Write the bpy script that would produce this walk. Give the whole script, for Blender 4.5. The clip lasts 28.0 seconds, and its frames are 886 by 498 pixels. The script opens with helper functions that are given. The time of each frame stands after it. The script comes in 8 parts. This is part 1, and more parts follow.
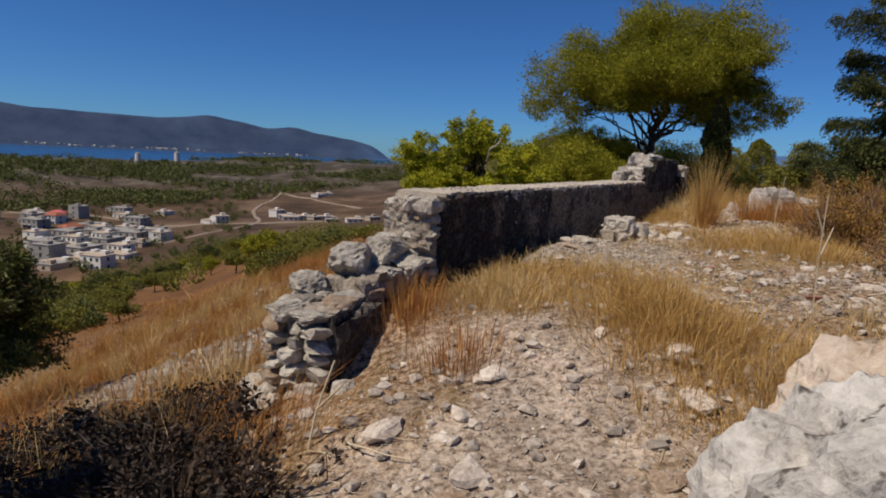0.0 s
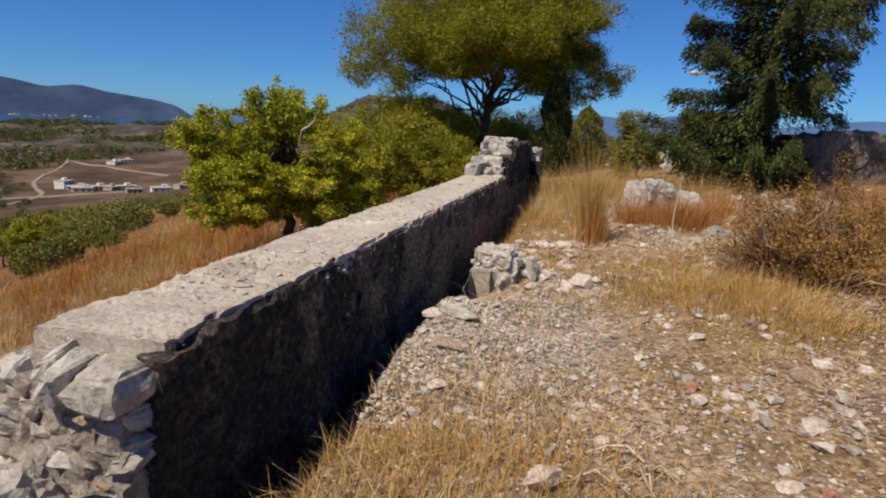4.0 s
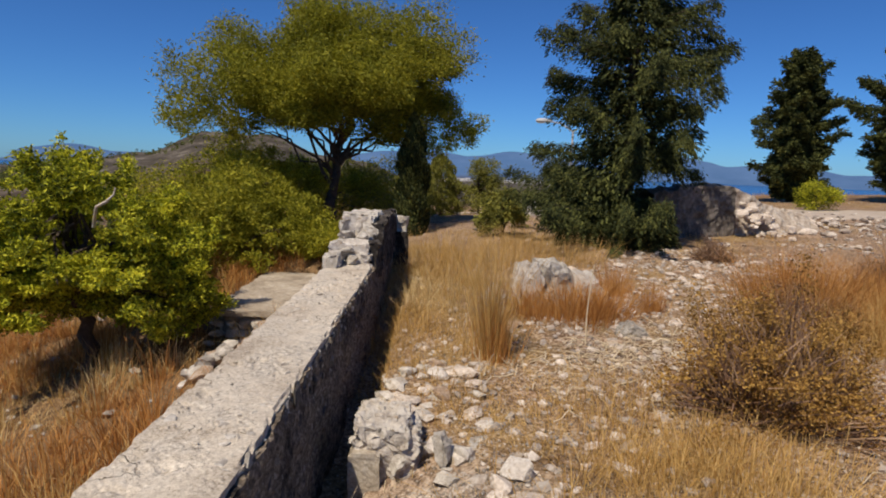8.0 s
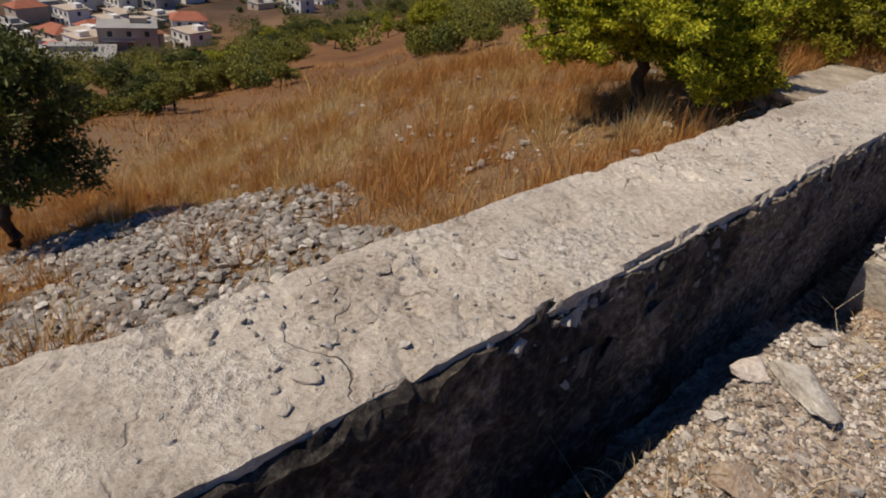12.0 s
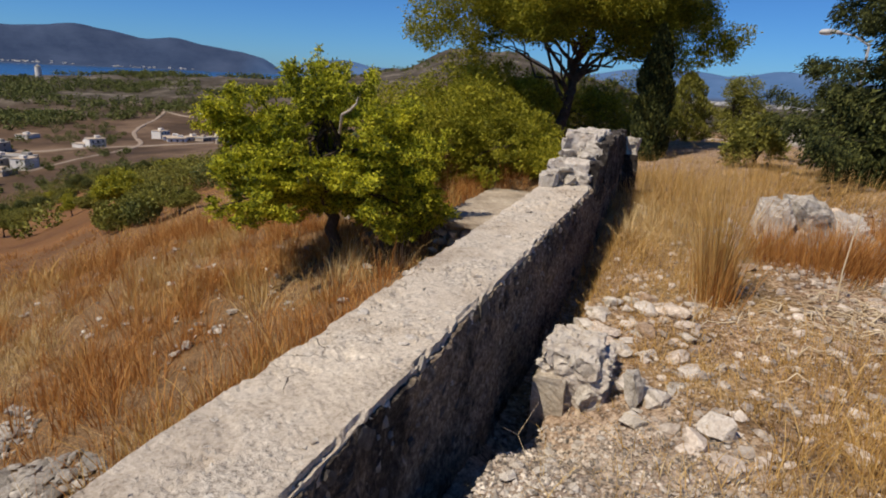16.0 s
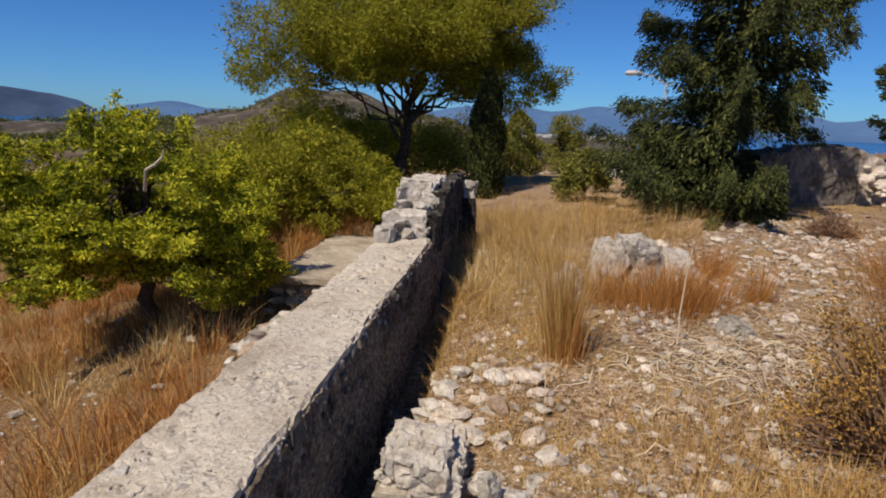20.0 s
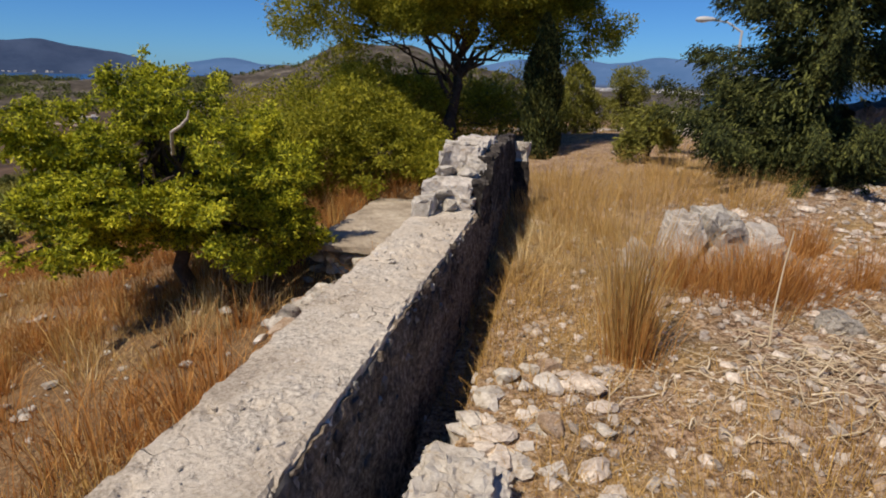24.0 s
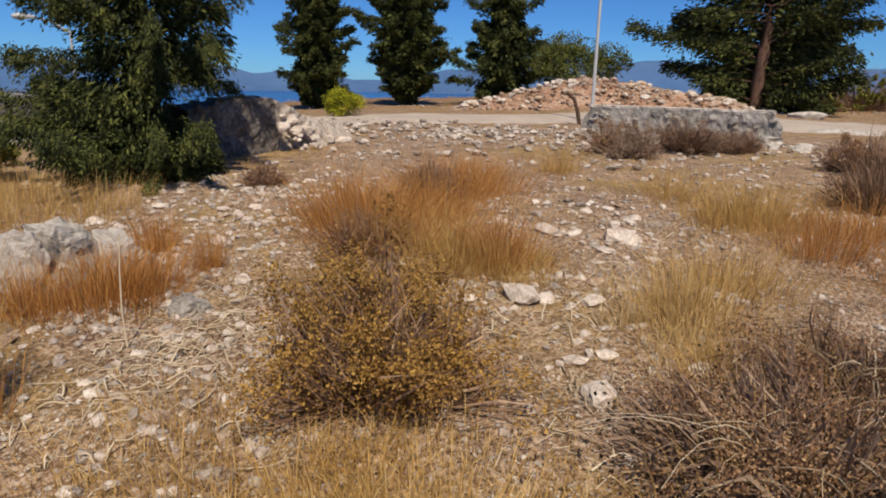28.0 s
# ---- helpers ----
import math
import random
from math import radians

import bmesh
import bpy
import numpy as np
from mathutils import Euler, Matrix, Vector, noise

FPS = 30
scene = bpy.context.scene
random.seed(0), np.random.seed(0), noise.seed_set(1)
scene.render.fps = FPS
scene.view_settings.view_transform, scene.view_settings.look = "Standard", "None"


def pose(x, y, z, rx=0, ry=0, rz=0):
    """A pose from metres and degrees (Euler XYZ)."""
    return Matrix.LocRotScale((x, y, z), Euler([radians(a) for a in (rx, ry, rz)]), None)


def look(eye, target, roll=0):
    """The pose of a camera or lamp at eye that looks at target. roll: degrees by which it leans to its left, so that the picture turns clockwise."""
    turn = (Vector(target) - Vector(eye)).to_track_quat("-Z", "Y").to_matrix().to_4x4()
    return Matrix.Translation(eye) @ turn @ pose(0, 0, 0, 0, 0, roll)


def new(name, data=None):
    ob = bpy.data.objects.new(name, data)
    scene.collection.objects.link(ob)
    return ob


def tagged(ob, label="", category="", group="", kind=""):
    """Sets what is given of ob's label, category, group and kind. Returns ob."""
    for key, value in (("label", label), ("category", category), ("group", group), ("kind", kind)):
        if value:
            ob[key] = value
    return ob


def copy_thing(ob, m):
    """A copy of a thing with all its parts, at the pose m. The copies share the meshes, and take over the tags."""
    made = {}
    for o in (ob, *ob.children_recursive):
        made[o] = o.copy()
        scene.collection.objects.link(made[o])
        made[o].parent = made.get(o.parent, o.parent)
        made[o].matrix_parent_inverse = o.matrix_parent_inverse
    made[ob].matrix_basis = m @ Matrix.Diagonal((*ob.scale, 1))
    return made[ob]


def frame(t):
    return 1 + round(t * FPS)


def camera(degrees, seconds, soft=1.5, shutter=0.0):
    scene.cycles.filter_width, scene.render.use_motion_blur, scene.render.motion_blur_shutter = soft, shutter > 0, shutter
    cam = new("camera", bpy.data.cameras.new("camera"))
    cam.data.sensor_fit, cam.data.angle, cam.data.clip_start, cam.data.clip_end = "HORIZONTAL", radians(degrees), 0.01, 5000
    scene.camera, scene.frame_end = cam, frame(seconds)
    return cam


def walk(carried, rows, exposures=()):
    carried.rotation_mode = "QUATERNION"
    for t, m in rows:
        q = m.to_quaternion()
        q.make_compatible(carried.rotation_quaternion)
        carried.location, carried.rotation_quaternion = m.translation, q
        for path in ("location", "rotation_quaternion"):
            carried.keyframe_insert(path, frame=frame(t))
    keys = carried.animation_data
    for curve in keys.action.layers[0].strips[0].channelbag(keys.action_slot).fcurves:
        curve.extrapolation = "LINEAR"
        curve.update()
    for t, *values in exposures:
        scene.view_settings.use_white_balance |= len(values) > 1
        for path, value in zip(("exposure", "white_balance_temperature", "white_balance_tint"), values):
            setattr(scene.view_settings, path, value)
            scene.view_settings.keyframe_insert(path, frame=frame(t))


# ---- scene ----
cam = camera(71.7, 28.0, 1.9)
METRES, EYE, TILT, LEAN, TURN = 8.0, 1.5, -8.8, -2.8, 0.0
ROWS = [
    (0.0, 0.0, 0.0, 0.0, 0.0, 0.0, -0.0),
    (0.5, -0.0126, 0.0357, 0.0017, 0.11, -2.93, 0.4),
    (1.0, -0.0174, 0.0807, 0.0114, -2.13, -2.07, 2.12),
    (1.5, -0.0251, 0.1245, 0.0138, -7.62, -2.77, 2.38),
    (2.0, -0.019, 0.1703, 0.0248, -15.54, -2.94, 3.34),
    (2.5, -0.0076, 0.2087, 0.0541, -18.37, -3.4, 2.9),
    (3.0, -0.0008, 0.2471, 0.0666, -19.83, -1.43, 2.74),
    (3.5, 0.0148, 0.2832, 0.0779, -20.88, -2.6, 2.96),
    (4.0, 0.0396, 0.332, 0.0937, -16.19, -4.01, 2.76),
    (4.5, 0.049, 0.3651, 0.1065, -15.36, -5.66, 1.7),
    (6.5, 0.0753, 0.4509, 0.1402, -18.48, -4.19, 3.68),
    (7.0, 0.0847, 0.4902, 0.1488, -18.39, -3.45, 4.33),
    (7.5, 0.0964, 0.514, 0.1665, -21.31, -3.42, 3.92),
    (8.0, 0.0946, 0.5308, 0.1729, -30.5, -1.71, 4.94),
    (8.5, 0.0919, 0.5352, 0.1752, -39.29, -1.95, 5.98),
    (9.0, 0.0815, 0.5449, 0.1724, -35.21, -2.29, 4.78),
    (9.5, 0.0767, 0.5472, 0.1692, -23.64, -5.0, 3.42),
    (10.0, 0.0757, 0.5444, 0.1624, -13.71, -9.95, 1.24),
    (10.5, 0.0758, 0.5366, 0.1538, -3.97, -14.63, -2.38),
    (11.0, 0.0757, 0.5375, 0.1461, 5.84, -19.92, -5.05),
    (11.5, 0.0804, 0.5323, 0.1448, 17.29, -22.03, -5.91),
    (13.5, 0.1123, 0.5119, 0.1518, 15.94, -17.04, -4.44),
    (14.0, 0.12, 0.5131, 0.1551, 9.7, -13.33, -2.78),
    (14.5, 0.1235, 0.513, 0.1568, 6.55, -11.39, -2.0),
    (15.0, 0.1212, 0.5187, 0.1615, -0.11, -9.76, -1.17),
    (15.5, 0.1134, 0.528, 0.1649, -5.87, -8.68, 0.45),
    (16.0, 0.1193, 0.5443, 0.1674, -8.91, -7.78, 1.34),
    (16.5, 0.1408, 0.5727, 0.174, -8.5, -6.63, 1.15),
    (17.0, 0.1489, 0.5917, 0.1784, -9.87, -6.8, 1.12),
    (17.5, 0.1441, 0.6059, 0.1838, -12.44, -5.88, 2.13),
    (18.0, 0.1465, 0.6081, 0.1855, -14.65, -5.9, 2.97),
    (18.5, 0.1541, 0.6054, 0.186, -20.15, -5.87, 3.82),
    (19.0, 0.1567, 0.6053, 0.1866, -22.08, -5.13, 4.13),
    (19.5, 0.157, 0.6062, 0.1864, -22.58, -5.26, 3.95),
    (20.0, 0.1571, 0.607, 0.187, -23.0, -5.11, 4.22),
    (20.5, 0.1578, 0.6073, 0.187, -23.41, -5.26, 4.62),
    (22.5, 0.1785, 0.6082, 0.1806, -17.3, -7.09, 3.72),
    (23.0, 0.1749, 0.6372, 0.1842, -13.7, -8.06, 3.46),
    (23.5, 0.1789, 0.6657, 0.1943, -14.07, -9.22, 4.5),
    (24.0, 0.1942, 0.6798, 0.1962, -18.11, -8.78, 4.24),
    (24.5, 0.1977, 0.6837, 0.1995, -26.96, -9.3, 5.35),
    (25.0, 0.1975, 0.6838, 0.2017, -36.01, -10.03, 6.17),
    (25.5, 0.203, 0.6765, 0.202, -39.95, -8.99, 6.14),
    (26.0, 0.2076, 0.6687, 0.2019, -47.35, -8.77, 6.76),
    (26.5, 0.2098, 0.6646, 0.2018, -52.4, -9.1, 6.72),
    (27.0, 0.2106, 0.6644, 0.2013, -53.63, -9.49, 7.3),
    (27.5, 0.2171, 0.6541, 0.1957, -60.48, -12.42, 8.0),
    (28.0, 0.2265, 0.6406, 0.1937, -71.82, -15.02, 8.3),
]
EXPOSURES = [(0.0, -0.42), (0.5, -0.28), (1.2, -0.12), (10.0, -0.14), (11.0, -0.33), (12.5, -0.30), (14.0, -0.14), (28.0, -0.12)]
walk(cam, [(t, pose(0, 0, EYE, TILT, LEAN, TURN) @ pose(METRES * x, METRES * y, METRES * z, 90 + pitch, roll, yaw)) for t, x, y, z, yaw, pitch, roll in ROWS], EXPOSURES)

# ---- world, sun ----
SUN_TO = Vector((-0.80, -0.42, 1.30)).normalized()
world = bpy.data.worlds.new("sky")
scene.world = world
world.use_nodes = True
wn = world.node_tree.nodes
sky = wn.new("ShaderNodeTexSky")
sky.sky_type, sky.sun_disc = "NISHITA", False
sky.sun_elevation = math.asin(SUN_TO.z)
sky.sun_rotation = math.atan2(SUN_TO.x, SUN_TO.y)
sky.altitude, sky.air_density, sky.dust_density, sky.ozone_density = 200, 0.8, 0.15, 6.0
wn["Background"].inputs["Strength"].default_value = 0.076
tint = wn.new("ShaderNodeMix")
tint.data_type, tint.blend_type = "RGBA", "MULTIPLY"
tint.inputs[0].default_value = 1.0
tint.inputs[7].default_value = (0.48, 0.89, 1.36, 1)
world.node_tree.links.new(sky.outputs[0], tint.inputs[6])
world.node_tree.links.new(tint.outputs[2], wn["Background"].inputs["Color"])
sun = new("sun", bpy.data.lights.new("sun", "SUN"))
sun.data.energy, sun.data.angle, sun.data.color = 5.4, radians(0.55), (1.0, 0.89, 0.74)
sun.matrix_world = look((0, 0, 30), Vector((0, 0, 30)) - SUN_TO)


# ---- materials ----
def node(nt, kind, **inputs):
    n = nt.nodes.new(kind)
    for k, v in inputs.items():
        n.inputs[k.replace("_", " ")].default_value = v
    return n


def ramp(nt, fac, stops):
    r = nt.nodes.new("ShaderNodeValToRGB")
    els = r.color_ramp.elements
    while len(els) < len(stops):
        els.new(0.5)
    for e, (p, c) in zip(els, stops):
        e.position, e.color = p, (*c, 1)
    nt.links.new(fac, r.inputs[0])
    return r.outputs[0]


def mixc(nt, fac, a, b, mode="MIX"):
    m = nt.nodes.new("ShaderNodeMix")
    m.data_type, m.blend_type = "RGBA", mode
    for sock, v in ((m.inputs[0], fac), (m.inputs[6], a), (m.inputs[7], b)):
        if hasattr(v, "links"):
            nt.links.new(v, sock)
        else:
            sock.default_value = v if isinstance(v, float) else (*v, 1)
    return m.outputs[2]


def noise_tex(nt, vec, scale, detail=4.0, rough=0.6):
    n = node(nt, "ShaderNodeTexNoise", Scale=scale, Detail=detail, Roughness=rough)
    nt.links.new(vec, n.inputs["Vector"])
    return n.outputs[0]


def start_mat(name, rough=0.9):
    m = bpy.data.materials.new(name)
    m.use_nodes = True
    nt = m.node_tree
    b = nt.nodes["Principled BSDF"]
    b.inputs["Roughness"].default_value = rough
    b.inputs["Specular IOR Level"].default_value = 0.25
    return m, nt, b


def bump(nt, b, height, strength, dist):
    n = node(nt, "ShaderNodeBump", Strength=strength, Distance=dist)
    nt.links.new(height, n.inputs["Height"])
    nt.links.new(n.outputs[0], b.inputs["Normal"])


def mottled(name, stops, scale=3.0, fine=40.0, rough=0.92, bump_strength=0.6, bump_dist=0.02, vary=0.25, speck=None):
    """Weathered surface: two noises, grain and relief, shifted a little from object to object."""
    m, nt, b = start_mat(name, rough)
    geo = nt.nodes.new("ShaderNodeNewGeometry")
    pos = geo.outputs["Position"]
    big = noise_tex(nt, pos, scale, 6.0, 0.65)
    small = noise_tex(nt, pos, fine, 5.0, 0.7)
    both = nt.nodes.new("ShaderNodeMath")
    both.operation = "MULTIPLY_ADD"
    nt.links.new(small, both.inputs[0])
    both.inputs[1].default_value = 0.45
    add = nt.nodes.new("ShaderNodeMath")
    add.operation = "MULTIPLY"
    nt.links.new(big, add.inputs[0])
    add.inputs[1].default_value = 0.6
    nt.links.new(add.outputs[0], both.inputs[2])
    col = ramp(nt, both.outputs[0], stops)
    isl = ramp(nt, geo.outputs["Random Per Island"], [(0, (1 - vary,) * 3), (1, (1 + vary * 0.4,) * 3)])
    col = mixc(nt, 1.0, col, isl, "MULTIPLY")
    if speck:
        sp = noise_tex(nt, pos, speck[0], 3.0, 0.7)
        col = mixc(nt, ramp(nt, sp, [(speck[1], (0, 0, 0)), (speck[1] + 0.08, (1, 1, 1))]), col, speck[2])
    nt.links.new(col, b.inputs["Base Color"])
    bump(nt, b, both.outputs[0], bump_strength, bump_dist)
    return m


def leafy(name, stops, rough=0.6, trans=0.25):
    """Leaves or blades: colour by island, with some light through them."""
    m, nt, b = start_mat(name, rough)
    geo = nt.nodes.new("ShaderNodeNewGeometry")
    big = noise_tex(nt, geo.outputs["Position"], 1.3, 2.0, 0.5)
    mx = nt.nodes.new("ShaderNodeMath")
    mx.operation = "MULTIPLY_ADD"
    nt.links.new(geo.outputs["Random Per Island"], mx.inputs[0])
    mx.inputs[1].default_value = 0.55
    hf = nt.nodes.new("ShaderNodeMath")
    hf.operation = "MULTIPLY"
    nt.links.new(big, hf.inputs[0])
    hf.inputs[1].default_value = 0.5
    nt.links.new(hf.outputs[0], mx.inputs[2])
    col = ramp(nt, mx.outputs[0], stops)
    nt.links.new(col, b.inputs["Base Color"])
    if trans:
        tr = nt.nodes.new("ShaderNodeBsdfTranslucent")
        nt.links.new(col, tr.inputs["Color"])
        mixs = nt.nodes.new("ShaderNodeMixShader")
        mixs.inputs[0].default_value = trans
        out = nt.nodes["Material Output"]
        nt.links.new(b.outputs[0], mixs.inputs[1])
        nt.links.new(tr.outputs[0], mixs.inputs[2])
        nt.links.new(mixs.outputs[0], out.inputs["Surface"])
    return m


LIMESTONE = mottled("limestone", [(0.36, (0.15, 0.127, 0.10)), (0.45, (0.34, 0.30, 0.248)), (0.54, (0.48, 0.435, 0.37)), (0.66, (0.67, 0.62, 0.545))], 6, 34, bump_strength=0.9, bump_dist=0.028, vary=0.3, speck=(24, 0.63, (0.27, 0.235, 0.195)))
GRAVEL = mottled("pale_gravel", [(0.34, (0.26, 0.205, 0.16)), (0.5, (0.46, 0.385, 0.315)), (0.66, (0.67, 0.60, 0.515))], 5, 40, bump_strength=0.8, bump_dist=0.02, vary=0.45)
PALE_MASONRY = mottled("pale_masonry", [(0.34, (0.24, 0.195, 0.15)), (0.46, (0.47, 0.41, 0.345)), (0.6, (0.66, 0.605, 0.53))], 7, 50, bump_strength=1.0, bump_dist=0.03, speck=(15, 0.62, (0.40, 0.31, 0.21)))
GREY_STONE = mottled("grey_stone", [(0.36, (0.13, 0.112, 0.095)), (0.5, (0.32, 0.285, 0.24)), (0.66, (0.52, 0.475, 0.41))], 7, 60, bump_strength=1.0, bump_dist=0.04, vary=0.35)
RUSTY_STONE = mottled("rusty_stone", [(0.36, (0.17, 0.105, 0.065)), (0.5, (0.40, 0.28, 0.185)), (0.68, (0.60, 0.50, 0.40))], 7, 60, bump_strength=1.0, bump_dist=0.05, vary=0.3)
CONCRETE = mottled("weathered_concrete", [(0.36, (0.20, 0.165, 0.125)), (0.45, (0.375, 0.315, 0.24)), (0.54, (0.475, 0.41, 0.325)), (0.66, (0.68, 0.62, 0.53))], 3.6, 55, bump_strength=0.8, bump_dist=0.012, speck=(26, 0.64, (0.26, 0.215, 0.17)))


def shift(nt, value, mult, add):
    n = nt.nodes.new("ShaderNodeMath")
    n.operation = "MULTIPLY_ADD"
    nt.links.new(value, n.inputs[0])
    n.inputs[1].default_value = mult
    if hasattr(add, "links"):
        nt.links.new(add, n.inputs[2])
    else:
        n.inputs[2].default_value = add
    return n.outputs[0]


def coping_material():
    """Tan plaster worn through to grey aggregate, with fine cracks."""
    m, nt, b = start_mat("worn_coping", 0.94)
    pos = nt.nodes.new("ShaderNodeNewGeometry").outputs["Position"]
    fine = noise_tex(nt, pos, 75.0, 6.0, 0.75)
    mid = noise_tex(nt, pos, 4.5, 6.0, 0.65)
    both = shift(nt, fine, 0.6, shift(nt, mid, 0.4, 0.0))
    plaster = ramp(nt, both, [(0.37, (0.26, 0.212, 0.158)), (0.46, (0.53, 0.455, 0.36)), (0.54, (0.65, 0.575, 0.47)), (0.64, (0.79, 0.72, 0.61))])
    coarse = noise_tex(nt, pos, 46.0, 4.0, 0.8)
    stones = ramp(nt, coarse, [(0.36, (0.24, 0.205, 0.168)), (0.45, (0.47, 0.415, 0.345)), (0.56, (0.60, 0.54, 0.455)), (0.66, (0.76, 0.705, 0.61))])
    bare = ramp(nt, noise_tex(nt, pos, 2.6, 7.0, 0.78), [(0.48, (0, 0, 0)), (0.57, (1, 1, 1))])
    col = mixc(nt, bare, plaster, stones)
    col = mixc(nt, 1.0, col, ramp(nt, noise_tex(nt, pos, 1.3, 5.0, 0.65), [(0.38, (0.78, 0.76, 0.75)), (0.6, (1.06, 1.05, 1.03))]), "MULTIPLY")
    warp = node(nt, "ShaderNodeTexNoise", Scale=5.0, Detail=4.0)
    nt.links.new(pos, warp.inputs["Vector"])
    bent = nt.nodes.new("ShaderNodeVectorMath")
    bent.operation = "MULTIPLY_ADD"
    nt.links.new(warp.outputs["Color"], bent.inputs[0])
    bent.inputs[1].default_value = (0.3, 0.3, 0.3)
    nt.links.new(pos, bent.inputs[2])
    crack = node(nt, "ShaderNodeTexVoronoi", Scale=2.4)
    crack.feature = "DISTANCE_TO_EDGE"
    nt.links.new(bent.outputs[0], crack.inputs["Vector"])
    line = ramp(nt, crack.outputs["Distance"], [(0.003, (1, 1, 1)), (0.010, (0, 0, 0))])
    line = mixc(nt, 1.0, line, ramp(nt, noise_tex(nt, pos, 1.9, 3.0, 0.6), [(0.54, (0, 0, 0)), (0.62, (1, 1, 1))]), "MULTIPLY")
    col = mixc(nt, line, col, (0.16, 0.125, 0.09))
    nt.links.new(col, b.inputs["Base Color"])
    relief = mixc(nt, bare, shift(nt, fine, 0.5, 0.3), coarse)
    bump(nt, b, mixc(nt, line, relief, (0.0, 0.0, 0.0)), 0.8, 0.022)
    return m


SLAB_CONCRETE = mottled("old_slab_concrete", [(0.36, (0.15, 0.118, 0.085)), (0.46, (0.30, 0.245, 0.185)), (0.56, (0.41, 0.345, 0.265)), (0.66, (0.56, 0.49, 0.40))], 2.2, 50, bump_strength=0.7, bump_dist=0.012)
COPING = coping_material()


def shaded_face():
    """Plaster with the sunless side's shade painted in, flaked to grey-brown mortar away from the broken end."""
    m, nt, b = start_mat("shaded_wall_face", 0.95)
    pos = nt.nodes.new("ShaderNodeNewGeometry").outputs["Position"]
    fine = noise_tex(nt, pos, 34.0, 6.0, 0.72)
    shade_tone = ramp(nt, fine, [(0.36, (0.014, 0.012, 0.010)), (0.52, (0.042, 0.034, 0.028)), (0.66, (0.11, 0.094, 0.078))])
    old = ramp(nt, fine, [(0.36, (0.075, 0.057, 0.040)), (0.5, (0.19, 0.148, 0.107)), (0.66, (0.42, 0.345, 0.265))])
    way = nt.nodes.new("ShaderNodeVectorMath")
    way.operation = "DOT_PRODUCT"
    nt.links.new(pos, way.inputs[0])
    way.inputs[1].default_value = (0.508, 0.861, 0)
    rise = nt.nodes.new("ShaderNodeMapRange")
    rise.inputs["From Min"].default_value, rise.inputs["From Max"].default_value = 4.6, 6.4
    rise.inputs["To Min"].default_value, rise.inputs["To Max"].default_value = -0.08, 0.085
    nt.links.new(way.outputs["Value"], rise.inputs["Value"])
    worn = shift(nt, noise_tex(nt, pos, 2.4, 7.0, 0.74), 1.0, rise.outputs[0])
    col = mixc(nt, ramp(nt, worn, [(0.45, (0, 0, 0)), (0.58, (1, 1, 1))]), shade_tone, old)
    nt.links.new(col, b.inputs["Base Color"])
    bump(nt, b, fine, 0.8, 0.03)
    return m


SHADED_FACE = shaded_face()
# plaster of the sunless sides, their shade put into the dark colour
SHADED_PLASTER = mottled("shaded_plaster", [(0.36, (0.014, 0.012, 0.010)), (0.50, (0.033, 0.027, 0.023)), (0.58, (0.090, 0.077, 0.066)), (0.66, (0.28, 0.245, 0.21))], 2.2, 24, bump_strength=0.8, bump_dist=0.03)
OLD_FLAKE = mottled("grey_plaster_flakes", [(0.36, (0.035, 0.030, 0.027)), (0.5, (0.085, 0.075, 0.067)), (0.66, (0.20, 0.18, 0.16))], 5, 30, bump_strength=0.8, bump_dist=0.02)
MORTAR = mottled("mortar", [(0.36, (0.15, 0.12, 0.09)), (0.5, (0.36, 0.30, 0.24)), (0.64, (0.54, 0.47, 0.39))], 9, 50, bump_strength=1.0, bump_dist=0.04)
WEATHERED = mottled("weathered_rock", [(0.36, (0.17, 0.15, 0.125)), (0.48, (0.40, 0.36, 0.305)), (0.62, (0.60, 0.55, 0.48))], 5, 45, bump_strength=1.0, bump_dist=0.06, speck=(18, 0.60, (0.62, 0.57, 0.50)))
PITTED = mottled("pitted_limestone", [(0.36, (0.20, 0.18, 0.155)), (0.46, (0.46, 0.425, 0.375)), (0.56, (0.63, 0.59, 0.53)), (0.66, (0.76, 0.72, 0.65))], 5, 38, bump_strength=0.9, bump_dist=0.03, speck=(11, 0.57, (0.11, 0.095, 0.08)))
CREAM_ROCK = mottled("cream_limestone", [(0.36, (0.36, 0.25, 0.17)), (0.48, (0.58, 0.46, 0.35)), (0.62, (0.74, 0.64, 0.53))], 3, 40, bump_strength=0.9, bump_dist=0.03)
GREY_RENDER = mottled("grey_render", [(0.36, (0.12, 0.11, 0.10)), (0.5, (0.27, 0.25, 0.22)), (0.66, (0.50, 0.46, 0.41))], 2.2, 14, bump_strength=0.9, bump_dist=0.05)
BRICK = mottled("red_brick", [(0.36, (0.20, 0.085, 0.052)), (0.5, (0.34, 0.15, 0.09)), (0.64, (0.46, 0.28, 0.20))], 14, 60)
BARK = mottled("bark", [(0.3, (0.035, 0.026, 0.02)), (0.55, (0.09, 0.065, 0.048)), (0.75, (0.16, 0.125, 0.095))], 12, 50, bump_strength=1.0, bump_dist=0.03)
BARK_RED = mottled("reddish_bark", [(0.3, (0.06, 0.032, 0.022)), (0.6, (0.15, 0.085, 0.058))], 9, 50, bump_strength=1.0, bump_dist=0.03)
DEADWOOD = mottled("bleached_wood", [(0.3, (0.30, 0.25, 0.19)), (0.6, (0.55, 0.48, 0.39))], 12, 60)
GALVANISED = mottled("galvanised_steel", [(0.3, (0.40, 0.40, 0.40)), (0.7, (0.55, 0.55, 0.54))], 4, 30, rough=0.5, bump_strength=0.1)
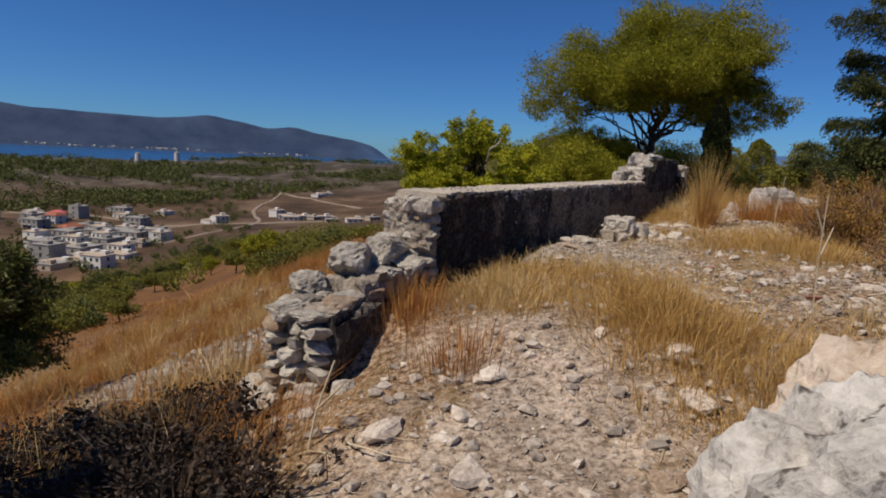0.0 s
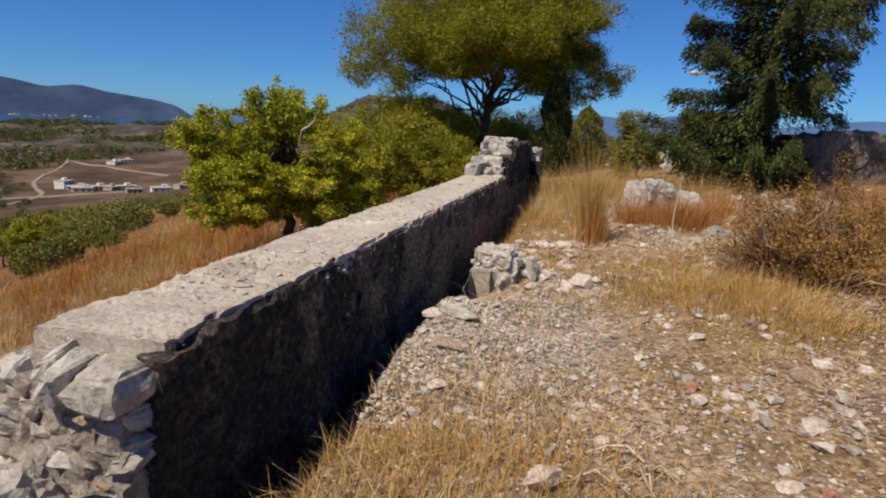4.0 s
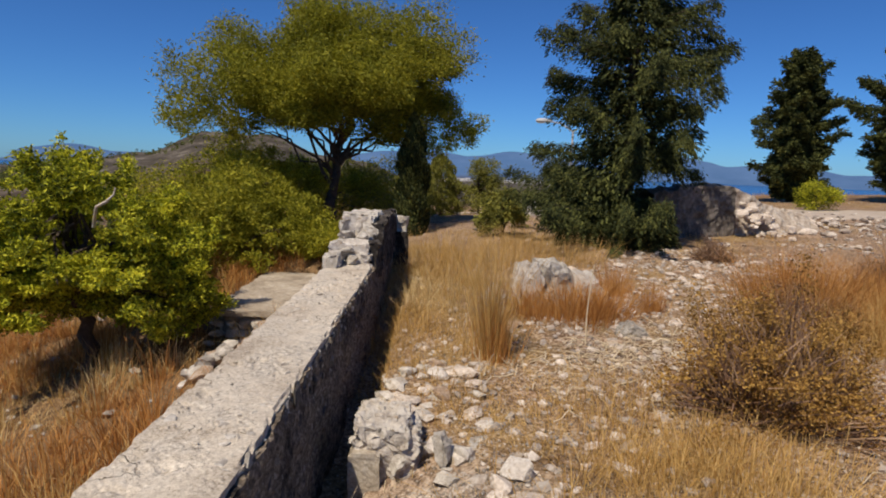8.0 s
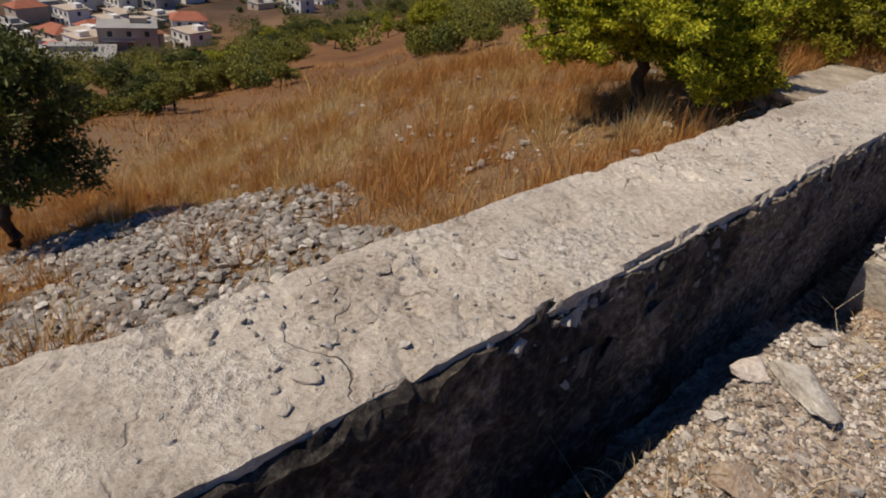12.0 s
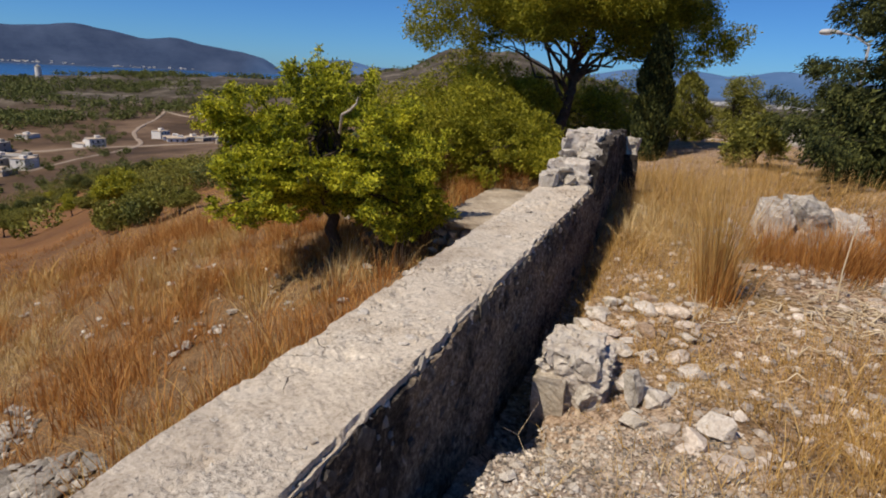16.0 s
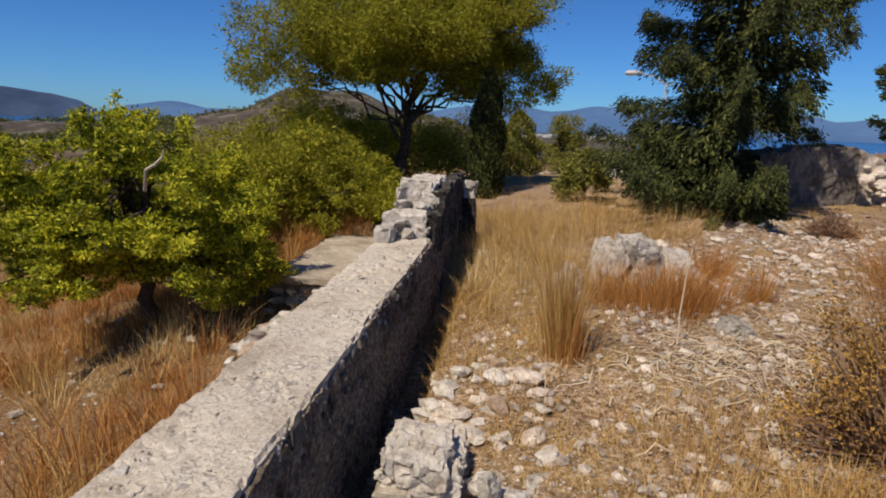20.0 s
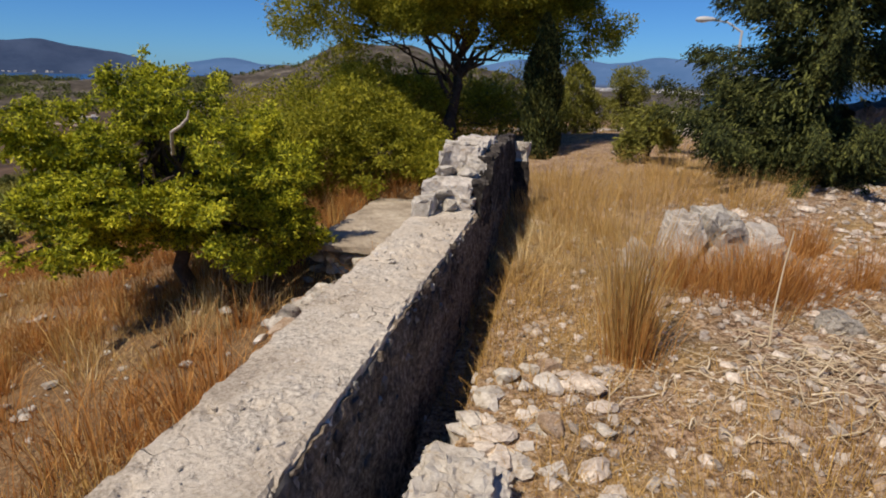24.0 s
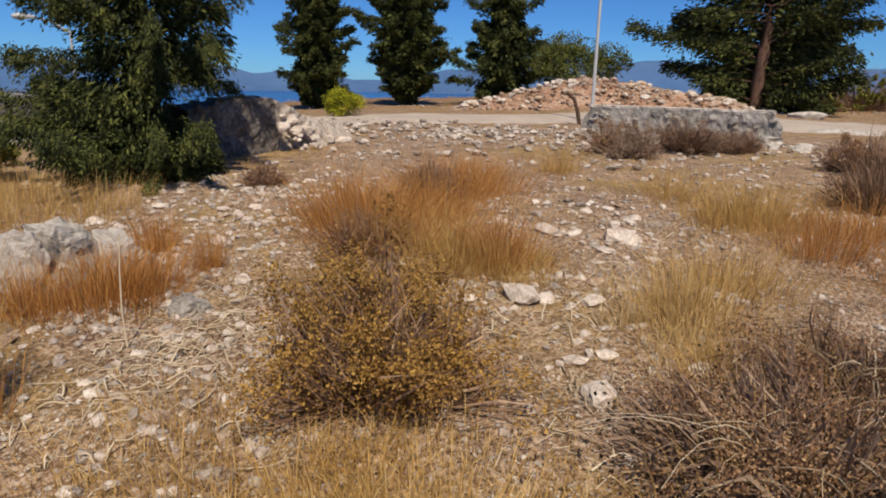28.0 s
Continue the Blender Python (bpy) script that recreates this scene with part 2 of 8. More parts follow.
RUST = mottled("rusted_iron", [(0.3, (0.05, 0.03, 0.02)), (0.7, (0.12, 0.07, 0.05))], 8, 40)
WHITEWASH = mottled("whitewash", [(0.3, (0.50, 0.475, 0.43)), (0.7, (0.74, 0.71, 0.66))], 0.2, 2.0, bump_strength=0.1, vary=0.4)
CREAM = mottled("cream_render", [(0.3, (0.32, 0.26, 0.19)), (0.7, (0.48, 0.39, 0.30))], 0.2, 2.0, bump_strength=0.1, vary=0.4)
GREY_HOUSE = mottled("bare_concrete_house", [(0.3, (0.20, 0.19, 0.175)), (0.7, (0.34, 0.32, 0.29))], 0.2, 2.0, bump_strength=0.1, vary=0.45)
ROOF_TILE = mottled("roof_tiles", [(0.3, (0.28, 0.09, 0.05)), (0.7, (0.45, 0.17, 0.10))], 0.5, 4, bump_strength=0.2)
PINK_ROOF = mottled("pink_roof", [(0.3, (0.50, 0.10, 0.12)), (0.7, (0.62, 0.18, 0.18))], 0.5, 4, bump_strength=0.2)
DARK_GLASS = mottled("window_dark", [(0.3, (0.02, 0.025, 0.03)), (0.7, (0.06, 0.07, 0.08))], 1, 8, rough=0.25, bump_strength=0.0)

PINE_LEAF = leafy("pine_needles", [(0.15, (0.085, 0.094, 0.011)), (0.5, (0.235, 0.235, 0.017)), (0.85, (0.45, 0.41, 0.036))], trans=0.42)
BUSH_LEAF = leafy("bright_leaves", [(0.2, (0.050, 0.064, 0.008)), (0.42, (0.20, 0.222, 0.014)), (0.6, (0.47, 0.475, 0.024)), (0.85, (0.80, 0.72, 0.052))], trans=0.36)
SCRUB_LEAF = leafy("scrub_leaves", [(0.15, (0.095, 0.104, 0.012)), (0.5, (0.28, 0.276, 0.019)), (0.85, (0.55, 0.495, 0.045))], trans=0.42)
DARK_LEAF = leafy("dark_conifer_leaves", [(0.15, (0.012, 0.017, 0.005)), (0.5, (0.038, 0.048, 0.012)), (0.85, (0.150, 0.156, 0.036))], rough=0.8, trans=0.12)
WOODS_LEAF = leafy("woods_leaves", [(0.1, (0.045, 0.055, 0.014)), (0.5, (0.10, 0.115, 0.026)), (0.9, (0.19, 0.19, 0.045))], trans=0.15)
OLIVE_LEAF = leafy("olive_leaves", [(0.1, (0.055, 0.060, 0.012)), (0.5, (0.18, 0.178, 0.030)), (0.9, (0.38, 0.35, 0.065))], trans=0.25)
STRAW = leafy("dry_grass_gold", [(0.15, (0.29, 0.155, 0.040)), (0.5, (0.51, 0.315, 0.095)), (0.85, (0.72, 0.495, 0.20))], rough=0.75, trans=0.3)
PALE_GRASS = leafy("bleached_grass", [(0.15, (0.36, 0.23, 0.085)), (0.5, (0.60, 0.43, 0.19)), (0.85, (0.80, 0.64, 0.36))], rough=0.75, trans=0.3)
RUST_GRASS = leafy("dry_grass_russet", [(0.15, (0.20, 0.072, 0.020)), (0.5, (0.45, 0.20, 0.050)), (0.85, (0.68, 0.39, 0.13))], rough=0.75, trans=0.3)
PALE_STRAW = leafy("trodden_straw", [(0.15, (0.27, 0.165, 0.050)), (0.5, (0.47, 0.31, 0.105)), (0.85, (0.67, 0.49, 0.23))], rough=0.8, trans=0.2)
OCHRE_LEAF = leafy("ochre_scrub", [(0.15, (0.12, 0.060, 0.018)), (0.5, (0.33, 0.18, 0.042)), (0.85, (0.56, 0.34, 0.085))], trans=0.25)
PURPLE_TWIG = leafy("grey_purple_twigs", [(0.15, (0.090, 0.050, 0.034)), (0.5, (0.22, 0.130, 0.082)), (0.85, (0.42, 0.28, 0.17))], trans=0.1)
DUSKY_TWIG = leafy("dusky_twigs", [(0.15, (0.085, 0.052, 0.038)), (0.5, (0.22, 0.14, 0.095)), (0.85, (0.48, 0.34, 0.22))], trans=0.1)
RUSSET_SCRUB = leafy("russet_scrub", [(0.15, (0.10, 0.048, 0.022)), (0.5, (0.26, 0.135, 0.062)), (0.85, (0.50, 0.32, 0.16))], trans=0.15)
# near black: on the brambles this colour carries the hollow's shade
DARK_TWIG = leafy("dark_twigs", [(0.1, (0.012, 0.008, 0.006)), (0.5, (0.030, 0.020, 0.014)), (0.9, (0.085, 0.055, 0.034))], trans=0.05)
TWIG = leafy("dry_stalks", [(0.1, (0.34, 0.25, 0.15)), (0.5, (0.52, 0.42, 0.28)), (0.9, (0.70, 0.60, 0.44))], trans=0.0)


def ground_material():
    m, nt, b = start_mat("hill_ground", 0.95)
    pos = nt.nodes.new("ShaderNodeNewGeometry").outputs["Position"]
    patch = noise_tex(nt, pos, 0.55, 5.0, 0.65)
    grain = noise_tex(nt, pos, 26.0, 6.0, 0.75)
    soil = ramp(nt, grain, [(0.38, (0.068, 0.040, 0.022)), (0.48, (0.25, 0.158, 0.094)), (0.60, (0.54, 0.415, 0.295))])
    straw = ramp(nt, grain, [(0.34, (0.13, 0.080, 0.032)), (0.5, (0.30, 0.20, 0.080)), (0.66, (0.49, 0.35, 0.165))])
    near = mixc(nt, ramp(nt, patch, [(0.47, (0, 0, 0)), (0.62, (0.85, 0.85, 0.85))]), soil, straw)
    # the pale trodden path that climbs from the start
    across = nt.nodes.new("ShaderNodeVectorMath")
    across.operation = "DOT_PRODUCT"
    nt.links.new(pos, across.inputs[0])
    across.inputs[1].default_value = (0.894, -0.447, 0)
    wob = nt.nodes.new("ShaderNodeMath")
    wob.operation = "MULTIPLY_ADD"
    nt.links.new(noise_tex(nt, pos, 1.4, 5.0, 0.65), wob.inputs[0])
    wob.inputs[1].default_value = 2.4
    nt.links.new(across.outputs["Value"], wob.inputs[2])
    edge = nt.nodes.new("ShaderNodeMapRange")
    edge.inputs["From Min"].default_value, edge.inputs["From Max"].default_value = -0.35, 0.05
    nt.links.new(wob.outputs[0], edge.inputs["Value"])
    strip = edge.outputs[0]
    wob2 = nt.nodes.new("ShaderNodeMapRange")
    wob2.inputs["From Min"].default_value, wob2.inputs["From Max"].default_value = 1.6, 1.2
    nt.links.new(wob.outputs[0], wob2.inputs["Value"])
    up = nt.nodes.new("ShaderNodeVectorMath")
    up.operation = "DOT_PRODUCT"
    nt.links.new(pos, up.inputs[0])
    up.inputs[1].default_value = (0.447, 0.894, 0)
    ends = nt.nodes.new("ShaderNodeMapRange")
    ends.inputs["From Min"].default_value, ends.inputs["From Max"].default_value = 5.2, 3.6
    nt.links.new(up.outputs["Value"], ends.inputs["Value"])
    path = mixc(nt, 1.0, mixc(nt, 1.0, strip, wob2.outputs[0], "MULTIPLY"), ends.outputs[0], "MULTIPLY")
    dust = ramp(nt, grain, [(0.37, (0.14, 0.105, 0.078)), (0.47, (0.36, 0.285, 0.22)), (0.60, (0.60, 0.505, 0.41))])
    near = mixc(nt, path, near, dust)
    spot = nt.nodes.new("ShaderNodeVectorMath")
    spot.operation = "DISTANCE"
    nt.links.new(pos, spot.inputs[0])
    spot.inputs[1].default_value = (1.8, 6.35, 0.68)
    ring = nt.nodes.new("ShaderNodeMapRange")
    ring.inputs["From Min"].default_value, ring.inputs["From Max"].default_value = 1.75, 1.15
    nt.links.new(shift(nt, noise_tex(nt, pos, 1.9, 5.0, 0.7), 1.1, spot.outputs["Value"]), ring.inputs["Value"])
    near = mixc(nt, ring.outputs[0], near, dust)
    vor = node(nt, "ShaderNodeTexVoronoi", Scale=30.0)
    nt.links.new(pos, vor.inputs["Vector"])
    peb = ramp(nt, vor.outputs["Distance"], [(0.12, (1, 1, 1)), (0.30, (0, 0, 0))])
    some = ramp(nt, noise_tex(nt, pos, 1.7, 4.0, 0.6), [(0.40, (0.15, 0.15, 0.15)), (0.56, (1, 1, 1))])
    pebm = mixc(nt, 1.0, peb, some, "MULTIPLY")
    tint = ramp(nt, vor.outputs["Color"], [(0.0, (0.36, 0.32, 0.27)), (1.0, (0.64, 0.60, 0.54))])
    near = mixc(nt, pebm, near, tint)
    worn = ramp(nt, noise_tex(nt, pos, 2.6, 6.0, 0.7), [(0.36, (0.62, 0.58, 0.55)), (0.6, (1.08, 1.06, 1.04))])
    near = mixc(nt, 1.0, near, worn, "MULTIPLY")
    side = nt.nodes.new("ShaderNodeVectorMath")
    side.operation = "DOT_PRODUCT"
    nt.links.new(pos, side.inputs[0])
    side.inputs[1].default_value = (-0.861, 0.508, 0)
    mrs = nt.nodes.new("ShaderNodeMapRange")
    mrs.inputs["From Min"].default_value, mrs.inputs["From Max"].default_value = 2.55, 3.0
    nt.links.new(side.outputs["Value"], mrs.inputs["Value"])
    earth = ramp(nt, grain, [(0.36, (0.055, 0.030, 0.014)), (0.5, (0.16, 0.092, 0.042)), (0.64, (0.36, 0.24, 0.12))])
    near = mixc(nt, mrs.outputs[0], near, earth)
    # far slopes: russet grass, red soil, grey scrub
    far_n = noise_tex(nt, pos, 0.045, 7.0, 0.65)
    mid = ramp(nt, far_n, [(0.35, (0.095, 0.037, 0.012)), (0.5, (0.185, 0.082, 0.027)), (0.62, (0.255, 0.132, 0.050))])
    mid = mixc(nt, ramp(nt, noise_tex(nt, pos, 0.9, 6.0, 0.7), [(0.4, (0, 0, 0)), (0.65, (0.6, 0.6, 0.6))]), mid, (0.18, 0.10, 0.035))
    field = ramp(nt, noise_tex(nt, pos, 0.02, 7.0, 0.7), [(0.36, (0.048, 0.029, 0.015)), (0.5, (0.092, 0.056, 0.031)), (0.64, (0.165, 0.108, 0.066))])
    scrub = ramp(nt, noise_tex(nt, pos, 0.03, 8.0, 0.75), [(0.36, (0.028, 0.023, 0.014)), (0.48, (0.060, 0.048, 0.033)), (0.56, (0.100, 0.083, 0.062)), (0.66, (0.195, 0.168, 0.135))])
    # far mountains: distance haze painted into the colour, blue, then paler eastward
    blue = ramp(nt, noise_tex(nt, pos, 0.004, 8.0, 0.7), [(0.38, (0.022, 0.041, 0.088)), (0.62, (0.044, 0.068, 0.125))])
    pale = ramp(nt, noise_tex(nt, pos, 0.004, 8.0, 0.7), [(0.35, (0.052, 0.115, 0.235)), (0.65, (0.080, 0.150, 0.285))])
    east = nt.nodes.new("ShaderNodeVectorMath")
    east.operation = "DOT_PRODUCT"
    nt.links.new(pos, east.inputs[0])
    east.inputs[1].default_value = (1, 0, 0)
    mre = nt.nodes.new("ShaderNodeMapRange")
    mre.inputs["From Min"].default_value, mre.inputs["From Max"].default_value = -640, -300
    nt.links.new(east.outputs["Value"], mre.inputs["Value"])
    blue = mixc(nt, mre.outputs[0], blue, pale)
    dist = nt.nodes.new("ShaderNodeVectorMath")
    dist.operation = "LENGTH"
    nt.links.new(pos, dist.inputs[0])

    def step(a, c):
        mr = nt.nodes.new("ShaderNodeMapRange")
        mr.inputs["From Min"].default_value, mr.inputs["From Max"].default_value = a, c
        nt.links.new(dist.outputs["Value"], mr.inputs["Value"])
        return mr.outputs[0]
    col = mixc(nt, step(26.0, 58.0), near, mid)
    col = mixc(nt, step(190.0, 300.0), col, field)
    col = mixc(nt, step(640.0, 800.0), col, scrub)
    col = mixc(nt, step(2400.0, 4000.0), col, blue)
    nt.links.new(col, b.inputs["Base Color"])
    bump(nt, b, mixc(nt, pebm, grain, (1.0, 1.0, 1.0)), 0.7, 0.02)
    return m


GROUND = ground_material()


def water_material():
    m, nt, b = start_mat("sea_water", 0.25)
    pos = nt.nodes.new("ShaderNodeNewGeometry").outputs["Position"]
    n = noise_tex(nt, pos, 0.006, 4.0, 0.6)
    nt.links.new(ramp(nt, n, [(0.35, (0.012, 0.070, 0.20)), (0.65, (0.020, 0.100, 0.26))]), b.inputs["Base Color"])
    bump(nt, b, noise_tex(nt, pos, 0.15, 4.0, 0.6), 0.5, 0.6)
    return m


WATER = water_material()


# ---- building helpers ----
def fast_mesh(name, verts, faces, material, smooth=False):
    """A mesh from arrays: verts n x 3, faces m x 3 or m x 4."""
    verts = np.asarray(verts, dtype=np.float32)
    faces = np.asarray(faces, dtype=np.int32)
    me = bpy.data.meshes.new(name)
    k = faces.shape[1]
    me.vertices.add(len(verts))
    me.vertices.foreach_set("co", verts.ravel())
    me.loops.add(faces.size)
    me.loops.foreach_set("vertex_index", faces.ravel())
    me.polygons.add(len(faces))
    me.polygons.foreach_set("loop_start", np.arange(0, faces.size, k, dtype=np.int32))
    me.polygons.foreach_set("use_smooth", np.full(len(faces), smooth))
    me.update(calc_edges=True)
    me.materials.append(material)
    return me


def bm_mesh(name, bm, material, smooth=False):
    me = bpy.data.meshes.new(name)
    bm.to_mesh(me)
    bm.free()
    me.materials.append(material)
    if smooth:
        me.polygons.foreach_set("use_smooth", np.full(len(me.polygons), True))
    return me


def part(name, data, parent, label="", place=None):
    ob = new(name, data)
    ob.parent = parent
    if place is not None:
        ob.matrix_basis = place
    if label:
        ob["label"] = label
    return ob


def empty(name, x, y, z, label, category, group=""):
    ob = new(name)
    ob.empty_display_size = 0.1
    ob.location = (x, y, z)
    return tagged(ob, label, category, group)


def smooth01(v, a, b):
    v = np.clip((v - a) / (b - a), 0, 1)
    return v * v * (3 - 2 * v)


# ---- the lie of the land ----
WX, WY = -0.02, 4.43          # foot of the main wall's broken end, on its open side
WD = np.array((0.508, 0.861))  # along the wall
WN = np.array((-0.861, 0.508))  # to the valley side
HILL = np.array((2.0, 5.0))


def along(x, y):
    return (x - WX) * WD[0] + (y - WY) * WD[1], (x - WX) * WN[0] + (y - WY) * WN[1]


def wall_point(a, s, z=0.0):
    return Vector((WX + a * WD[0] + s * WN[0], WY + a * WD[1] + s * WN[1], z))


R_KNOTS = [0, 15, 40, 100, 180, 240, 330, 500, 700, 1000, 1150, 1400, 4150, 4350, 4600, 4950]
COLUMNS = {  # height by distance, for some compass bearings from the hill
    -180: [0.4, -1.5, -7, -22, -38, -48, -54, -56, -50, -40, -40, -45, -45, 40, 60, 60],
    -75: [0.4, -5.0, -12, -27, -46, -56, -56, -56, -50, -36, -36, -64, -64, 20, 90, 80],
    -42: [0.4, -4.6, -11.5, -27, -46, -56, -56, -56, -50, -33, -33, -64, -64, 10, 120, 130],
    -28: [0.4, -3.8, -9.6, -22, -38, -47, -55, -56, -51, -29, -33, -64, -64, 10, 150, 150],
    -18: [0.4, -2.8, -7.4, -17, -29, -37, -47, -56, -50, -24, -30, -64, -64, 10, 140, 150],
    -14: [0.4, -2.3, -6.4, -15.6, -26.7, -34.8, -45.2, -55.1, -48.2, -21.3, -30, -64, -64, 10, 115, 110],
    -9: [0.4, -1.8, -5.2, -14, -24, -32, -43, -54, -46, -18, -30, -64, -64, 10, 55, 40],
    -7: [0.4, -1.5, -4.7, -13.3, -23.5, -31.5, -41.9, -52.2, -43.3, -16.2, -27.8, -64, -64, 0, 34, 20],
    -4.8: [0.4, -1.35, -4.4, -12.9, -23.3, -31.3, -41.2, -51, -41.5, -15.4, -26.6, -64, -64, -66, -70, -70],
    -3.2: [0.4, -1.2, -4, -12.4, -23, -30.9, -40.3, -49.7, -39.6, -13.7, -24.7, -64, -64, -64, -20, 10],
    0: [0.4, -0.8, -3.0, -11, -22, -30, -38, -46, -34, -10, -20, -64, -64, -64, 20, 62],
    5: [0.4, -0.3, -2.0, -10, -20, -28, -36, -40, -22, 8, -6, -64, -64, -30, 0, 0],
    10: [0.5, 0.1, -1.2, -9, -20, -28, -36, -38, -8, 38, 28, -60, -64, -30, 0, 0],
    15: [0.55, 0.3, -0.9, -9, -21, -29, -38, -42, -14, 38, 26, -61, -64, -30, 10, 0],
    20: [0.6, 0.5, -0.6, -9, -22, -30, -40, -46, -34, 12, 0, -62, -64, -30, 30, 10],
    35: [0.7, 0.7, -0.4, -10, -26, -36, -46, -54, -57, -58, -58, -58, -58, 40, 115, 100],
    50: [0.7, 1.0, 0.9, -9, -26, -36, -46, -58, -62, -64, -64, -64, -64, 0, 60, 50],
    70: [0.7, 1.1, 1.5, -7, -26, -36, -46, -58, -62, -64, -64, -64, -64, -20, 35, 40],
    88: [0.7, 1.1, 1.95, -5, -22, -34, -44, -58, -62, -64, -64, -64, -64, 40, 190, 170],
    110: [0.7, 0.95, 1.75, -6, -22, -34, -44, -54, -54, -50, -50, -60, -60, 40, 120, 100],
}
BEARINGS = sorted(COLUMNS)
TABLE = np.array([COLUMNS[b] for b in BEARINGS] + [COLUMNS[-180]])
BEARINGS = np.array(BEARINGS + [180])


def value_noise(x, y, seed=0):
    """Smooth noise of arrays, in -1..1."""
    xi, yi = np.floor(x).astype(np.int64), np.floor(y).astype(np.int64)
    fx, fy = x - xi, y - yi
    fx, fy = fx * fx * (3 - 2 * fx), fy * fy * (3 - 2 * fy)

    def h(i, j):
        k = (i * 374761393 + j * 668265263 + seed * 974634541) & 0xFFFFFFFF
        k = ((k ^ (k >> 13)) * 1274126177) & 0xFFFFFFFF
        return ((k ^ (k >> 16)) & 0xFFFF) / 32767.5 - 1
    return (h(xi, yi) * (1 - fx) + h(xi + 1, yi) * fx) * (1 - fy) + (h(xi, yi + 1) * (1 - fx) + h(xi + 1, yi + 1) * fx) * fy


def fbm(x, y, octaves, seed=0, gain=0.5):
    out, amp = 0.0, 1.0
    for k in range(octaves):
        out = out + amp * value_noise(x * 2 ** k, y * 2 ** k, seed + k * 7)
        amp *= gain
    return out


def land(x, y, detail=True):
    """Height of the ground at arrays x, y."""
    x, y = np.atleast_1d(np.asarray(x, float)), np.atleast_1d(np.asarray(y, float))
    dx, dy = x - HILL[0], y - HILL[1]
    r = np.hypot(dx, dy)
    az = np.degrees(np.arctan2(dx, dy))
    rows = np.array([np.interp(r, R_KNOTS, row) for row in TABLE])
    i = np.clip(np.searchsorted(BEARINGS, az) - 1, 0, len(BEARINGS) - 2)
    f = (az - BEARINGS[i]) / (BEARINGS[i + 1] - BEARINGS[i])
    f = f * f * (3 - 2 * f)
    k = np.arange(len(x))
    far = rows[i, k] * (1 - f) + rows[i + 1, k] * f
    crest = np.interp(az, [-75, -42, -36, -32, -28, -24.5, -20.4, -18, -16, -13.7, -11, -8.6, -6.5, -5], [150, 165, 168, 158, 142, 140, 172, 150, 122, 146, 112, 78, 20, -70])
    over = smooth01(r, 4200, 4600) * (az > -100) * (az < -4.8)
    far = far * (1 - over) + crest * over
    # hill top on the open side of the wall
    u = x * WD[0] + y * WD[1]
    top = np.interp(u, [-6, -3, 0, 1.5, 2.8, 3.4, 4.2, 40], [-1.0, -0.3, 0.05, 0.2, 0.44, 0.60, 0.70, 0.70]) + 0.026 * np.clip(x - 4, -2, 20)
    a, s = along(x, y)
    slope = np.interp(a, [-6, 0, 4, 9, 14, 20], [0.42, 0.44, 0.40, 0.22, 0.13, 0.06])
    foot = np.interp(a, [-8, -3, -1, 0, 6, 9, 12, 18], [-0.6, -0.35, -0.1, 0.1, 0.25, 0.2, 0.3, 0.6])
    left = foot - slope * np.clip(s - 0.4, 0, 60)
    wide = np.interp(a, [-6, -1.6, -0.9, 8.6, 10.5, 14], [1.6, 0.5, 0.16, 0.16, 1.2, 2.5])
    mid = np.interp(a, [-6, -1.6, -0.9, 8.6, 10.5], [0.3, 0.2, 0.24, 0.24, 0.5])
    side = smooth01(s, mid - wide, mid + wide)
    top = top - 0.24 * np.exp(-((a + 1.12) / 0.36) ** 2 - (s / 0.42) ** 2)
    # narrow trench along the open side of the wall
    deep = np.interp(a, [-0.3, 0.2, 0.9, 1.5, 2.6, 3.0, 3.4, 6.0, 7.5, 9.2], [0.0, 0.22, 0.24, 0.24, 0.22, 0.16, 0.28, 0.30, 0.22, 0.0])
    lip = np.interp(a, [0.9, 1.4, 2.7, 3.3], [-0.29, -0.21, -0.21, -0.31])
    top = top - deep * smooth01(s, lip, lip + 0.13) + 0.05 * np.exp(-((a - 2.0) / 0.8) ** 2 - ((s + 0.40) / 0.22) ** 2)
    top = top - 0.24 * np.exp(-((a - 3.22) / 0.36) ** 2 - ((s + 0.36) / 0.34) ** 2)
    near = top * (1 - side) + left * side
    # dug away round the slab terrace
    near = near - 0.22 * smooth01(a, 7.6, 8.6) * (1 - smooth01(a, 12.4, 13.2)) * smooth01(s, 0.5, 0.9) * (1 - smooth01(s, 2.8, 3.4))
    near = near - 0.30 * np.exp(-((x + 1.7) / 0.9) ** 2 - ((y - 2.6) / 0.7) ** 2)
    w = smooth01(r, 9.0, 26.0)
    z = near * (1 - w) + far * w
    if detail:
        open_side = 1 - 0.5 * side
        z = z + 0.035 * fbm(x * 0.9, y * 0.9, 4, 3) * open_side + np.where(r < 40, 0.012 * fbm(x * 7, y * 7, 3, 11), 0)
        rough = np.interp(r, [30, 100, 400, 900, 1400], [0, 0.7, 1.2, 4, 0])
        z = z + rough * fbm(dx / 90, dy / 90, 5, 23, 0.55)
        z = z + np.interp(r, [4100, 4400, 4900], [0, 14, 20]) * fbm(dx / 420, dy / 420, 3, 29, 0.45)
        z = z + np.interp(r, [4100, 4400, 4900], [0, 40, 60]) * smooth01(az, 15, 30) * fbm(dx / 650, dy / 650, 3, 37, 0.5)
    return z


def ground_at(x, y):
    return float(land(x, y)[0])


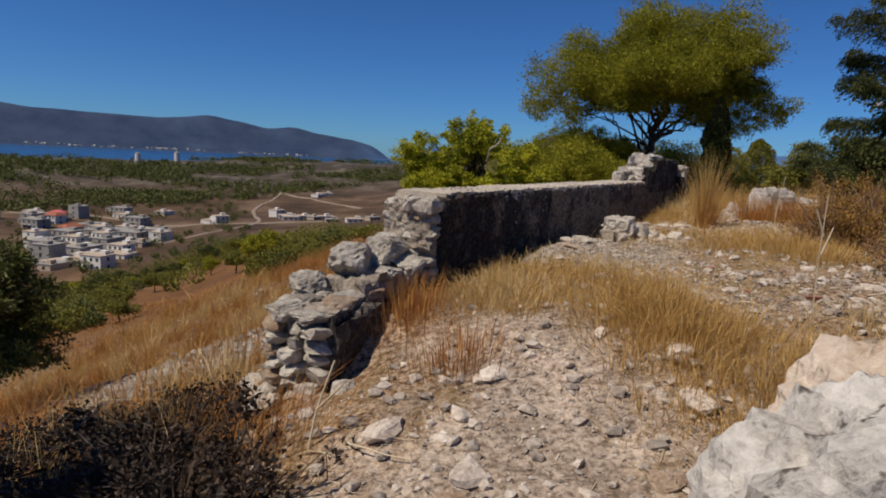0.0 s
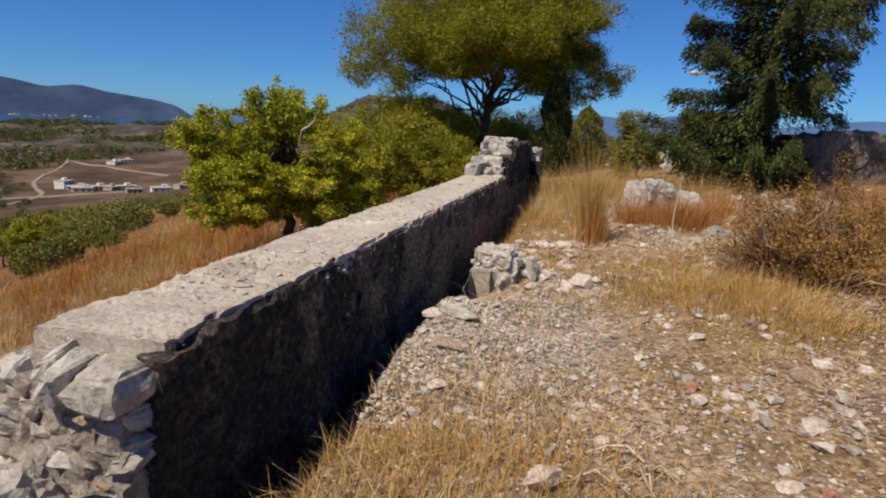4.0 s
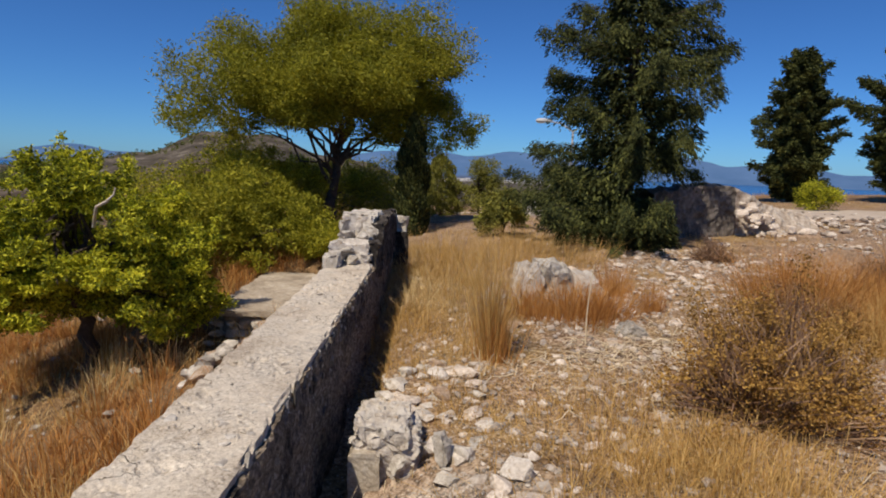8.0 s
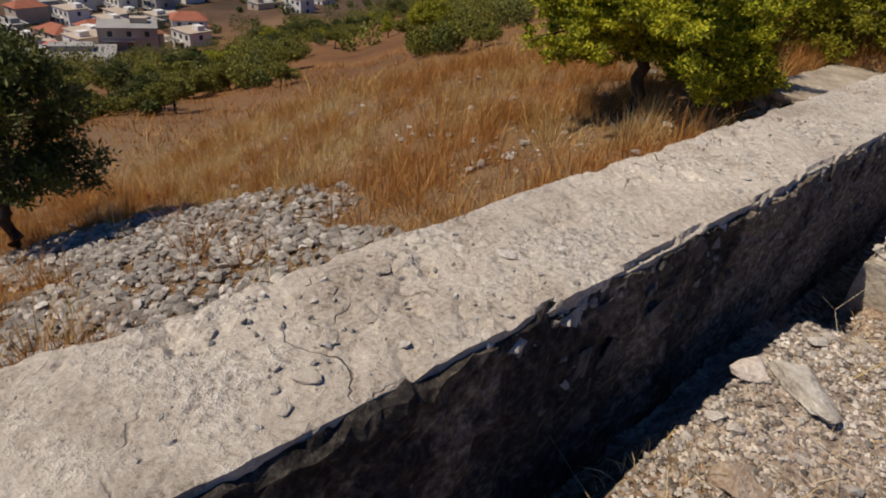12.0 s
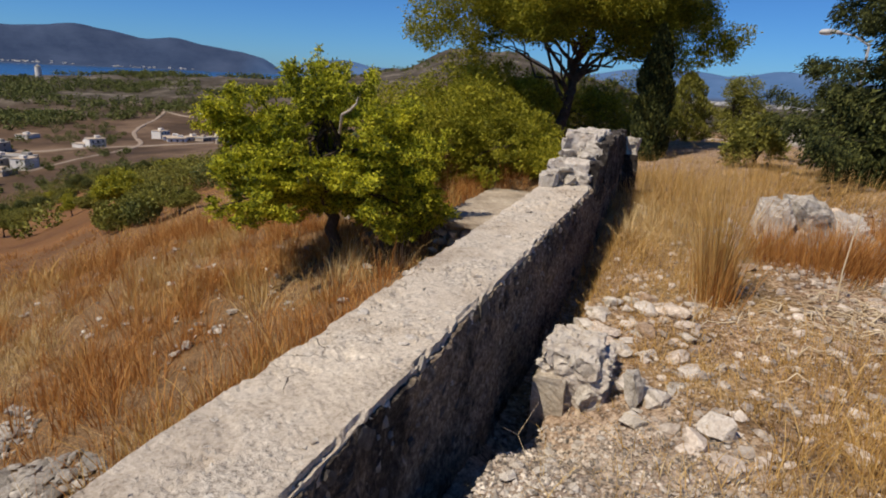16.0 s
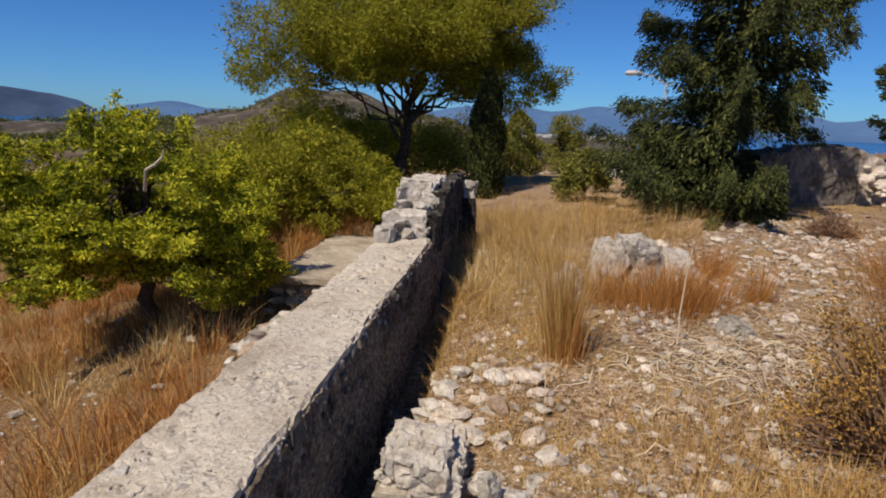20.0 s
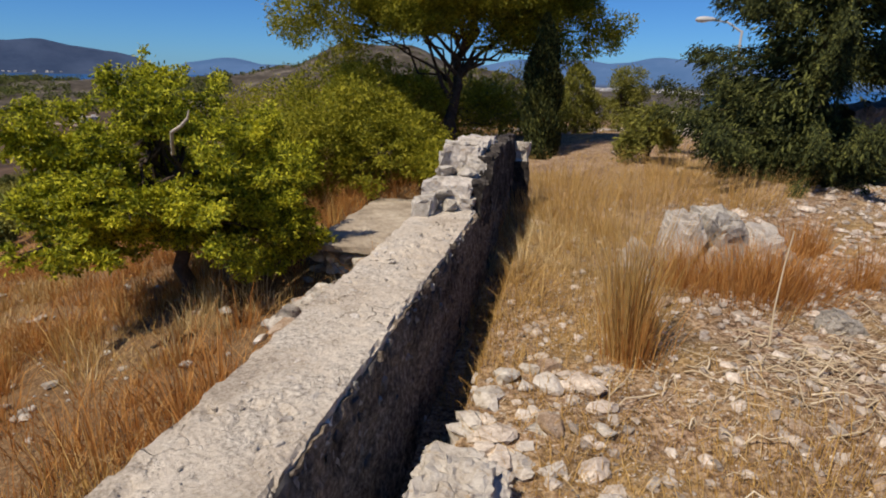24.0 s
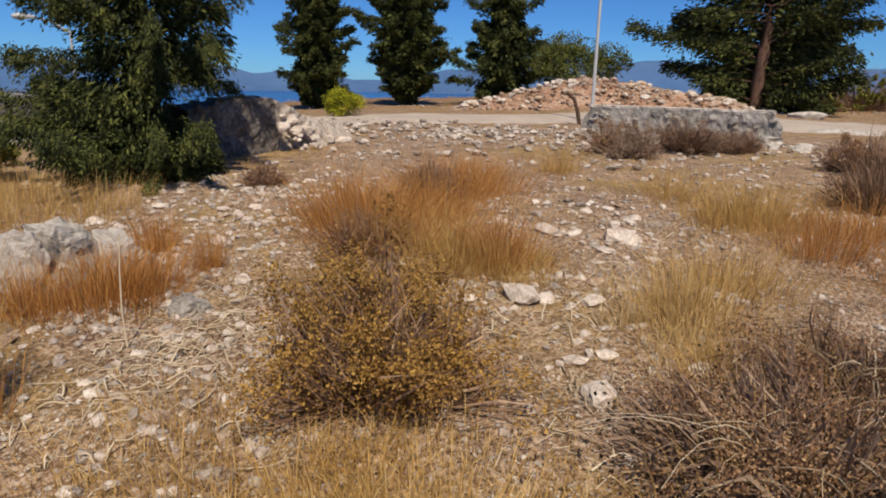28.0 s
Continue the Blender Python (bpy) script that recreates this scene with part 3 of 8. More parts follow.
def build_ground():
    radii = [0.0]
    radii += list(np.arange(0.095, 13.0, 0.095))
    while radii[-1] < 4950:
        radii.append(radii[-1] * 1.035)
    radii = np.array(radii[1:])
    # bearings: fine over the sector that is looked at
    bearing = np.concatenate([np.arange(-75, 112, 0.56), np.arange(112, 285, 2.0)])
    n, m = len(radii), len(bearing)
    rr, bb = np.meshgrid(radii, np.radians(bearing), indexing="ij")
    x, y = HILL[0] + rr * np.sin(bb), HILL[1] + rr * np.cos(bb)
    z = np.concatenate([land(x[k], y[k]) for k in range(n)])
    v = np.column_stack([x.ravel(), y.ravel(), z])
    i, j = np.meshgrid(np.arange(n - 1), np.arange(m), indexing="ij")
    i, j = i.ravel(), j.ravel()
    j2 = (j + 1) % m
    f = np.column_stack([i * m + j, (i + 1) * m + j, (i + 1) * m + j2, i * m + j2])[:, ::-1]
    hub = np.array([[HILL[0], HILL[1], ground_at(*HILL)]])
    v = np.concatenate([v, hub])
    jj = np.arange(m)
    f = np.concatenate([f, np.column_stack([(jj + 1) % m, jj, np.full(m, n * m), np.full(m, n * m)])])
    f = np.concatenate([f[:, [0, 1, 2]], f[:-m, [0, 2, 3]]])
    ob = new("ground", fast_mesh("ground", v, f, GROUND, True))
    return tagged(ob, "stony hilltop with bare soil and dry straw falling to a valley", "ground", kind="structure")


build_ground()
bm = bmesh.new()
bmesh.ops.create_circle(bm, cap_ends=True, segments=96, radius=4900)
sea = new("water", bm_mesh("water", bm, WATER))
sea.location = (2, 5, -60)
tagged(sea, "deep blue sea of the bay below the hills", "sea", kind="structure")


# ---- stone ----
def rock_mesh(name, size, seed, material, detail=3, cuts=9, rough=0.10, boxy=0.75, cut=(0.50, 0.86)):
    """An angular block of stone of about that size (x, y, z), centred."""
    rng = np.random.default_rng(seed)
    bm = bmesh.new()
    bmesh.ops.create_icosphere(bm, subdivisions=detail, radius=1.0)
    v = np.array([p.co for p in bm.verts])
    v = np.sign(v) * np.abs(v) ** boxy
    v /= np.abs(v).max()
    planes = rng.normal(size=(cuts, 3))
    planes /= np.linalg.norm(planes, axis=1)[:, None]
    for n in planes:
        d = rng.uniform(*cut)
        over = np.clip(v @ n - d, 0, None)
        v -= over[:, None] * n * 0.93
    v /= np.abs(v).max(axis=0)
    off = rng.uniform(0, 50)
    n1 = np.array([noise.noise(Vector(p) * 2.3 + Vector((off, 0, 0))) - 1.2 * abs(noise.noise(Vector(p) * 1.9 + Vector((0, 0, off)))) for p in v])
    n2 = np.array([noise.noise(Vector(p) * 6.5 + Vector((0, off, 0))) for p in v])
    n3 = np.array([noise.noise(Vector(p) * 15 + Vector((off, off, 0))) for p in v]) if detail > 2 else 0.0
    v *= (1 + rough * n1 + rough * 0.75 * n2 + rough * 0.45 * n3)[:, None]
    v *= np.array(size) / 2
    for p, c in zip(bm.verts, v):
        p.co = c
    return bm_mesh(name, bm, material)


def block(name, a0, a1, s0, s1, z0, z1, step, material, amp=0.03, seed=0, chip=0.0, ends=0.0, mix=(1.0, 0.5, 0.42, 0.0), pits=0.0):
    """A rough box in the wall's own directions, its faces ridged and its arrises chipped."""
    na, ns, nz = [max(1, int(round(d / step))) for d in (a1 - a0, s1 - s0, z1 - z0)]
    index, verts, faces = {}, [], []

    def vid(i, j, k):
        if (i, j, k) not in index:
            index[i, j, k] = len(verts)
            verts.append((a0 + (a1 - a0) * i / na, s0 + (s1 - s0) * j / ns, z0 + (z1 - z0) * k / nz))
        return index[i, j, k]
    for i in range(na):
        for j in range(ns):
            faces.append([vid(i, j, 0), vid(i, j + 1, 0), vid(i + 1, j + 1, 0), vid(i + 1, j, 0)])
            faces.append([vid(i, j, nz), vid(i + 1, j, nz), vid(i + 1, j + 1, nz), vid(i, j + 1, nz)])
        for k in range(nz):
            faces.append([vid(i, 0, k), vid(i + 1, 0, k), vid(i + 1, 0, k + 1), vid(i, 0, k + 1)])
            faces.append([vid(i, ns, k), vid(i, ns, k + 1), vid(i + 1, ns, k + 1), vid(i + 1, ns, k)])
    for j in range(ns):
        for k in range(nz):
            faces.append([vid(0, j, k), vid(0, j, k + 1), vid(0, j + 1, k + 1), vid(0, j + 1, k)])
            faces.append([vid(na, j, k), vid(na, j + 1, k), vid(na, j + 1, k + 1), vid(na, j, k + 1)])
    out = []
    for a, s, z in verts:
        p = Vector((a, s, z)) + Vector((seed * 3.1, 0, 0))
        d = (noise.noise_vector(p * 2.2) * mix[0] + noise.noise_vector(p * 9) * mix[1] + noise.noise_vector(p * 22) * mix[2] + noise.noise_vector(p * 48) * mix[3]) * amp
        ca = d.x * (1 if ends == 0 or min(a - a0, a1 - a) > 0.001 else 1 + ends)
        if pits and z > z1 - step * 0.6:
            worn = max(0.0, noise.noise(p * 3.1 + Vector((7, 0, 0))) + 0.35)
            d.z -= pits * worn * max(0.0, noise.noise(p * 13) + 0.5 * noise.noise(p * 31) - 0.05) * 2.0
        edge_s = min(s - s0, s1 - s) < step * 0.6
        cz = d.z
        if edge_s and z > z1 - step * 0.6 and chip:
            c = max(0.0, noise.noise(p * 4.5) + 0.9 * noise.noise(p * 10) + 0.25 * noise.noise(p * 24) + 0.05) * chip
            c = min(c, 0.6 * (z1 - z0))
            cz -= c
            d.y += c * 0.7 * (1 if s < (s0 + s1) / 2 else -1)
        out.append(wall_point(a + ca, s + d.y, z + cz))
    return fast_mesh(name, out, faces, material)


# ---- the main wall ----
wall = empty("stone_wall", *wall_point(3, 0.25, 0.6), "long low ruined rubble wall with pale concrete top and blackened face", "stone wall")
wall_inv = Matrix.Translation(-wall.location)
WALL_TOP, WALL_T = 1.215, 0.43


def wpart(name, data, label=""):
    ob = part(name, data, wall, label)
    ob.matrix_basis = wall_inv
    return ob


wpart("core", block("core", 0.02, 6.9, 0.02, WALL_T - 0.01, -0.9, WALL_TOP - 0.06, 0.055, MORTAR, 0.04, 2), "rubble and mortar core")
wpart("face", block("face", 0.03, 9.0, -0.025, 0.03, 0.1, WALL_TOP - 0.022, 0.024, SHADED_FACE, 0.026, 3, chip=0.035, mix=(0.7, 0.8, 0.6, 0.0)), "flaking plaster face with shade in its dark colour")
wpart("coping", block("coping", 0.10, 6.75, -0.002, WALL_T + 0.015, WALL_TOP - 0.072, WALL_TOP, 0.018, COPING, 0.010, 5, chip=0.030, mix=(0.9, 0.40, 0.30, 0.30), pits=0.020), "pale crumbling concrete top")
tagged(wall)


def wstone(seed, a, s, z, size, turn=0.0, mat=None, tip=0.0, boxy=0.5, rough=0.16, cuts=9, cut=(0.50, 0.86), detail=3):
    ob = part("stone", rock_mesh("stone", size, seed, mat or LIMESTONE, detail, cuts, rough, boxy, cut), wall)
    ob.matrix_basis = wall_inv @ Matrix.Translation(wall_point(a, s, z)) @ Matrix.Rotation(math.atan2(WD[1], WD[0]) + turn, 4, "Z") @ Matrix.Rotation(tip, 4, "Y")
    return ob


def bedded_stones(spots, material, seed):
    """Small angular stones at (a, s, z, size), joined."""
    rng = np.random.default_rng(seed)
    protos = []
    for k in range(6):
        me = rock_mesh("chip", (1.0, 0.8, 0.6), seed * 7 + k, material, 1, 8, 0.12, 0.6)
        protos.append((np.array([p.co for p in me.vertices]), np.array([p.vertices[:] for p in me.polygons])))
        bpy.data.meshes.remove(me)
    V, F, base = [], [], 0
    for k, (a, s, z, size) in enumerate(spots):
        v, f = protos[k % 6]
        q = np.linalg.qr(rng.normal(size=(3, 3)))[0]
        V.append(v @ q.T * size + np.array(wall_point(a, s, z)))
        F.append(f + base)
        base += len(v)
    return fast_mesh("bedded_rubble", np.concatenate(V), np.concatenate(F), material)


def arris_rubble():
    """Small stones standing out of the crumbled edges of the top."""
    rng = np.random.default_rng(45)
    protos = []
    for k in range(6):
        me = rock_mesh("chip", (1.0, 0.8, 0.6), 1900 + k, LIMESTONE, 1, 8, 0.12, 0.6)
        protos.append((np.array([p.co for p in me.vertices]), np.array([p.vertices[:] for p in me.polygons])))
        bpy.data.meshes.remove(me)
    V, F, base = [], [], 0
    for k in range(1500):
        a = rng.uniform(0.16, 6.55)
        where = rng.random()
        size = 0.015 + 0.075 * rng.random() ** 2.4
        if where < 0.26:
            s, z = rng.uniform(-0.012, 0.03) + 0.2 * size, WALL_TOP - 0.012 - 0.4 * size - abs(rng.normal()) * 0.02
        elif where < 0.42:
            s, z = WALL_T + rng.uniform(-0.02, 0.01) - 0.2 * size, WALL_TOP - 0.012 - 0.4 * size - abs(rng.normal()) * 0.02
        else:
            s, z, size = rng.uniform(0.02, WALL_T - 0.02), WALL_TOP - 0.004, 0.006 + 0.02 * rng.random() ** 3
        v, f = protos[k % 6]
        q = np.linalg.qr(rng.normal(size=(3, 3)))[0]
        V.append(v @ q.T * size + np.array(wall_point(a, s, z)))
        F.append(f + base)
        base += len(v)
    return fast_mesh("edge_rubble", np.concatenate(V), np.concatenate(F), LIMESTONE)


tagged(wpart("edge_rubble", arris_rubble(), "small stones in the crumbled edge"), kind="stuff")

face_rng = np.random.default_rng(47)
spots = []
for k in range(240):
    size = 0.03 + 0.11 * face_rng.random() ** 2
    spots.append((face_rng.uniform(1.0, 6.5), -0.022 + 0.34 * size, WALL_TOP - 0.05 - 0.34 * face_rng.random() ** 1.6, size))
tagged(wpart("face_rubble", bedded_stones(spots, GREY_STONE, 48), "grey stones showing where the plaster has flaked"), kind="stuff")
# chunks along both arrises of the top
spots = []
for k in range(330):
    size = 0.03 + 0.085 * face_rng.random() ** 1.8
    a = 0.2 + 6.3 * face_rng.random()
    if noise.noise(Vector((a * 2.6, 4.0, 0))) + 0.35 * face_rng.random() < -0.05:
        continue
    near = k % 3 > 0
    spots.append((a, 0.012 + 0.12 * size + 0.02 * face_rng.random() if near else WALL_T - 0.02 - 0.1 * size, WALL_TOP - 0.014 - (0.30 + 0.25 * face_rng.random()) * size, size))
tagged(wpart("edge_stones", bedded_stones(spots, PALE_MASONRY, 52), "pale broken stones along the crumbled edge"), kind="stuff")


def flakes(spots, material, seed, flat):
    """Thin crusts at (a, s, z, size): lying on the top, or on the face where flat is False."""
    rng = np.random.default_rng(seed)
    protos = []
    for k in range(8):
        me = rock_mesh("flake", (1.0, 0.7, 0.9), seed * 5 + k, material, 2, 9, 0.22, 0.5)
        protos.append((np.array([p.co for p in me.vertices]), np.array([p.vertices[:] for p in me.polygons])))
        bpy.data.meshes.remove(me)
    V, F, base = [], [], 0
    along_, across = np.array((WD[0], WD[1], 0.0)), np.array((WN[0], WN[1], 0.0))
    for k, (a, s, z, size, thick) in enumerate(spots):
        v, f = protos[k % 8]
        t = rng.uniform(0, 6.3)
        u, w = v[:, 0] * math.cos(t) - v[:, 1] * math.sin(t), v[:, 0] * math.sin(t) + v[:, 1] * math.cos(t)
        up = np.array((0, 0, 1.0))
        p = u[:, None] * along_ * size + w[:, None] * (across if flat else up) * size + v[:, 2:3] * (up if flat else across) * thick
        V.append(p + np.array(wall_point(a, s, z)))
        F.append(f + base)
        base += len(v)
    return fast_mesh("flakes", np.concatenate(V), np.concatenate(F), material)


for num, (mat, lab) in enumerate(((COPING, "raised scabs of old plaster on the top"), (PALE_MASONRY, "pale crusts of mortar on the top"))):
    spots = []
    while len(spots) < (170, 90)[num]:
        a, sd = face_rng.uniform(0.25, 6.45), face_rng.uniform(0.03, WALL_T - 0.03)
        edge = abs(sd - WALL_T / 2) / (WALL_T / 2)
        if noise.noise(Vector((a * 2.2, sd * 3.0, 7.0 + num))) + 0.5 * edge - 0.2 < face_rng.uniform(-0.25, 0.45):
            continue
        spots.append((a, sd, WALL_TOP - 0.003, 0.014 + 0.06 * face_rng.random() ** 2.2, 0.012 + 0.014 * face_rng.random()))
    tagged(wpart("plaster_crust", flakes(spots, mat, 61 + num, True), lab), kind="stuff")
spots = []
for k in range(75):
    spots.append((face_rng.uniform(0.6, 6.5), -0.020, WALL_TOP - 0.06 - 0.62 * face_rng.random() ** 1.5, 0.05 + 0.13 * face_rng.random() ** 2, 0.028))
tagged(wpart("plaster_flakes", flakes(spots, OLD_FLAKE, 64, False), "grey flakes of plaster left on the shade-darkened face"), kind="stuff")
# stones of the broken end, in rough courses of thin flat pieces
rng = random.Random(4)
z, k = 0.55, 0
while z < 1.14:
    tall = rng.choice((0.055, 0.07, 0.085, 0.11))
    s = -0.01
    while s < WALL_T - 0.03:
        w = min(rng.choice((0.07, 0.11, 0.16, 0.22)) * rng.uniform(0.85, 1.15), WALL_T + 0.015 - s)
        k += 1
        if not (0.64 < z < 0.80 and 0.03 < s + w / 2 < 0.19):
            wstone(2000 + k, 0.04 + rng.uniform(-0.035, 0.03), s + w / 2, z + tall / 2, (rng.uniform(0.18, 0.26), w * 1.12, tall * 1.12), rng.uniform(-0.16, 0.16), RUSTY_STONE if rng.random() < 0.12 else LIMESTONE, rng.uniform(-0.10, 0.10), 0.36, 0.12, 8, (0.62, 0.98))
        s += w
    z += tall
wpart("pointing", block("pointing", -0.055, 0.1, 0.19, WALL_T - 0.015, 0.5, WALL_TOP - 0.08, 0.022, MORTAR, 0.026, 41, mix=(0.8, 0.9, 0.8, 0.5)), "brown mortar between the stones of the end")
wpart("pointing", block("pointing", -0.055, 0.1, 0.015, 0.2, 0.81, WALL_TOP - 0.08, 0.022, MORTAR, 0.026, 42, mix=(0.8, 0.9, 0.8, 0.5)), "brown mortar between the stones of the end")
# large tumbled stones on the low stretch in front of the end
for k, (a, s, z, sx, sy, sz) in enumerate([(-0.20, 0.30, 0.78, 0.44, 0.30, 0.27), (-0.54, 0.34, 0.745, 0.50, 0.32, 0.27), (-0.86, 0.42, 0.64, 0.26, 0.24, 0.16), (-0.14, 0.12, 0.70, 0.30, 0.22, 0.15), (-0.40, 0.14, 0.67, 0.28, 0.20, 0.11), (-0.05, 0.22, 0.66, 0.2, 0.3, 0.14)]):
    wstone(200 + k, a, s, z, (sx, sy, sz), 0.3 * math.sin(k * 2.1), LIMESTONE, 0.18 * math.sin(k * 1.7), 0.78, 0.12, 8, (0.66, 0.95), 4)
# the low stretch: flat slabs on top, thin courses down its open end and valley side
low_rng = random.Random(14)
low_top = lambda a: float(np.interp(a, [-1.3, -1.0, -0.7, -0.5, -0.2, 0], [0.50, 0.56, 0.60, 0.62, 0.64, 0.66]))
for k in range(16):
    a, sd = -1.12 + (k // 2) * 0.155 + low_rng.uniform(-0.04, 0.04), (0.13, 0.36)[k % 2] + low_rng.uniform(-0.03, 0.03)
    wstone(230 + k, a, sd, low_top(a) - 0.015, (low_rng.uniform(0.20, 0.32), low_rng.uniform(0.18, 0.27), low_rng.uniform(0.07, 0.11)), low_rng.uniform(-0.4, 0.4), (LIMESTONE, LIMESTONE, RUSTY_STONE, GREY_STONE)[k % 4], low_rng.uniform(-0.14, 0.05), 0.48, 0.12, 9, (0.64, 0.96), 4 if k < 10 else 3)
for row in range(7):
    z = 0.44 - row * 0.085
    for k in range(3):
        wstone(260 + row * 10 + k, -1.13 + low_rng.uniform(-0.04, 0.04) - 0.012 * row, 0.07 + k * 0.165 + low_rng.uniform(-0.02, 0.02), z, (low_rng.uniform(0.16, 0.26), low_rng.uniform(0.13, 0.22), low_rng.uniform(0.075, 0.105)), low_rng.uniform(-0.2, 0.2), RUSTY_STONE if (row * 3 + k) % 6 == 2 else LIMESTONE, low_rng.uniform(-0.12, 0.12), 0.40, 0.14, 10, (0.6, 0.95))
    for k in range(5):
        wstone(350 + row * 10 + k, -1.05 + k * 0.23 + low_rng.uniform(-0.04, 0.04), 0.475, z + 0.08 + 0.02 * k, (low_rng.uniform(0.16, 0.27), low_rng.uniform(0.12, 0.18), low_rng.uniform(0.075, 0.105)), low_rng.uniform(-0.2, 0.2), LIMESTONE, low_rng.uniform(-0.1, 0.1), 0.42, 0.14, 10, (0.6, 0.95))
for k, (a, s, z, sz) in enumerate([(-1.26, 0.02, 0.02, 0.24), (-1.42, 0.16, -0.10, 0.22), (-1.2, -0.14, 0.14, 0.16), (-1.36, 0.34, -0.04, 0.22)]):
    wstone(290 + k, a, s, z, (sz, sz * 0.9, sz * 0.7), k * 1.1, RUSTY_STONE if k == 0 else LIMESTONE, 0.2)
wpart("fallen_core", block("fallen_core", -1.14, 0.1, 0.04, 0.46, -0.6, 0.54, 0.05, MORTAR, 0.06, 8), "broken low stretch of rubble core")
wpart("fallen_core", block("fallen_core", -0.78, 0.1, 0.05, 0.48, 0.4, 0.66, 0.04, MORTAR, 0.06, 38, chip=0.08), "rubble and mortar under the big stones")
wpart("fallen_face", block("fallen_face", -1.14, 0.06, -0.02, 0.06, -0.1, 0.54, 0.04, SHADED_PLASTER, 0.04, 28, chip=0.08), "shade-darkened side of the broken low stretch")
# raised stub and far post
wpart("stub", block("stub", 6.55, 7.25, 0.05, WALL_T, 0.9, 1.43, 0.035, PALE_MASONRY, 0.03, 9, chip=0.06, mix=(1.0, 0.8, 0.6, 0.4)), "raised broken step of the wall")
wpart("stub", block("stub", 7.12, 8.15, 0.06, WALL_T - 0.02, 0.9, 1.65, 0.035, PALE_MASONRY, 0.03, 17, chip=0.06, mix=(1.0, 0.8, 0.6, 0.4)), "highest broken lump of the wall")
wpart("far_core", block("far_core", 6.8, 9.2, 0.03, WALL_T - 0.04, -0.3, 1.34, 0.08, MORTAR, 0.05, 18), "rubble core of the far stretch")
wpart("end_post", block("end_post", 9.02, 9.36, -0.22, 0.2, 0.5, 1.50, 0.04, LIMESTONE, 0.05, 19, chip=0.06), "pale broken post at the far end")
# dark sheets on the open side and below the post, shade in their colour
wpart("stub_face", block("stub_face", 8.94, 9.04, -0.25, 0.1, 0.3, 1.28, 0.04, SHADED_PLASTER, 0.03, 29), "shade-darkened front below the post")
wpart("stub_face", block("stub_face", 6.6, 7.2, -0.04, 0.06, 1.05, 1.42, 0.03, SHADED_PLASTER, 0.035, 20, chip=0.08), "shade-darkened side of the raised step")
wpart("stub_face", block("stub_face", 7.1, 9.1, -0.06, 0.07, 1.05, 1.60, 0.03, SHADED_PLASTER, 0.04, 21, chip=0.14), "shade-darkened side of the highest lump")
for k, (a, s, z, sx, sy, sz) in enumerate([(6.40, 0.36, 1.27, 0.34, 0.22, 0.20), (6.50, 0.19, 1.26, 0.16, 0.15, 0.12), (6.62, 0.08, 1.28, 0.18, 0.14, 0.14), (6.56, 0.24, 1.35, 0.20, 0.16, 0.10), (6.72, 0.38, 1.38, 0.34, 0.20, 0.16), (6.74, 0.18, 1.40, 0.30, 0.22, 0.12),
                                           (6.95, 0.34, 1.45, 0.36, 0.22, 0.12), (6.98, 0.14, 1.46, 0.32, 0.20, 0.10), (7.18, 0.38, 1.50, 0.24, 0.18, 0.24), (7.20, 0.24, 1.52, 0.22, 0.18, 0.26), (7.16, 0.09, 1.50, 0.24, 0.20, 0.30), (7.34, 0.33, 1.63, 0.36, 0.26, 0.13),
                                           (7.42, 0.12, 1.64, 0.34, 0.24, 0.12), (7.75, 0.28, 1.62, 0.42, 0.28, 0.12), (8.0, 0.12, 1.60, 0.36, 0.22, 0.14), (8.5, 0.2, 1.36, 0.4, 0.34, 0.16)]):
    wstone(300 + k, a, s, z, (sx, sy, sz), 0.2 * math.sin(k * 1.3), LIMESTONE, 0.1 * math.sin(k * 2.3))

# ---- buttress block beside the wall ----
butt = empty("masonry_block", *wall_point(3.66, -0.42, 0.45), "broken chunk of pale rubble masonry standing beside the blackened wall", "masonry block")
butt_inv = Matrix.Translation(-butt.location)
BA0, BA1, BS0, BS1, BZ = 3.52, 3.86, -0.59, -0.24, 0.83


def bpart(name, data, label="", place=None):
    ob = part(name, data, butt, label)
    ob.matrix_basis = butt_inv @ place if place is not None else butt_inv
    return ob


bpart("masonry", block("masonry", BA0, BA1, BS0, BS1, 0.25, BZ - 0.05, 0.018, PALE_MASONRY, 0.030, 33, chip=0.02, mix=(0.9, 1.0, 0.8, 0.5)))
bpart("cap", block("cap", BA0 - 0.02, BA1, BS0 + 0.06, BS1 + 0.015, BZ - 0.09, BZ, 0.02, PALE_MASONRY, 0.030, 35, chip=0.05, mix=(0.9, 1.0, 0.8, 0.6), pits=0.04), "rough concrete crust on its top")
bpart("plaster", block("plaster", BA0 - 0.050, BA0 + 0.05, BS1 - 0.14, BS1 + 0.03, 0.3, BZ - 0.13, 0.02, CONCRETE, 0.012, 34, chip=0.05, mix=(0.8, 0.4, 0.4, 0.4)), "pale smooth plaster left on its corner")
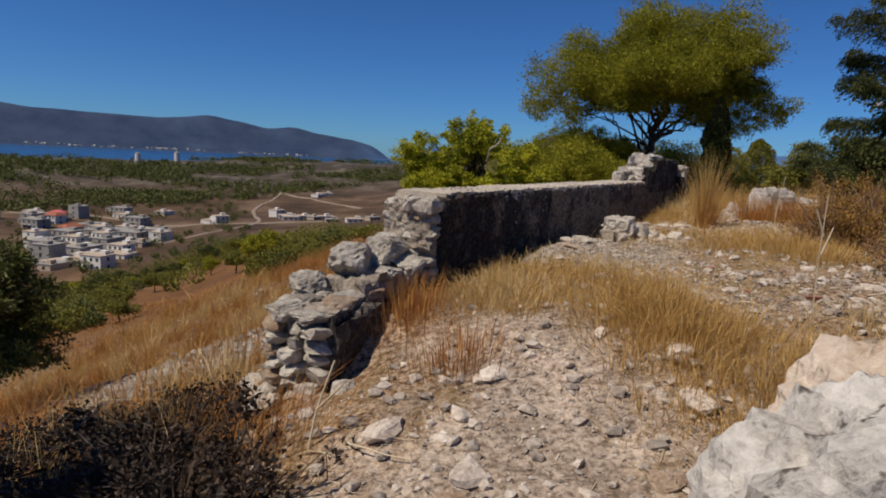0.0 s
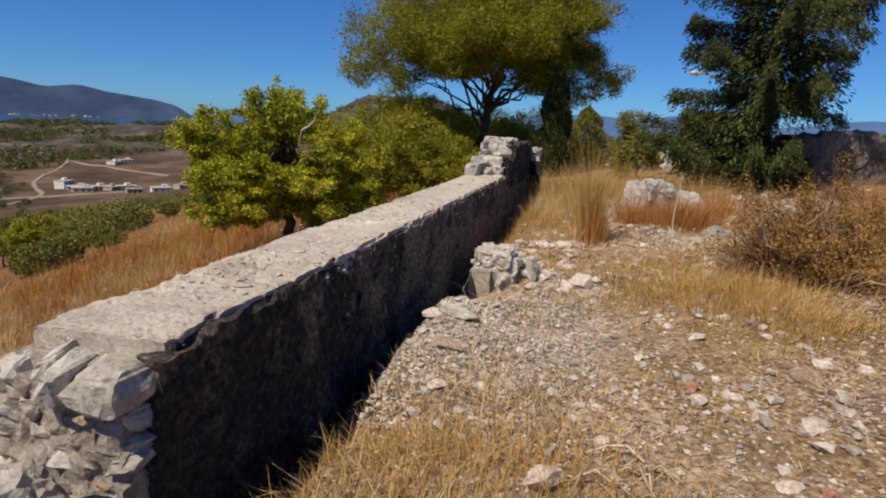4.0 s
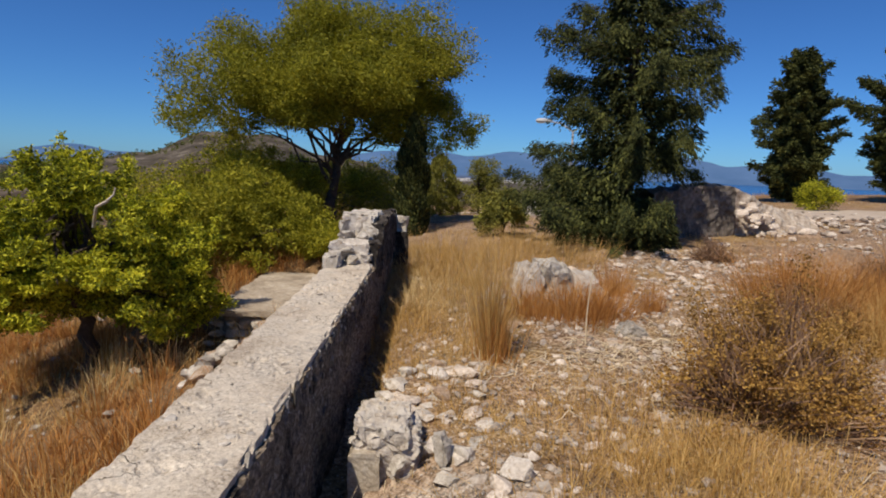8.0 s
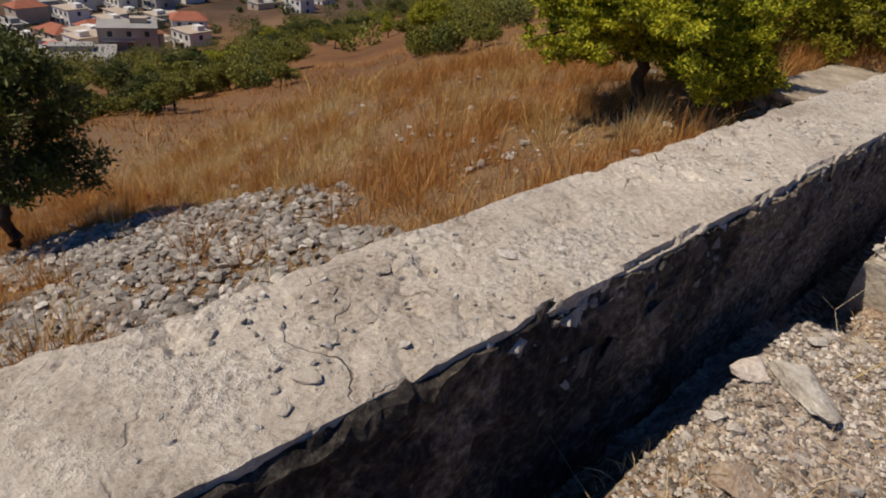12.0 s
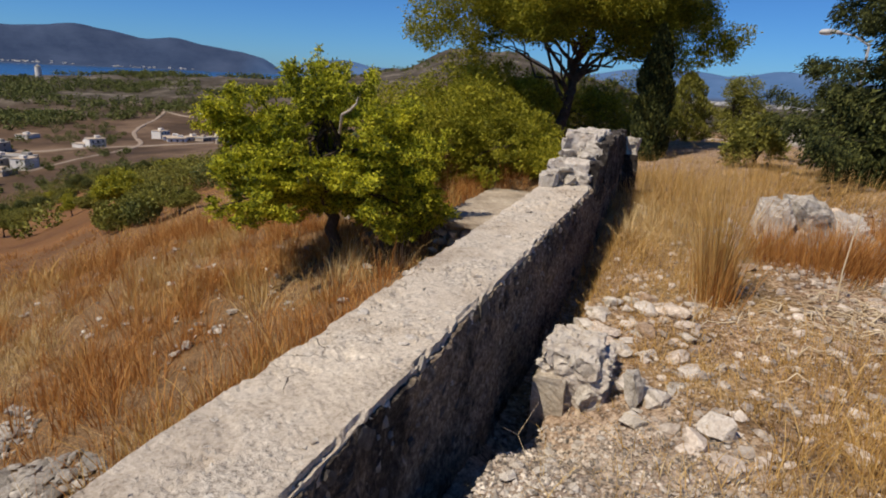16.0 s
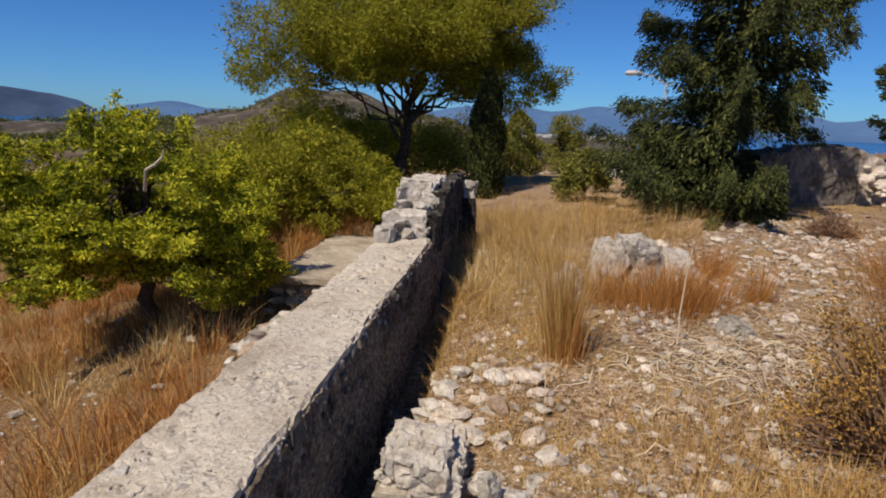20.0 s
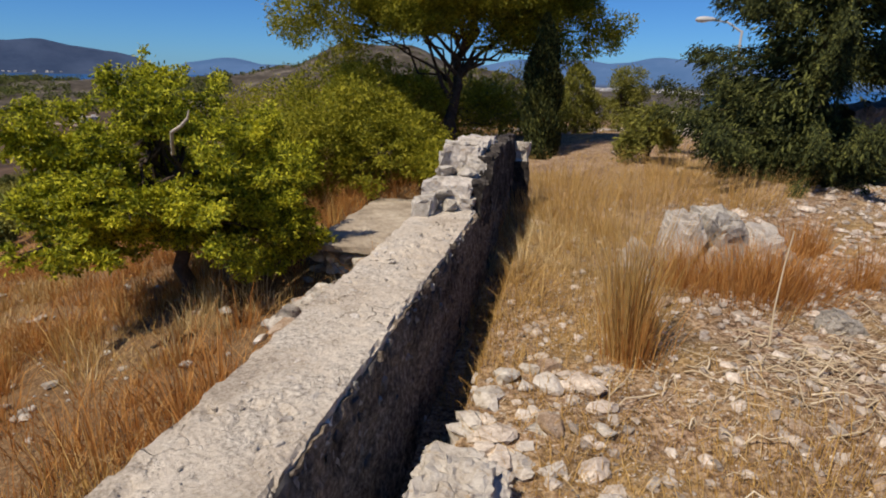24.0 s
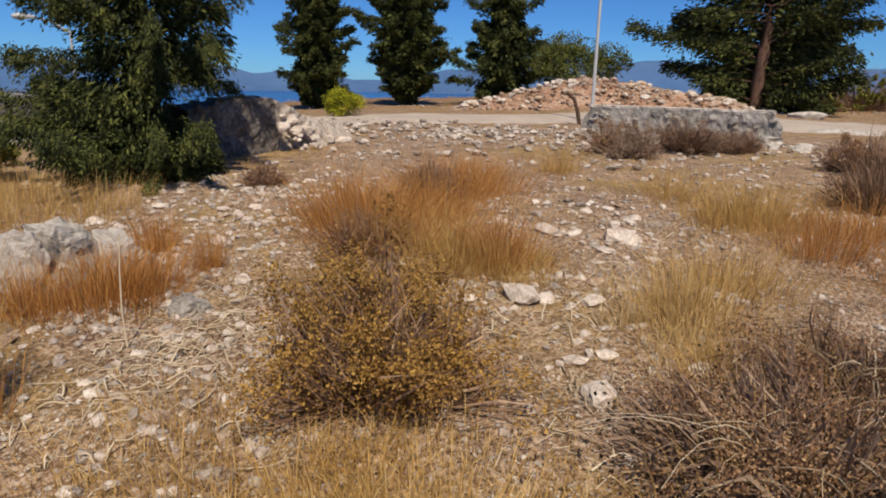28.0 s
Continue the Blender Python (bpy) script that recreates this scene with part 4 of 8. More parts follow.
# rubble of the block's fronts, wedged stones beside the cavity, pale slabs behind
for k, (a, w, z, sx, sy, sz, t, mat) in enumerate([
        (3.52, -0.47, 0.63, 0.10, 0.16, 0.12, 0.0, LIMESTONE), (3.52, -0.50, 0.49, 0.12, 0.15, 0.10, 0.1, PALE_MASONRY), (3.66, -0.585, 0.62, 0.20, 0.08, 0.14, 0.0, LIMESTONE),
        (3.50, -0.72, 0.72, 0.10, 0.09, 0.20, 0.5, LIMESTONE), (3.58, -0.86, 0.62, 0.22, 0.18, 0.22, 0.3, PALE_MASONRY), (3.40, -0.92, 0.52, 0.22, 0.20, 0.16, 0.6, PALE_MASONRY), (3.38, -0.70, 0.48, 0.15, 0.13, 0.14, 0.9, LIMESTONE), (3.72, -0.98, 0.60, 0.26, 0.20, 0.18, 0.2, LIMESTONE), (3.32, -0.56, 0.46, 0.12, 0.14, 0.10, 0.4, PALE_MASONRY),
        (4.10, -0.36, 0.60, 0.36, 0.20, 0.26, 0.1, PALE_MASONRY), (4.12, -0.60, 0.58, 0.28, 0.22, 0.20, 0.5, PALE_MASONRY), (4.42, -0.38, 0.57, 0.34, 0.24, 0.22, 0.2, PALE_MASONRY), (4.46, -0.66, 0.60, 0.28, 0.22, 0.14, 0.8, LIMESTONE), (4.74, -0.40, 0.58, 0.26, 0.22, 0.18, 0.3, PALE_MASONRY), (4.72, -0.70, 0.61, 0.30, 0.26, 0.10, 0.1, GREY_STONE), (4.0, -0.82, 0.58, 0.24, 0.20, 0.14, 1.0, LIMESTONE), (5.05, -0.40, 0.58, 0.22, 0.20, 0.14, 0.7, PALE_MASONRY)]):
    bpart("stone", rock_mesh("stone", (sx * 1.1, sy * 1.1, sz * 1.1), 400 + k, mat, 3, 13, 0.20, 0.5, (0.55, 0.9)), "", Matrix.Translation(wall_point(a, w, z)) @ Matrix.Rotation(t, 4, "Z") @ Matrix.Rotation(0.2 * math.sin(k * 1.9), 4, "X"))
bed = np.random.default_rng(88)
spots = []
for k in range(60):
    side_ = bed.integers(0, 2)
    a, w, z = bed.uniform(BA0, BA1), bed.uniform(BS0, BS1), bed.uniform(0.42, BZ)
    a, w, z = (BA0, w, z) if side_ == 0 else (a, BS0, z) if side_ == 1 else (a, w, BZ - 0.005)
    spots.append((a, w, z, 0.015 + 0.035 * bed.random() ** 1.6))
tagged(bpart("bedded_rubble", bedded_stones(spots, LIMESTONE, 89), "small stones bedded in the mortar"), kind="stuff")
heap_rng = random.Random(52)
for k in range(34):
    a, w = heap_rng.uniform(3.9, 5.1), heap_rng.uniform(-1.0, -0.3)
    if k > 28:
        a, w = heap_rng.uniform(3.0, 3.7), heap_rng.uniform(-1.15, -0.62)
    sz = 0.05 + 0.13 * heap_rng.random() ** 1.8
    p_ = wall_point(a, w, 0)
    lift = 0.0
    bpart("stone", rock_mesh("stone", (sz * 1.3, sz, sz * 0.62), 440 + k, (PALE_MASONRY, LIMESTONE, PALE_MASONRY, GRAVEL)[k % 4], 2, 10, 0.2, 0.5), "", Matrix.Translation((p_.x, p_.y, ground_at(p_.x, p_.y) + lift + sz * 0.15)) @ Matrix.Rotation(heap_rng.uniform(0, 6), 4, "Z") @ Matrix.Rotation(heap_rng.uniform(-0.4, 0.4), 4, "X"))


# ---- foliage ----
def leaves(name, centres, normals, size, aspect, material, rng, droop=0.0, spread=1.0):
    """Small leaf blades, two triangles folded along the middle, one for each centre."""
    n = len(centres)
    d = rng.normal(size=(n, 3)) * spread + normals
    d[:, 2] -= droop
    d /= np.linalg.norm(d, axis=1)[:, None]
    side = np.cross(d, rng.normal(size=(n, 3)))
    side /= np.linalg.norm(side, axis=1)[:, None]
    ln = size * rng.uniform(0.6, 1.4, size=(n, 1))
    w = ln * aspect
    base, tip = centres - d * ln * 0.5, centres + d * ln * 0.5
    up = np.cross(d, side) * w * 0.35
    v = np.stack([base, centres + side * w + up, tip, centres - side * w + up], axis=1).reshape(-1, 3)
    k = np.arange(n)[:, None] * 4
    f = np.concatenate([k + np.array([[0, 1, 2]]), k + np.array([[0, 2, 3]])], axis=0)
    return fast_mesh(name, v, f, material)


def shell(rng, centre, radius, n, inner=0.75, flat=0.0):
    """Points in the outer part of an ellipsoid, and the way out."""
    d = rng.normal(size=(n, 3))
    d /= np.linalg.norm(d, axis=1)[:, None]
    if flat:
        d[:, 2] = np.where(d[:, 2] < 0, d[:, 2] * (1 - flat), d[:, 2])
    r = rng.uniform(inner, 1.0, size=(n, 1))
    return np.array(centre) + d * r * np.array(radius), d


def limb_mesh(name, paths, material, sides=7):
    """Tapered limbs: each path is a list of (point, radius)."""
    V, F = [], []
    for path in paths:
        base = len(V)
        for k, (p, rad) in enumerate(path):
            p = Vector(p)
            nxt = Vector(path[min(k + 1, len(path) - 1)][0]) - Vector(path[max(k - 1, 0)][0])
            q = nxt.to_track_quat("Z", "Y")
            for j in range(sides):
                t = 2 * math.pi * j / sides
                rr = rad * (1 + 0.12 * noise.noise(p * 3 + Vector((j, 0, 0))))
                V.append(p + q @ Vector((math.cos(t) * rr, math.sin(t) * rr, 0)))
        for k in range(len(path) - 1):
            for j in range(sides):
                a, b = base + k * sides + j, base + k * sides + (j + 1) % sides
                F.append((a, b, b + sides, a + sides))
    return fast_mesh(name, V, F, material, True)


def wander(rng, start, end, r0, r1, n=6, wob=0.08):
    start, end = np.array(start, float), np.array(end, float)
    ln = np.linalg.norm(end - start)
    out = []
    for k in range(n + 1):
        f = k / n
        p = start + (end - start) * f + (rng.normal(size=3) * wob * ln * math.sin(math.pi * f))
        out.append((tuple(p), r0 + (r1 - r0) * f))
    return out


def crown_tree(name, x, y, label, category, height, trunk_r, clumps, leaf_n, leaf, aspect, leaf_mat, seed, lean=(0, 0), bark=None, fork=0.35, limbs=True, droop=0.0, inner=0.7, flat=0.3, group="", thin=1.0, every=3, tuft=1.0):
    """A tree with a trunk, limbs to each clump and a crown of small leaves. Clumps: (dx, dy, dz, rx, ry, rz)."""
    rng = np.random.default_rng(seed)
    z0 = ground_at(x, y) - 0.06
    tree = empty(name, x, y, z0, label, category, group)
    fk = np.array([lean[0] * fork, lean[1] * fork, height * fork])
    top = np.array([lean[0], lean[1], height * 0.85])
    trunk = [wander(rng, (0, 0, 0), fk, trunk_r, trunk_r * 0.75, 5, 0.05), wander(rng, fk, top, trunk_r * 0.75, trunk_r * 0.2, 6, 0.05)]
    part("trunk", limb_mesh("trunk", trunk, bark or BARK, 9), tree)
    if limbs:
        paths = []
        for c in clumps[::every]:
            f = rng.uniform(0.0, 0.85)
            st = fk + (top - fk) * f
            en = np.array(c[:3])
            paths.append(wander(rng, st, en, trunk_r * thin * rng.uniform(0.25, 0.45), trunk_r * 0.06, 6, 0.05))
            for _ in range(2):
                e2 = en + rng.normal(size=3) * np.array(c[3:]) * 0.3
                m = paths[-1][3][0]
                paths.append(wander(rng, m, e2, trunk_r * 0.16 * thin, trunk_r * 0.03, 4, 0.04))
        for k in range(0, len(paths), 3):
            part("limb", limb_mesh("limb", paths[k:k + 3], bark or BARK, 6), tree)
    vol = np.array([c[3] * c[4] + c[3] * c[5] for c in clumps])
    P, N = [], []
    for c, v in zip(clumps, vol / vol.sum()):
        # each clump is made of tufts on its shell
        nt_ = max(10, int(38 * (c[3] + c[5])))
        cen, d0 = shell(rng, c[:3], c[3:], nt_, inner, flat)
        per = max(4, int(leaf_n * v / nt_))
        rad = (0.22 * min(c[3], c[5]) + 0.05) * tuft
        off = rng.normal(size=(nt_, per, 3)) * rad * np.array((0.62, 0.62, 0.42))
        P.append((cen[:, None] + off).reshape(-1, 3))
        N.append(np.repeat(d0, per, axis=0) * 0.5 + off.reshape(-1, 3) / rad)
    part("crown", leaves("crown", np.concatenate(P), np.concatenate(N), leaf, aspect, leaf_mat, rng, droop), tree)
    return tree


def clump_cloud(rng, n, centre, radius, size, low=-0.6):
    out = []
    while len(out) < n:
        d = rng.normal(size=3)
        d /= np.linalg.norm(d)
        if d[2] < low:
            continue
        p = np.array(centre) + d * np.array(radius) * rng.uniform(0.45, 0.95)
        s = size * rng.uniform(0.7, 1.35)
        out.append((*p, s, s, s * rng.uniform(0.65, 0.9)))
    return out


rg = np.random.default_rng(12)
# large umbrella pine at the brow
pine_clumps = clump_cloud(rg, 46, (0.2, 0, 3.85), (3.3, 2.7, 1.75), 0.80, -0.25) + clump_cloud(rg, 22, (0.2, 0, 3.6), (2.3, 2.0, 0.9), 0.75, -0.9) + clump_cloud(rg, 14, (-2.2, 0, 3.05), (1.7, 1.6, 0.75), 0.60, -0.8) + clump_cloud(rg, 18, (2.75, 0, 2.95), (1.55, 1.5, 0.80), 0.58, -0.8)
crown_tree("pine_tree", 6.0, 18.7, "tall spreading pine with a forked dark trunk and yellow-green crown", "tree", 5.2, 0.17, pine_clumps, 260000, 0.076, 0.17, PINE_LEAF, 21, (0.7, 0.3), flat=0.2, fork=0.22, inner=0.45, thin=0.75, every=4, tuft=0.95)
# bright leaning tree below the wall
tree_clumps = clump_cloud(rg, 58, (-0.25, 0.0, 1.70), (1.6, 1.5, 1.2), 0.32, -0.5) + clump_cloud(rg, 24, (0.80, 0.2, 1.10), (1.0, 0.95, 0.85), 0.30, -0.8) + clump_cloud(rg, 18, (-0.9, -0.1, 1.3), (0.9, 0.9, 0.8), 0.3, -0.8) + clump_cloud(rg, 14, (-0.3, 0.3, 0.95), (1.2, 1.0, 0.4), 0.28, -0.8) + [(-0.25, 0.0, 3.0, 0.10, 0.10, 0.30), (0.1, 0.1, 2.9, 0.12, 0.12, 0.22), (-0.7, 0.1, 2.75, 0.12, 0.12, 0.22), (-1.1, 0, 2.5, 0.14, 0.14, 0.2), (0.5, 0.1, 2.65, 0.12, 0.12, 0.2)]
for k in range(34):
    d_ = rg.normal(size=3)
    d_ /= np.linalg.norm(d_)
    d_[2] = max(d_[2], -0.75)
    tree_clumps.append((-0.15 + d_[0] * 1.85, d_[1] * 1.75, 1.62 + d_[2] * 1.25, 0.16, 0.16, rg.uniform(0.14, 0.26)))
tree_clumps = [c for c in tree_clumps if not (c[1] < 0.35 and abs(c[0] + 0.05) < 0.55 and c[2] - c[5] < 0.72)]  # open round the trunk
crown_tree("carob_tree", 0.85, 13.6, "low bushy tree with bright yellow-green leaves and a leaning dark trunk", "tree", 2.9, 0.11, tree_clumps, 150000, 0.058, 0.20, BUSH_LEAF, 22, (-0.35, 0.0), fork=0.3, every=5, inner=0.35, thin=0.9, tuft=0.72)


def conifer(name, x, y, label, height, shape, seed, n_branch=90, twigs=16, per=22, leaf=0.09, lift=0.1, sag=0.25, spray=0.34, group="", bark=None, bare=None, thick=0.05, contrast=(0.6, 0.85, 1.0, 1.25), aspect=0.13, wild=0.2, hang=0.0):
    """A dark conifer: boughs with side twigs, each twig a hanging spray. Shape: half widths at even heights."""
    rng = np.random.default_rng(seed)
    z0 = ground_at(x, y) - 0.05
    tree = empty(name, x, y, z0, label, "conifer", group)
    part("trunk", limb_mesh("trunk", [wander(rng, (0, 0, 0), (0.1, 0, height * 0.97), 0.028 * height, 0.01, 9, 0.01)], bark or BARK, 9), tree)
    paths, P, N = [], [], []
    steps = np.linspace(0, 1, 6)
    hts = np.linspace(0, 1, len(shape))
    for k in range(n_branch):
        f = 0.02 + 0.98 * ((k + rng.uniform(0, 1)) / n_branch) ** (1.3 if bare else 1.0)
        t = k * 2.39996 + rng.uniform(-0.5, 0.5)
        full = float(np.interp(f, hts, shape)) * height
        ln = full * rng.choice(contrast) + 0.12
        if bare and f < bare[1] and math.cos(t - bare[0]) > bare[2]:
            continue
        out = np.array((math.cos(t), math.sin(t), 0))
        sidev = np.cross(out, (0, 0, 1))
        st = np.array((0, 0, f * height * 0.97))
        rise = lift + rng.uniform(-0.4 * wild, wild)
        pts = [st + out * ln * q + np.array((0, 0, ln * (rise * q - sag * q * q + 0.55 * sag * q ** 4))) for q in steps]
        paths.append([(tuple(p), 0.011 * height / 5 * (1.05 - 0.9 * q)) for p, q in zip(pts, steps)])
        nt_ = max(4, int(twigs * (0.4 + ln / (0.25 * height))))
        for j in range(nt_):
            q = math.sqrt((j + rng.uniform(0.2, 1.0)) / nt_)
            root = np.array([np.interp(q, steps, [p[i] for p in pts]) for i in range(3)])
            sgn = (-1) ** j
            tl = spray * rng.uniform(0.55, 1.25) * (1.15 - 0.55 * q) * (0.55 + 0.5 * min(1.0, ln))
            way = out * rng.uniform(0.2, 0.9) + sidev * sgn * rng.uniform(0.1, 1.5) * (1.15 - q) + np.array((0, 0, lift * 0.9 - hang + rng.uniform(-0.25, 0.2)))
            way /= np.linalg.norm(way)
            g = rng.uniform(0, 1, size=(per, 1))
            fat = thick * (1.15 - 0.7 * g)
            P.append(root + way * g * tl - np.array((0, 0, 1.0)) * (g * g * tl * sag * 2.2) + rng.normal(size=(per, 3)) * fat)
            N.append(np.tile(way * 1.3, (per, 1)) + np.array((0, 0, -sag * 1.6)) * g)
    tagged(part("branchwork", limb_mesh("branchwork", paths, bark or BARK, 5), tree), kind="stuff")
    # inner foliage round the trunk
    n_in = 110 * n_branch
    f = rng.uniform(0.03, 0.97, n_in)
    t = rng.uniform(0, 2 * np.pi, n_in)
    rr = np.interp(f, hts, shape) * height * 0.60 * np.sqrt(rng.uniform(0.02, 1, n_in)) * (1 + 0.3 * np.sin(t * 3 + f * 31))
    if bare:
        t = np.where((f < bare[1]) & (np.cos(t - bare[0]) > bare[2] - 0.2), t + np.pi, t)
    P.append(np.column_stack([rr * np.cos(t), rr * np.sin(t), f * height]))
    N.append(np.column_stack([np.cos(t), np.sin(t), np.full(n_in, -0.6)]))
    size = np.full((sum(len(p_) for p_ in P), 1), leaf)
    size[-n_in:] = leaf * 1.9
    part("crown", leaves("crown", np.concatenate(P), np.concatenate(N), size, aspect, DARK_LEAF, rng, 0.0, 0.42), tree)
    return tree


conifer("cypress_tree", 9.85, 12.75, "broad dark green conifer with drooping boughs beside the ruined wall", 6.1, (0.36, 0.36, 0.32, 0.28, 0.27, 0.23, 0.17, 0.10, 0.02), 31, 150, 31, 34, 0.064, 0.16, 0.26, 0.34, bare=(-0.65, 0.24, 0.30), contrast=(0.35, 0.6, 0.85, 1.0, 1.2), aspect=0.15, thick=0.044, wild=0.38, hang=0.5)
conifer("young_conifer", 9.22, 13.0, "low dense dark conifer thicket at the foot of the broad conifer", 1.30, (0.50, 0.56, 0.55, 0.50, 0.42, 0.30, 0.10), 36, 75, 22, 30, 0.062, 0.22, 0.22, 0.30, contrast=(0.6, 0.85, 1.0, 1.2), aspect=0.16, thick=0.05, wild=0.5, hang=0.25)
conifer("young_conifer", 9.55, 12.35, "small dense dark conifer beside the ruined wall", 0.95, (0.50, 0.58, 0.55, 0.46, 0.36, 0.22, 0.08), 37, 60, 22, 30, 0.060, 0.22, 0.22, 0.26, contrast=(0.6, 0.85, 1.0, 1.2), aspect=0.16, thick=0.05, wild=0.5, hang=0.25)
DARK = "dark conifers along the road"
conifer("cypress_tree", 28.0, 19.9, "slim dark green conifer beyond the dirt road", 6.6, (0.14, 0.18, 0.20, 0.20, 0.18, 0.16, 0.13, 0.09, 0.02), 32, 110, 19, 22, 0.15, 0.35, 0.2, 0.42, group=DARK, thick=0.09, hang=0.2, aspect=0.18, contrast=(0.6, 0.8, 0.95, 1.25), wild=0.5)
conifer("cypress_tree", 29.9, 16.2, "rounded dark green conifer beyond the dirt road", 6.6, (0.06, 0.20, 0.27, 0.28, 0.27, 0.24, 0.20, 0.15, 0.07), 33, 120, 19, 22, 0.15, 0.45, 0.2, 0.42, group=DARK, thick=0.09, hang=0.2, aspect=0.18, contrast=(0.6, 0.8, 0.95, 1.25), wild=0.5)
conifer("cypress_tree", 31.0, 11.8, "open dark green conifer beyond the dirt road", 6.6, (0.22, 0.28, 0.27, 0.24, 0.20, 0.16, 0.12, 0.07, 0.02), 34, 85, 20, 22, 0.15, 0.30, 0.22, 0.45, group=DARK, thick=0.085, hang=0.25, contrast=(0.4, 0.7, 0.95, 1.3), aspect=0.18, wild=0.5)
conifer("cypress_tree", 29.3, 1.2, "massive dark conifer with a bare reddish trunk beside the road", 10.5, (0.22, 0.34, 0.39, 0.40, 0.38, 0.34, 0.28, 0.21, 0.10), 35, 150, 30, 26, 0.15, 0.25, 0.28, 0.6, group=DARK, bark=BARK_RED, bare=(2.95, 0.80, 0.45), thick=0.13, hang=0.3, aspect=0.19, wild=0.4)

# ---- ruin beside the big conifer ----
ruin = empty("ruined_wall", 12.5, 12.7, 0.8, "broken rubble wall with shadow-toned plaster sloping down to pale scree", "stone wall")


def ruin_mesh(q0, q1, material):
    na, nz, nt_ = 90, 24, 4
    L, T = 5.6, 0.6
    ring = []
    for i in range(na + 1):
        q = q0 + (q1 - q0) * i / na
        h = float(np.interp(q, [0, 0.2, 0.38, 0.45, 0.6, 0.85, 1], [1.2, 1.34, 1.38, 1.25, 0.95, 0.7, 0.15])) + 0.06 * noise.noise(Vector((q * 18, 0, 0)))
        spread = 0.05 + 0.9 * smooth01(np.array(q), 0.38, 0.8)
        row = []
        prof = [(0, h * k / nz) for k in range(nz)] + [(T * k / nt_, h) for k in range(nt_ + 1)] + [(T, h * (nz - 1 - k) / nz) for k in range(nz)]
        for w, z in prof:
            lean = spread * (1 - z / max(h, 0.1))
            p = Vector((q * L, w - lean if w < T / 2 else w + lean, z - 0.15))
            p += noise.noise_vector(p * 3) * 0.06 + noise.noise_vector(p * 9) * 0.045
            row.append(tuple(p))
        ring.append(row)
    m = len(ring[0])
    return fast_mesh("wall_body", [p for row in ring for p in row], [(i * m + j, (i + 1) * m + j, (i + 1) * m + j + 1, i * m + j + 1) for i in range(na) for j in range(m - 1)], material)


SCREE = mottled("pale_scree", [(0.36, (0.22, 0.165, 0.12)), (0.5, (0.42, 0.345, 0.27)), (0.64, (0.60, 0.53, 0.45))], 3.5, 16, bump_strength=1.0, bump_dist=0.08)
# ruin plaster: the conifer's shadow is put into its dark colour
SHADOW_PLASTER = mottled("shadow_toned_plaster", [(0.36, (0.050, 0.043, 0.036)), (0.5, (0.125, 0.107, 0.09)), (0.66, (0.27, 0.235, 0.20))], 2.2, 14, bump_strength=0.9, bump_dist=0.05)
part("plastered_wall", ruin_mesh(0.0, 0.42, SHADOW_PLASTER), ruin, "old plaster with conifer shadow in its colour", Matrix.Translation((-1.9, 0.0, 0)) @ Matrix.Rotation(-0.08, 4, "Z"))
part("scree", ruin_mesh(0.42, 1.0, SCREE), ruin, "pale rubble running down from the wall", Matrix.Translation((-1.9, 0.0, 0)) @ Matrix.Rotation(-0.08, 4, "Z"))
ruin_rng = random.Random(8)
for k in range(190):
    q = ruin_rng.uniform(0.38, 1.3)
    w = ruin_rng.uniform(-1.0, 0.5)
    sz = 0.07 + 0.26 * ruin_rng.random() ** 1.8
    h = float(np.interp(q, [0.42, 0.6, 0.85, 1.05], [1.1, 0.85, 0.6, 0.1])) * max(0.0, 1 - abs(w + 0.1) / 1.1)
    part("stone", rock_mesh("stone", (sz * 1.3, sz, sz * 0.7), 900 + k, GRAVEL, 2, 8), ruin, "", Matrix.Translation((-1.9 + q * 5.6, w + 0.1, h)) @ Matrix.Rotation(ruin_rng.uniform(0, 6), 4, "Z"))

# ---- low wall by the road ----
low = empty("low_wall", 18.1, 4.6, 1.0, "low grey rendered stone wall with a broken end by the road", "stone wall")


def low_wall_mesh(name, z0, z1, t0, t1, q0, q1, material, wob, broken):
    """A length of wall: x across (0 is the near face), y along, with a ragged broken end."""
    na, nz, nt_ = 110, 14, 7
    L = 4.85
    rows = []
    for i in range(na + 1):
        q = q0 + (q1 - q0) * i / na
        row = []
        top = z0 + (z1 - z0) * (1 - broken * float(np.interp(q, [0, 0.03, 0.06, 0.93, 0.97, 1.0], [0.35, 0.12, 0.0, 0.0, 0.3, 0.7])))
        prof = [(t0, z0 + (top - z0) * k / nz) for k in range(nz)] + [(t0 + (t1 - t0) * k / nt_, top) for k in range(nt_ + 1)] + [(t1, top - (top - z0) * (k + 1) / nz) for k in range(nz)]
        for x, z in prof:
            p = Vector((x, q * L, z))
            d = noise.noise_vector(p * 2.2) * 0.035 + noise.noise_vector(p * 7) * 0.035 + noise.noise_vector(p * 17) * 0.018
            row.append(tuple(p + Vector((d.x, d.y, d.z * 0.35)) * wob))
        rows.append(row)
    m = len(rows[0])
    F = [(i * m + j, i * m + j + 1, (i + 1) * m + j + 1, (i + 1) * m + j) for i in range(na) for j in range(m - 1)]
    e = na * m
    F += [(m - 1 - j, m - 2 - j, j + 1, j) for j in range(m // 2 - 1)] + [(e + j, e + j + 1, e + m - 2 - j, e + m - 1 - j) for j in range(m // 2 - 1)]
    return fast_mesh(name, [p for row in rows for p in row], F, material)


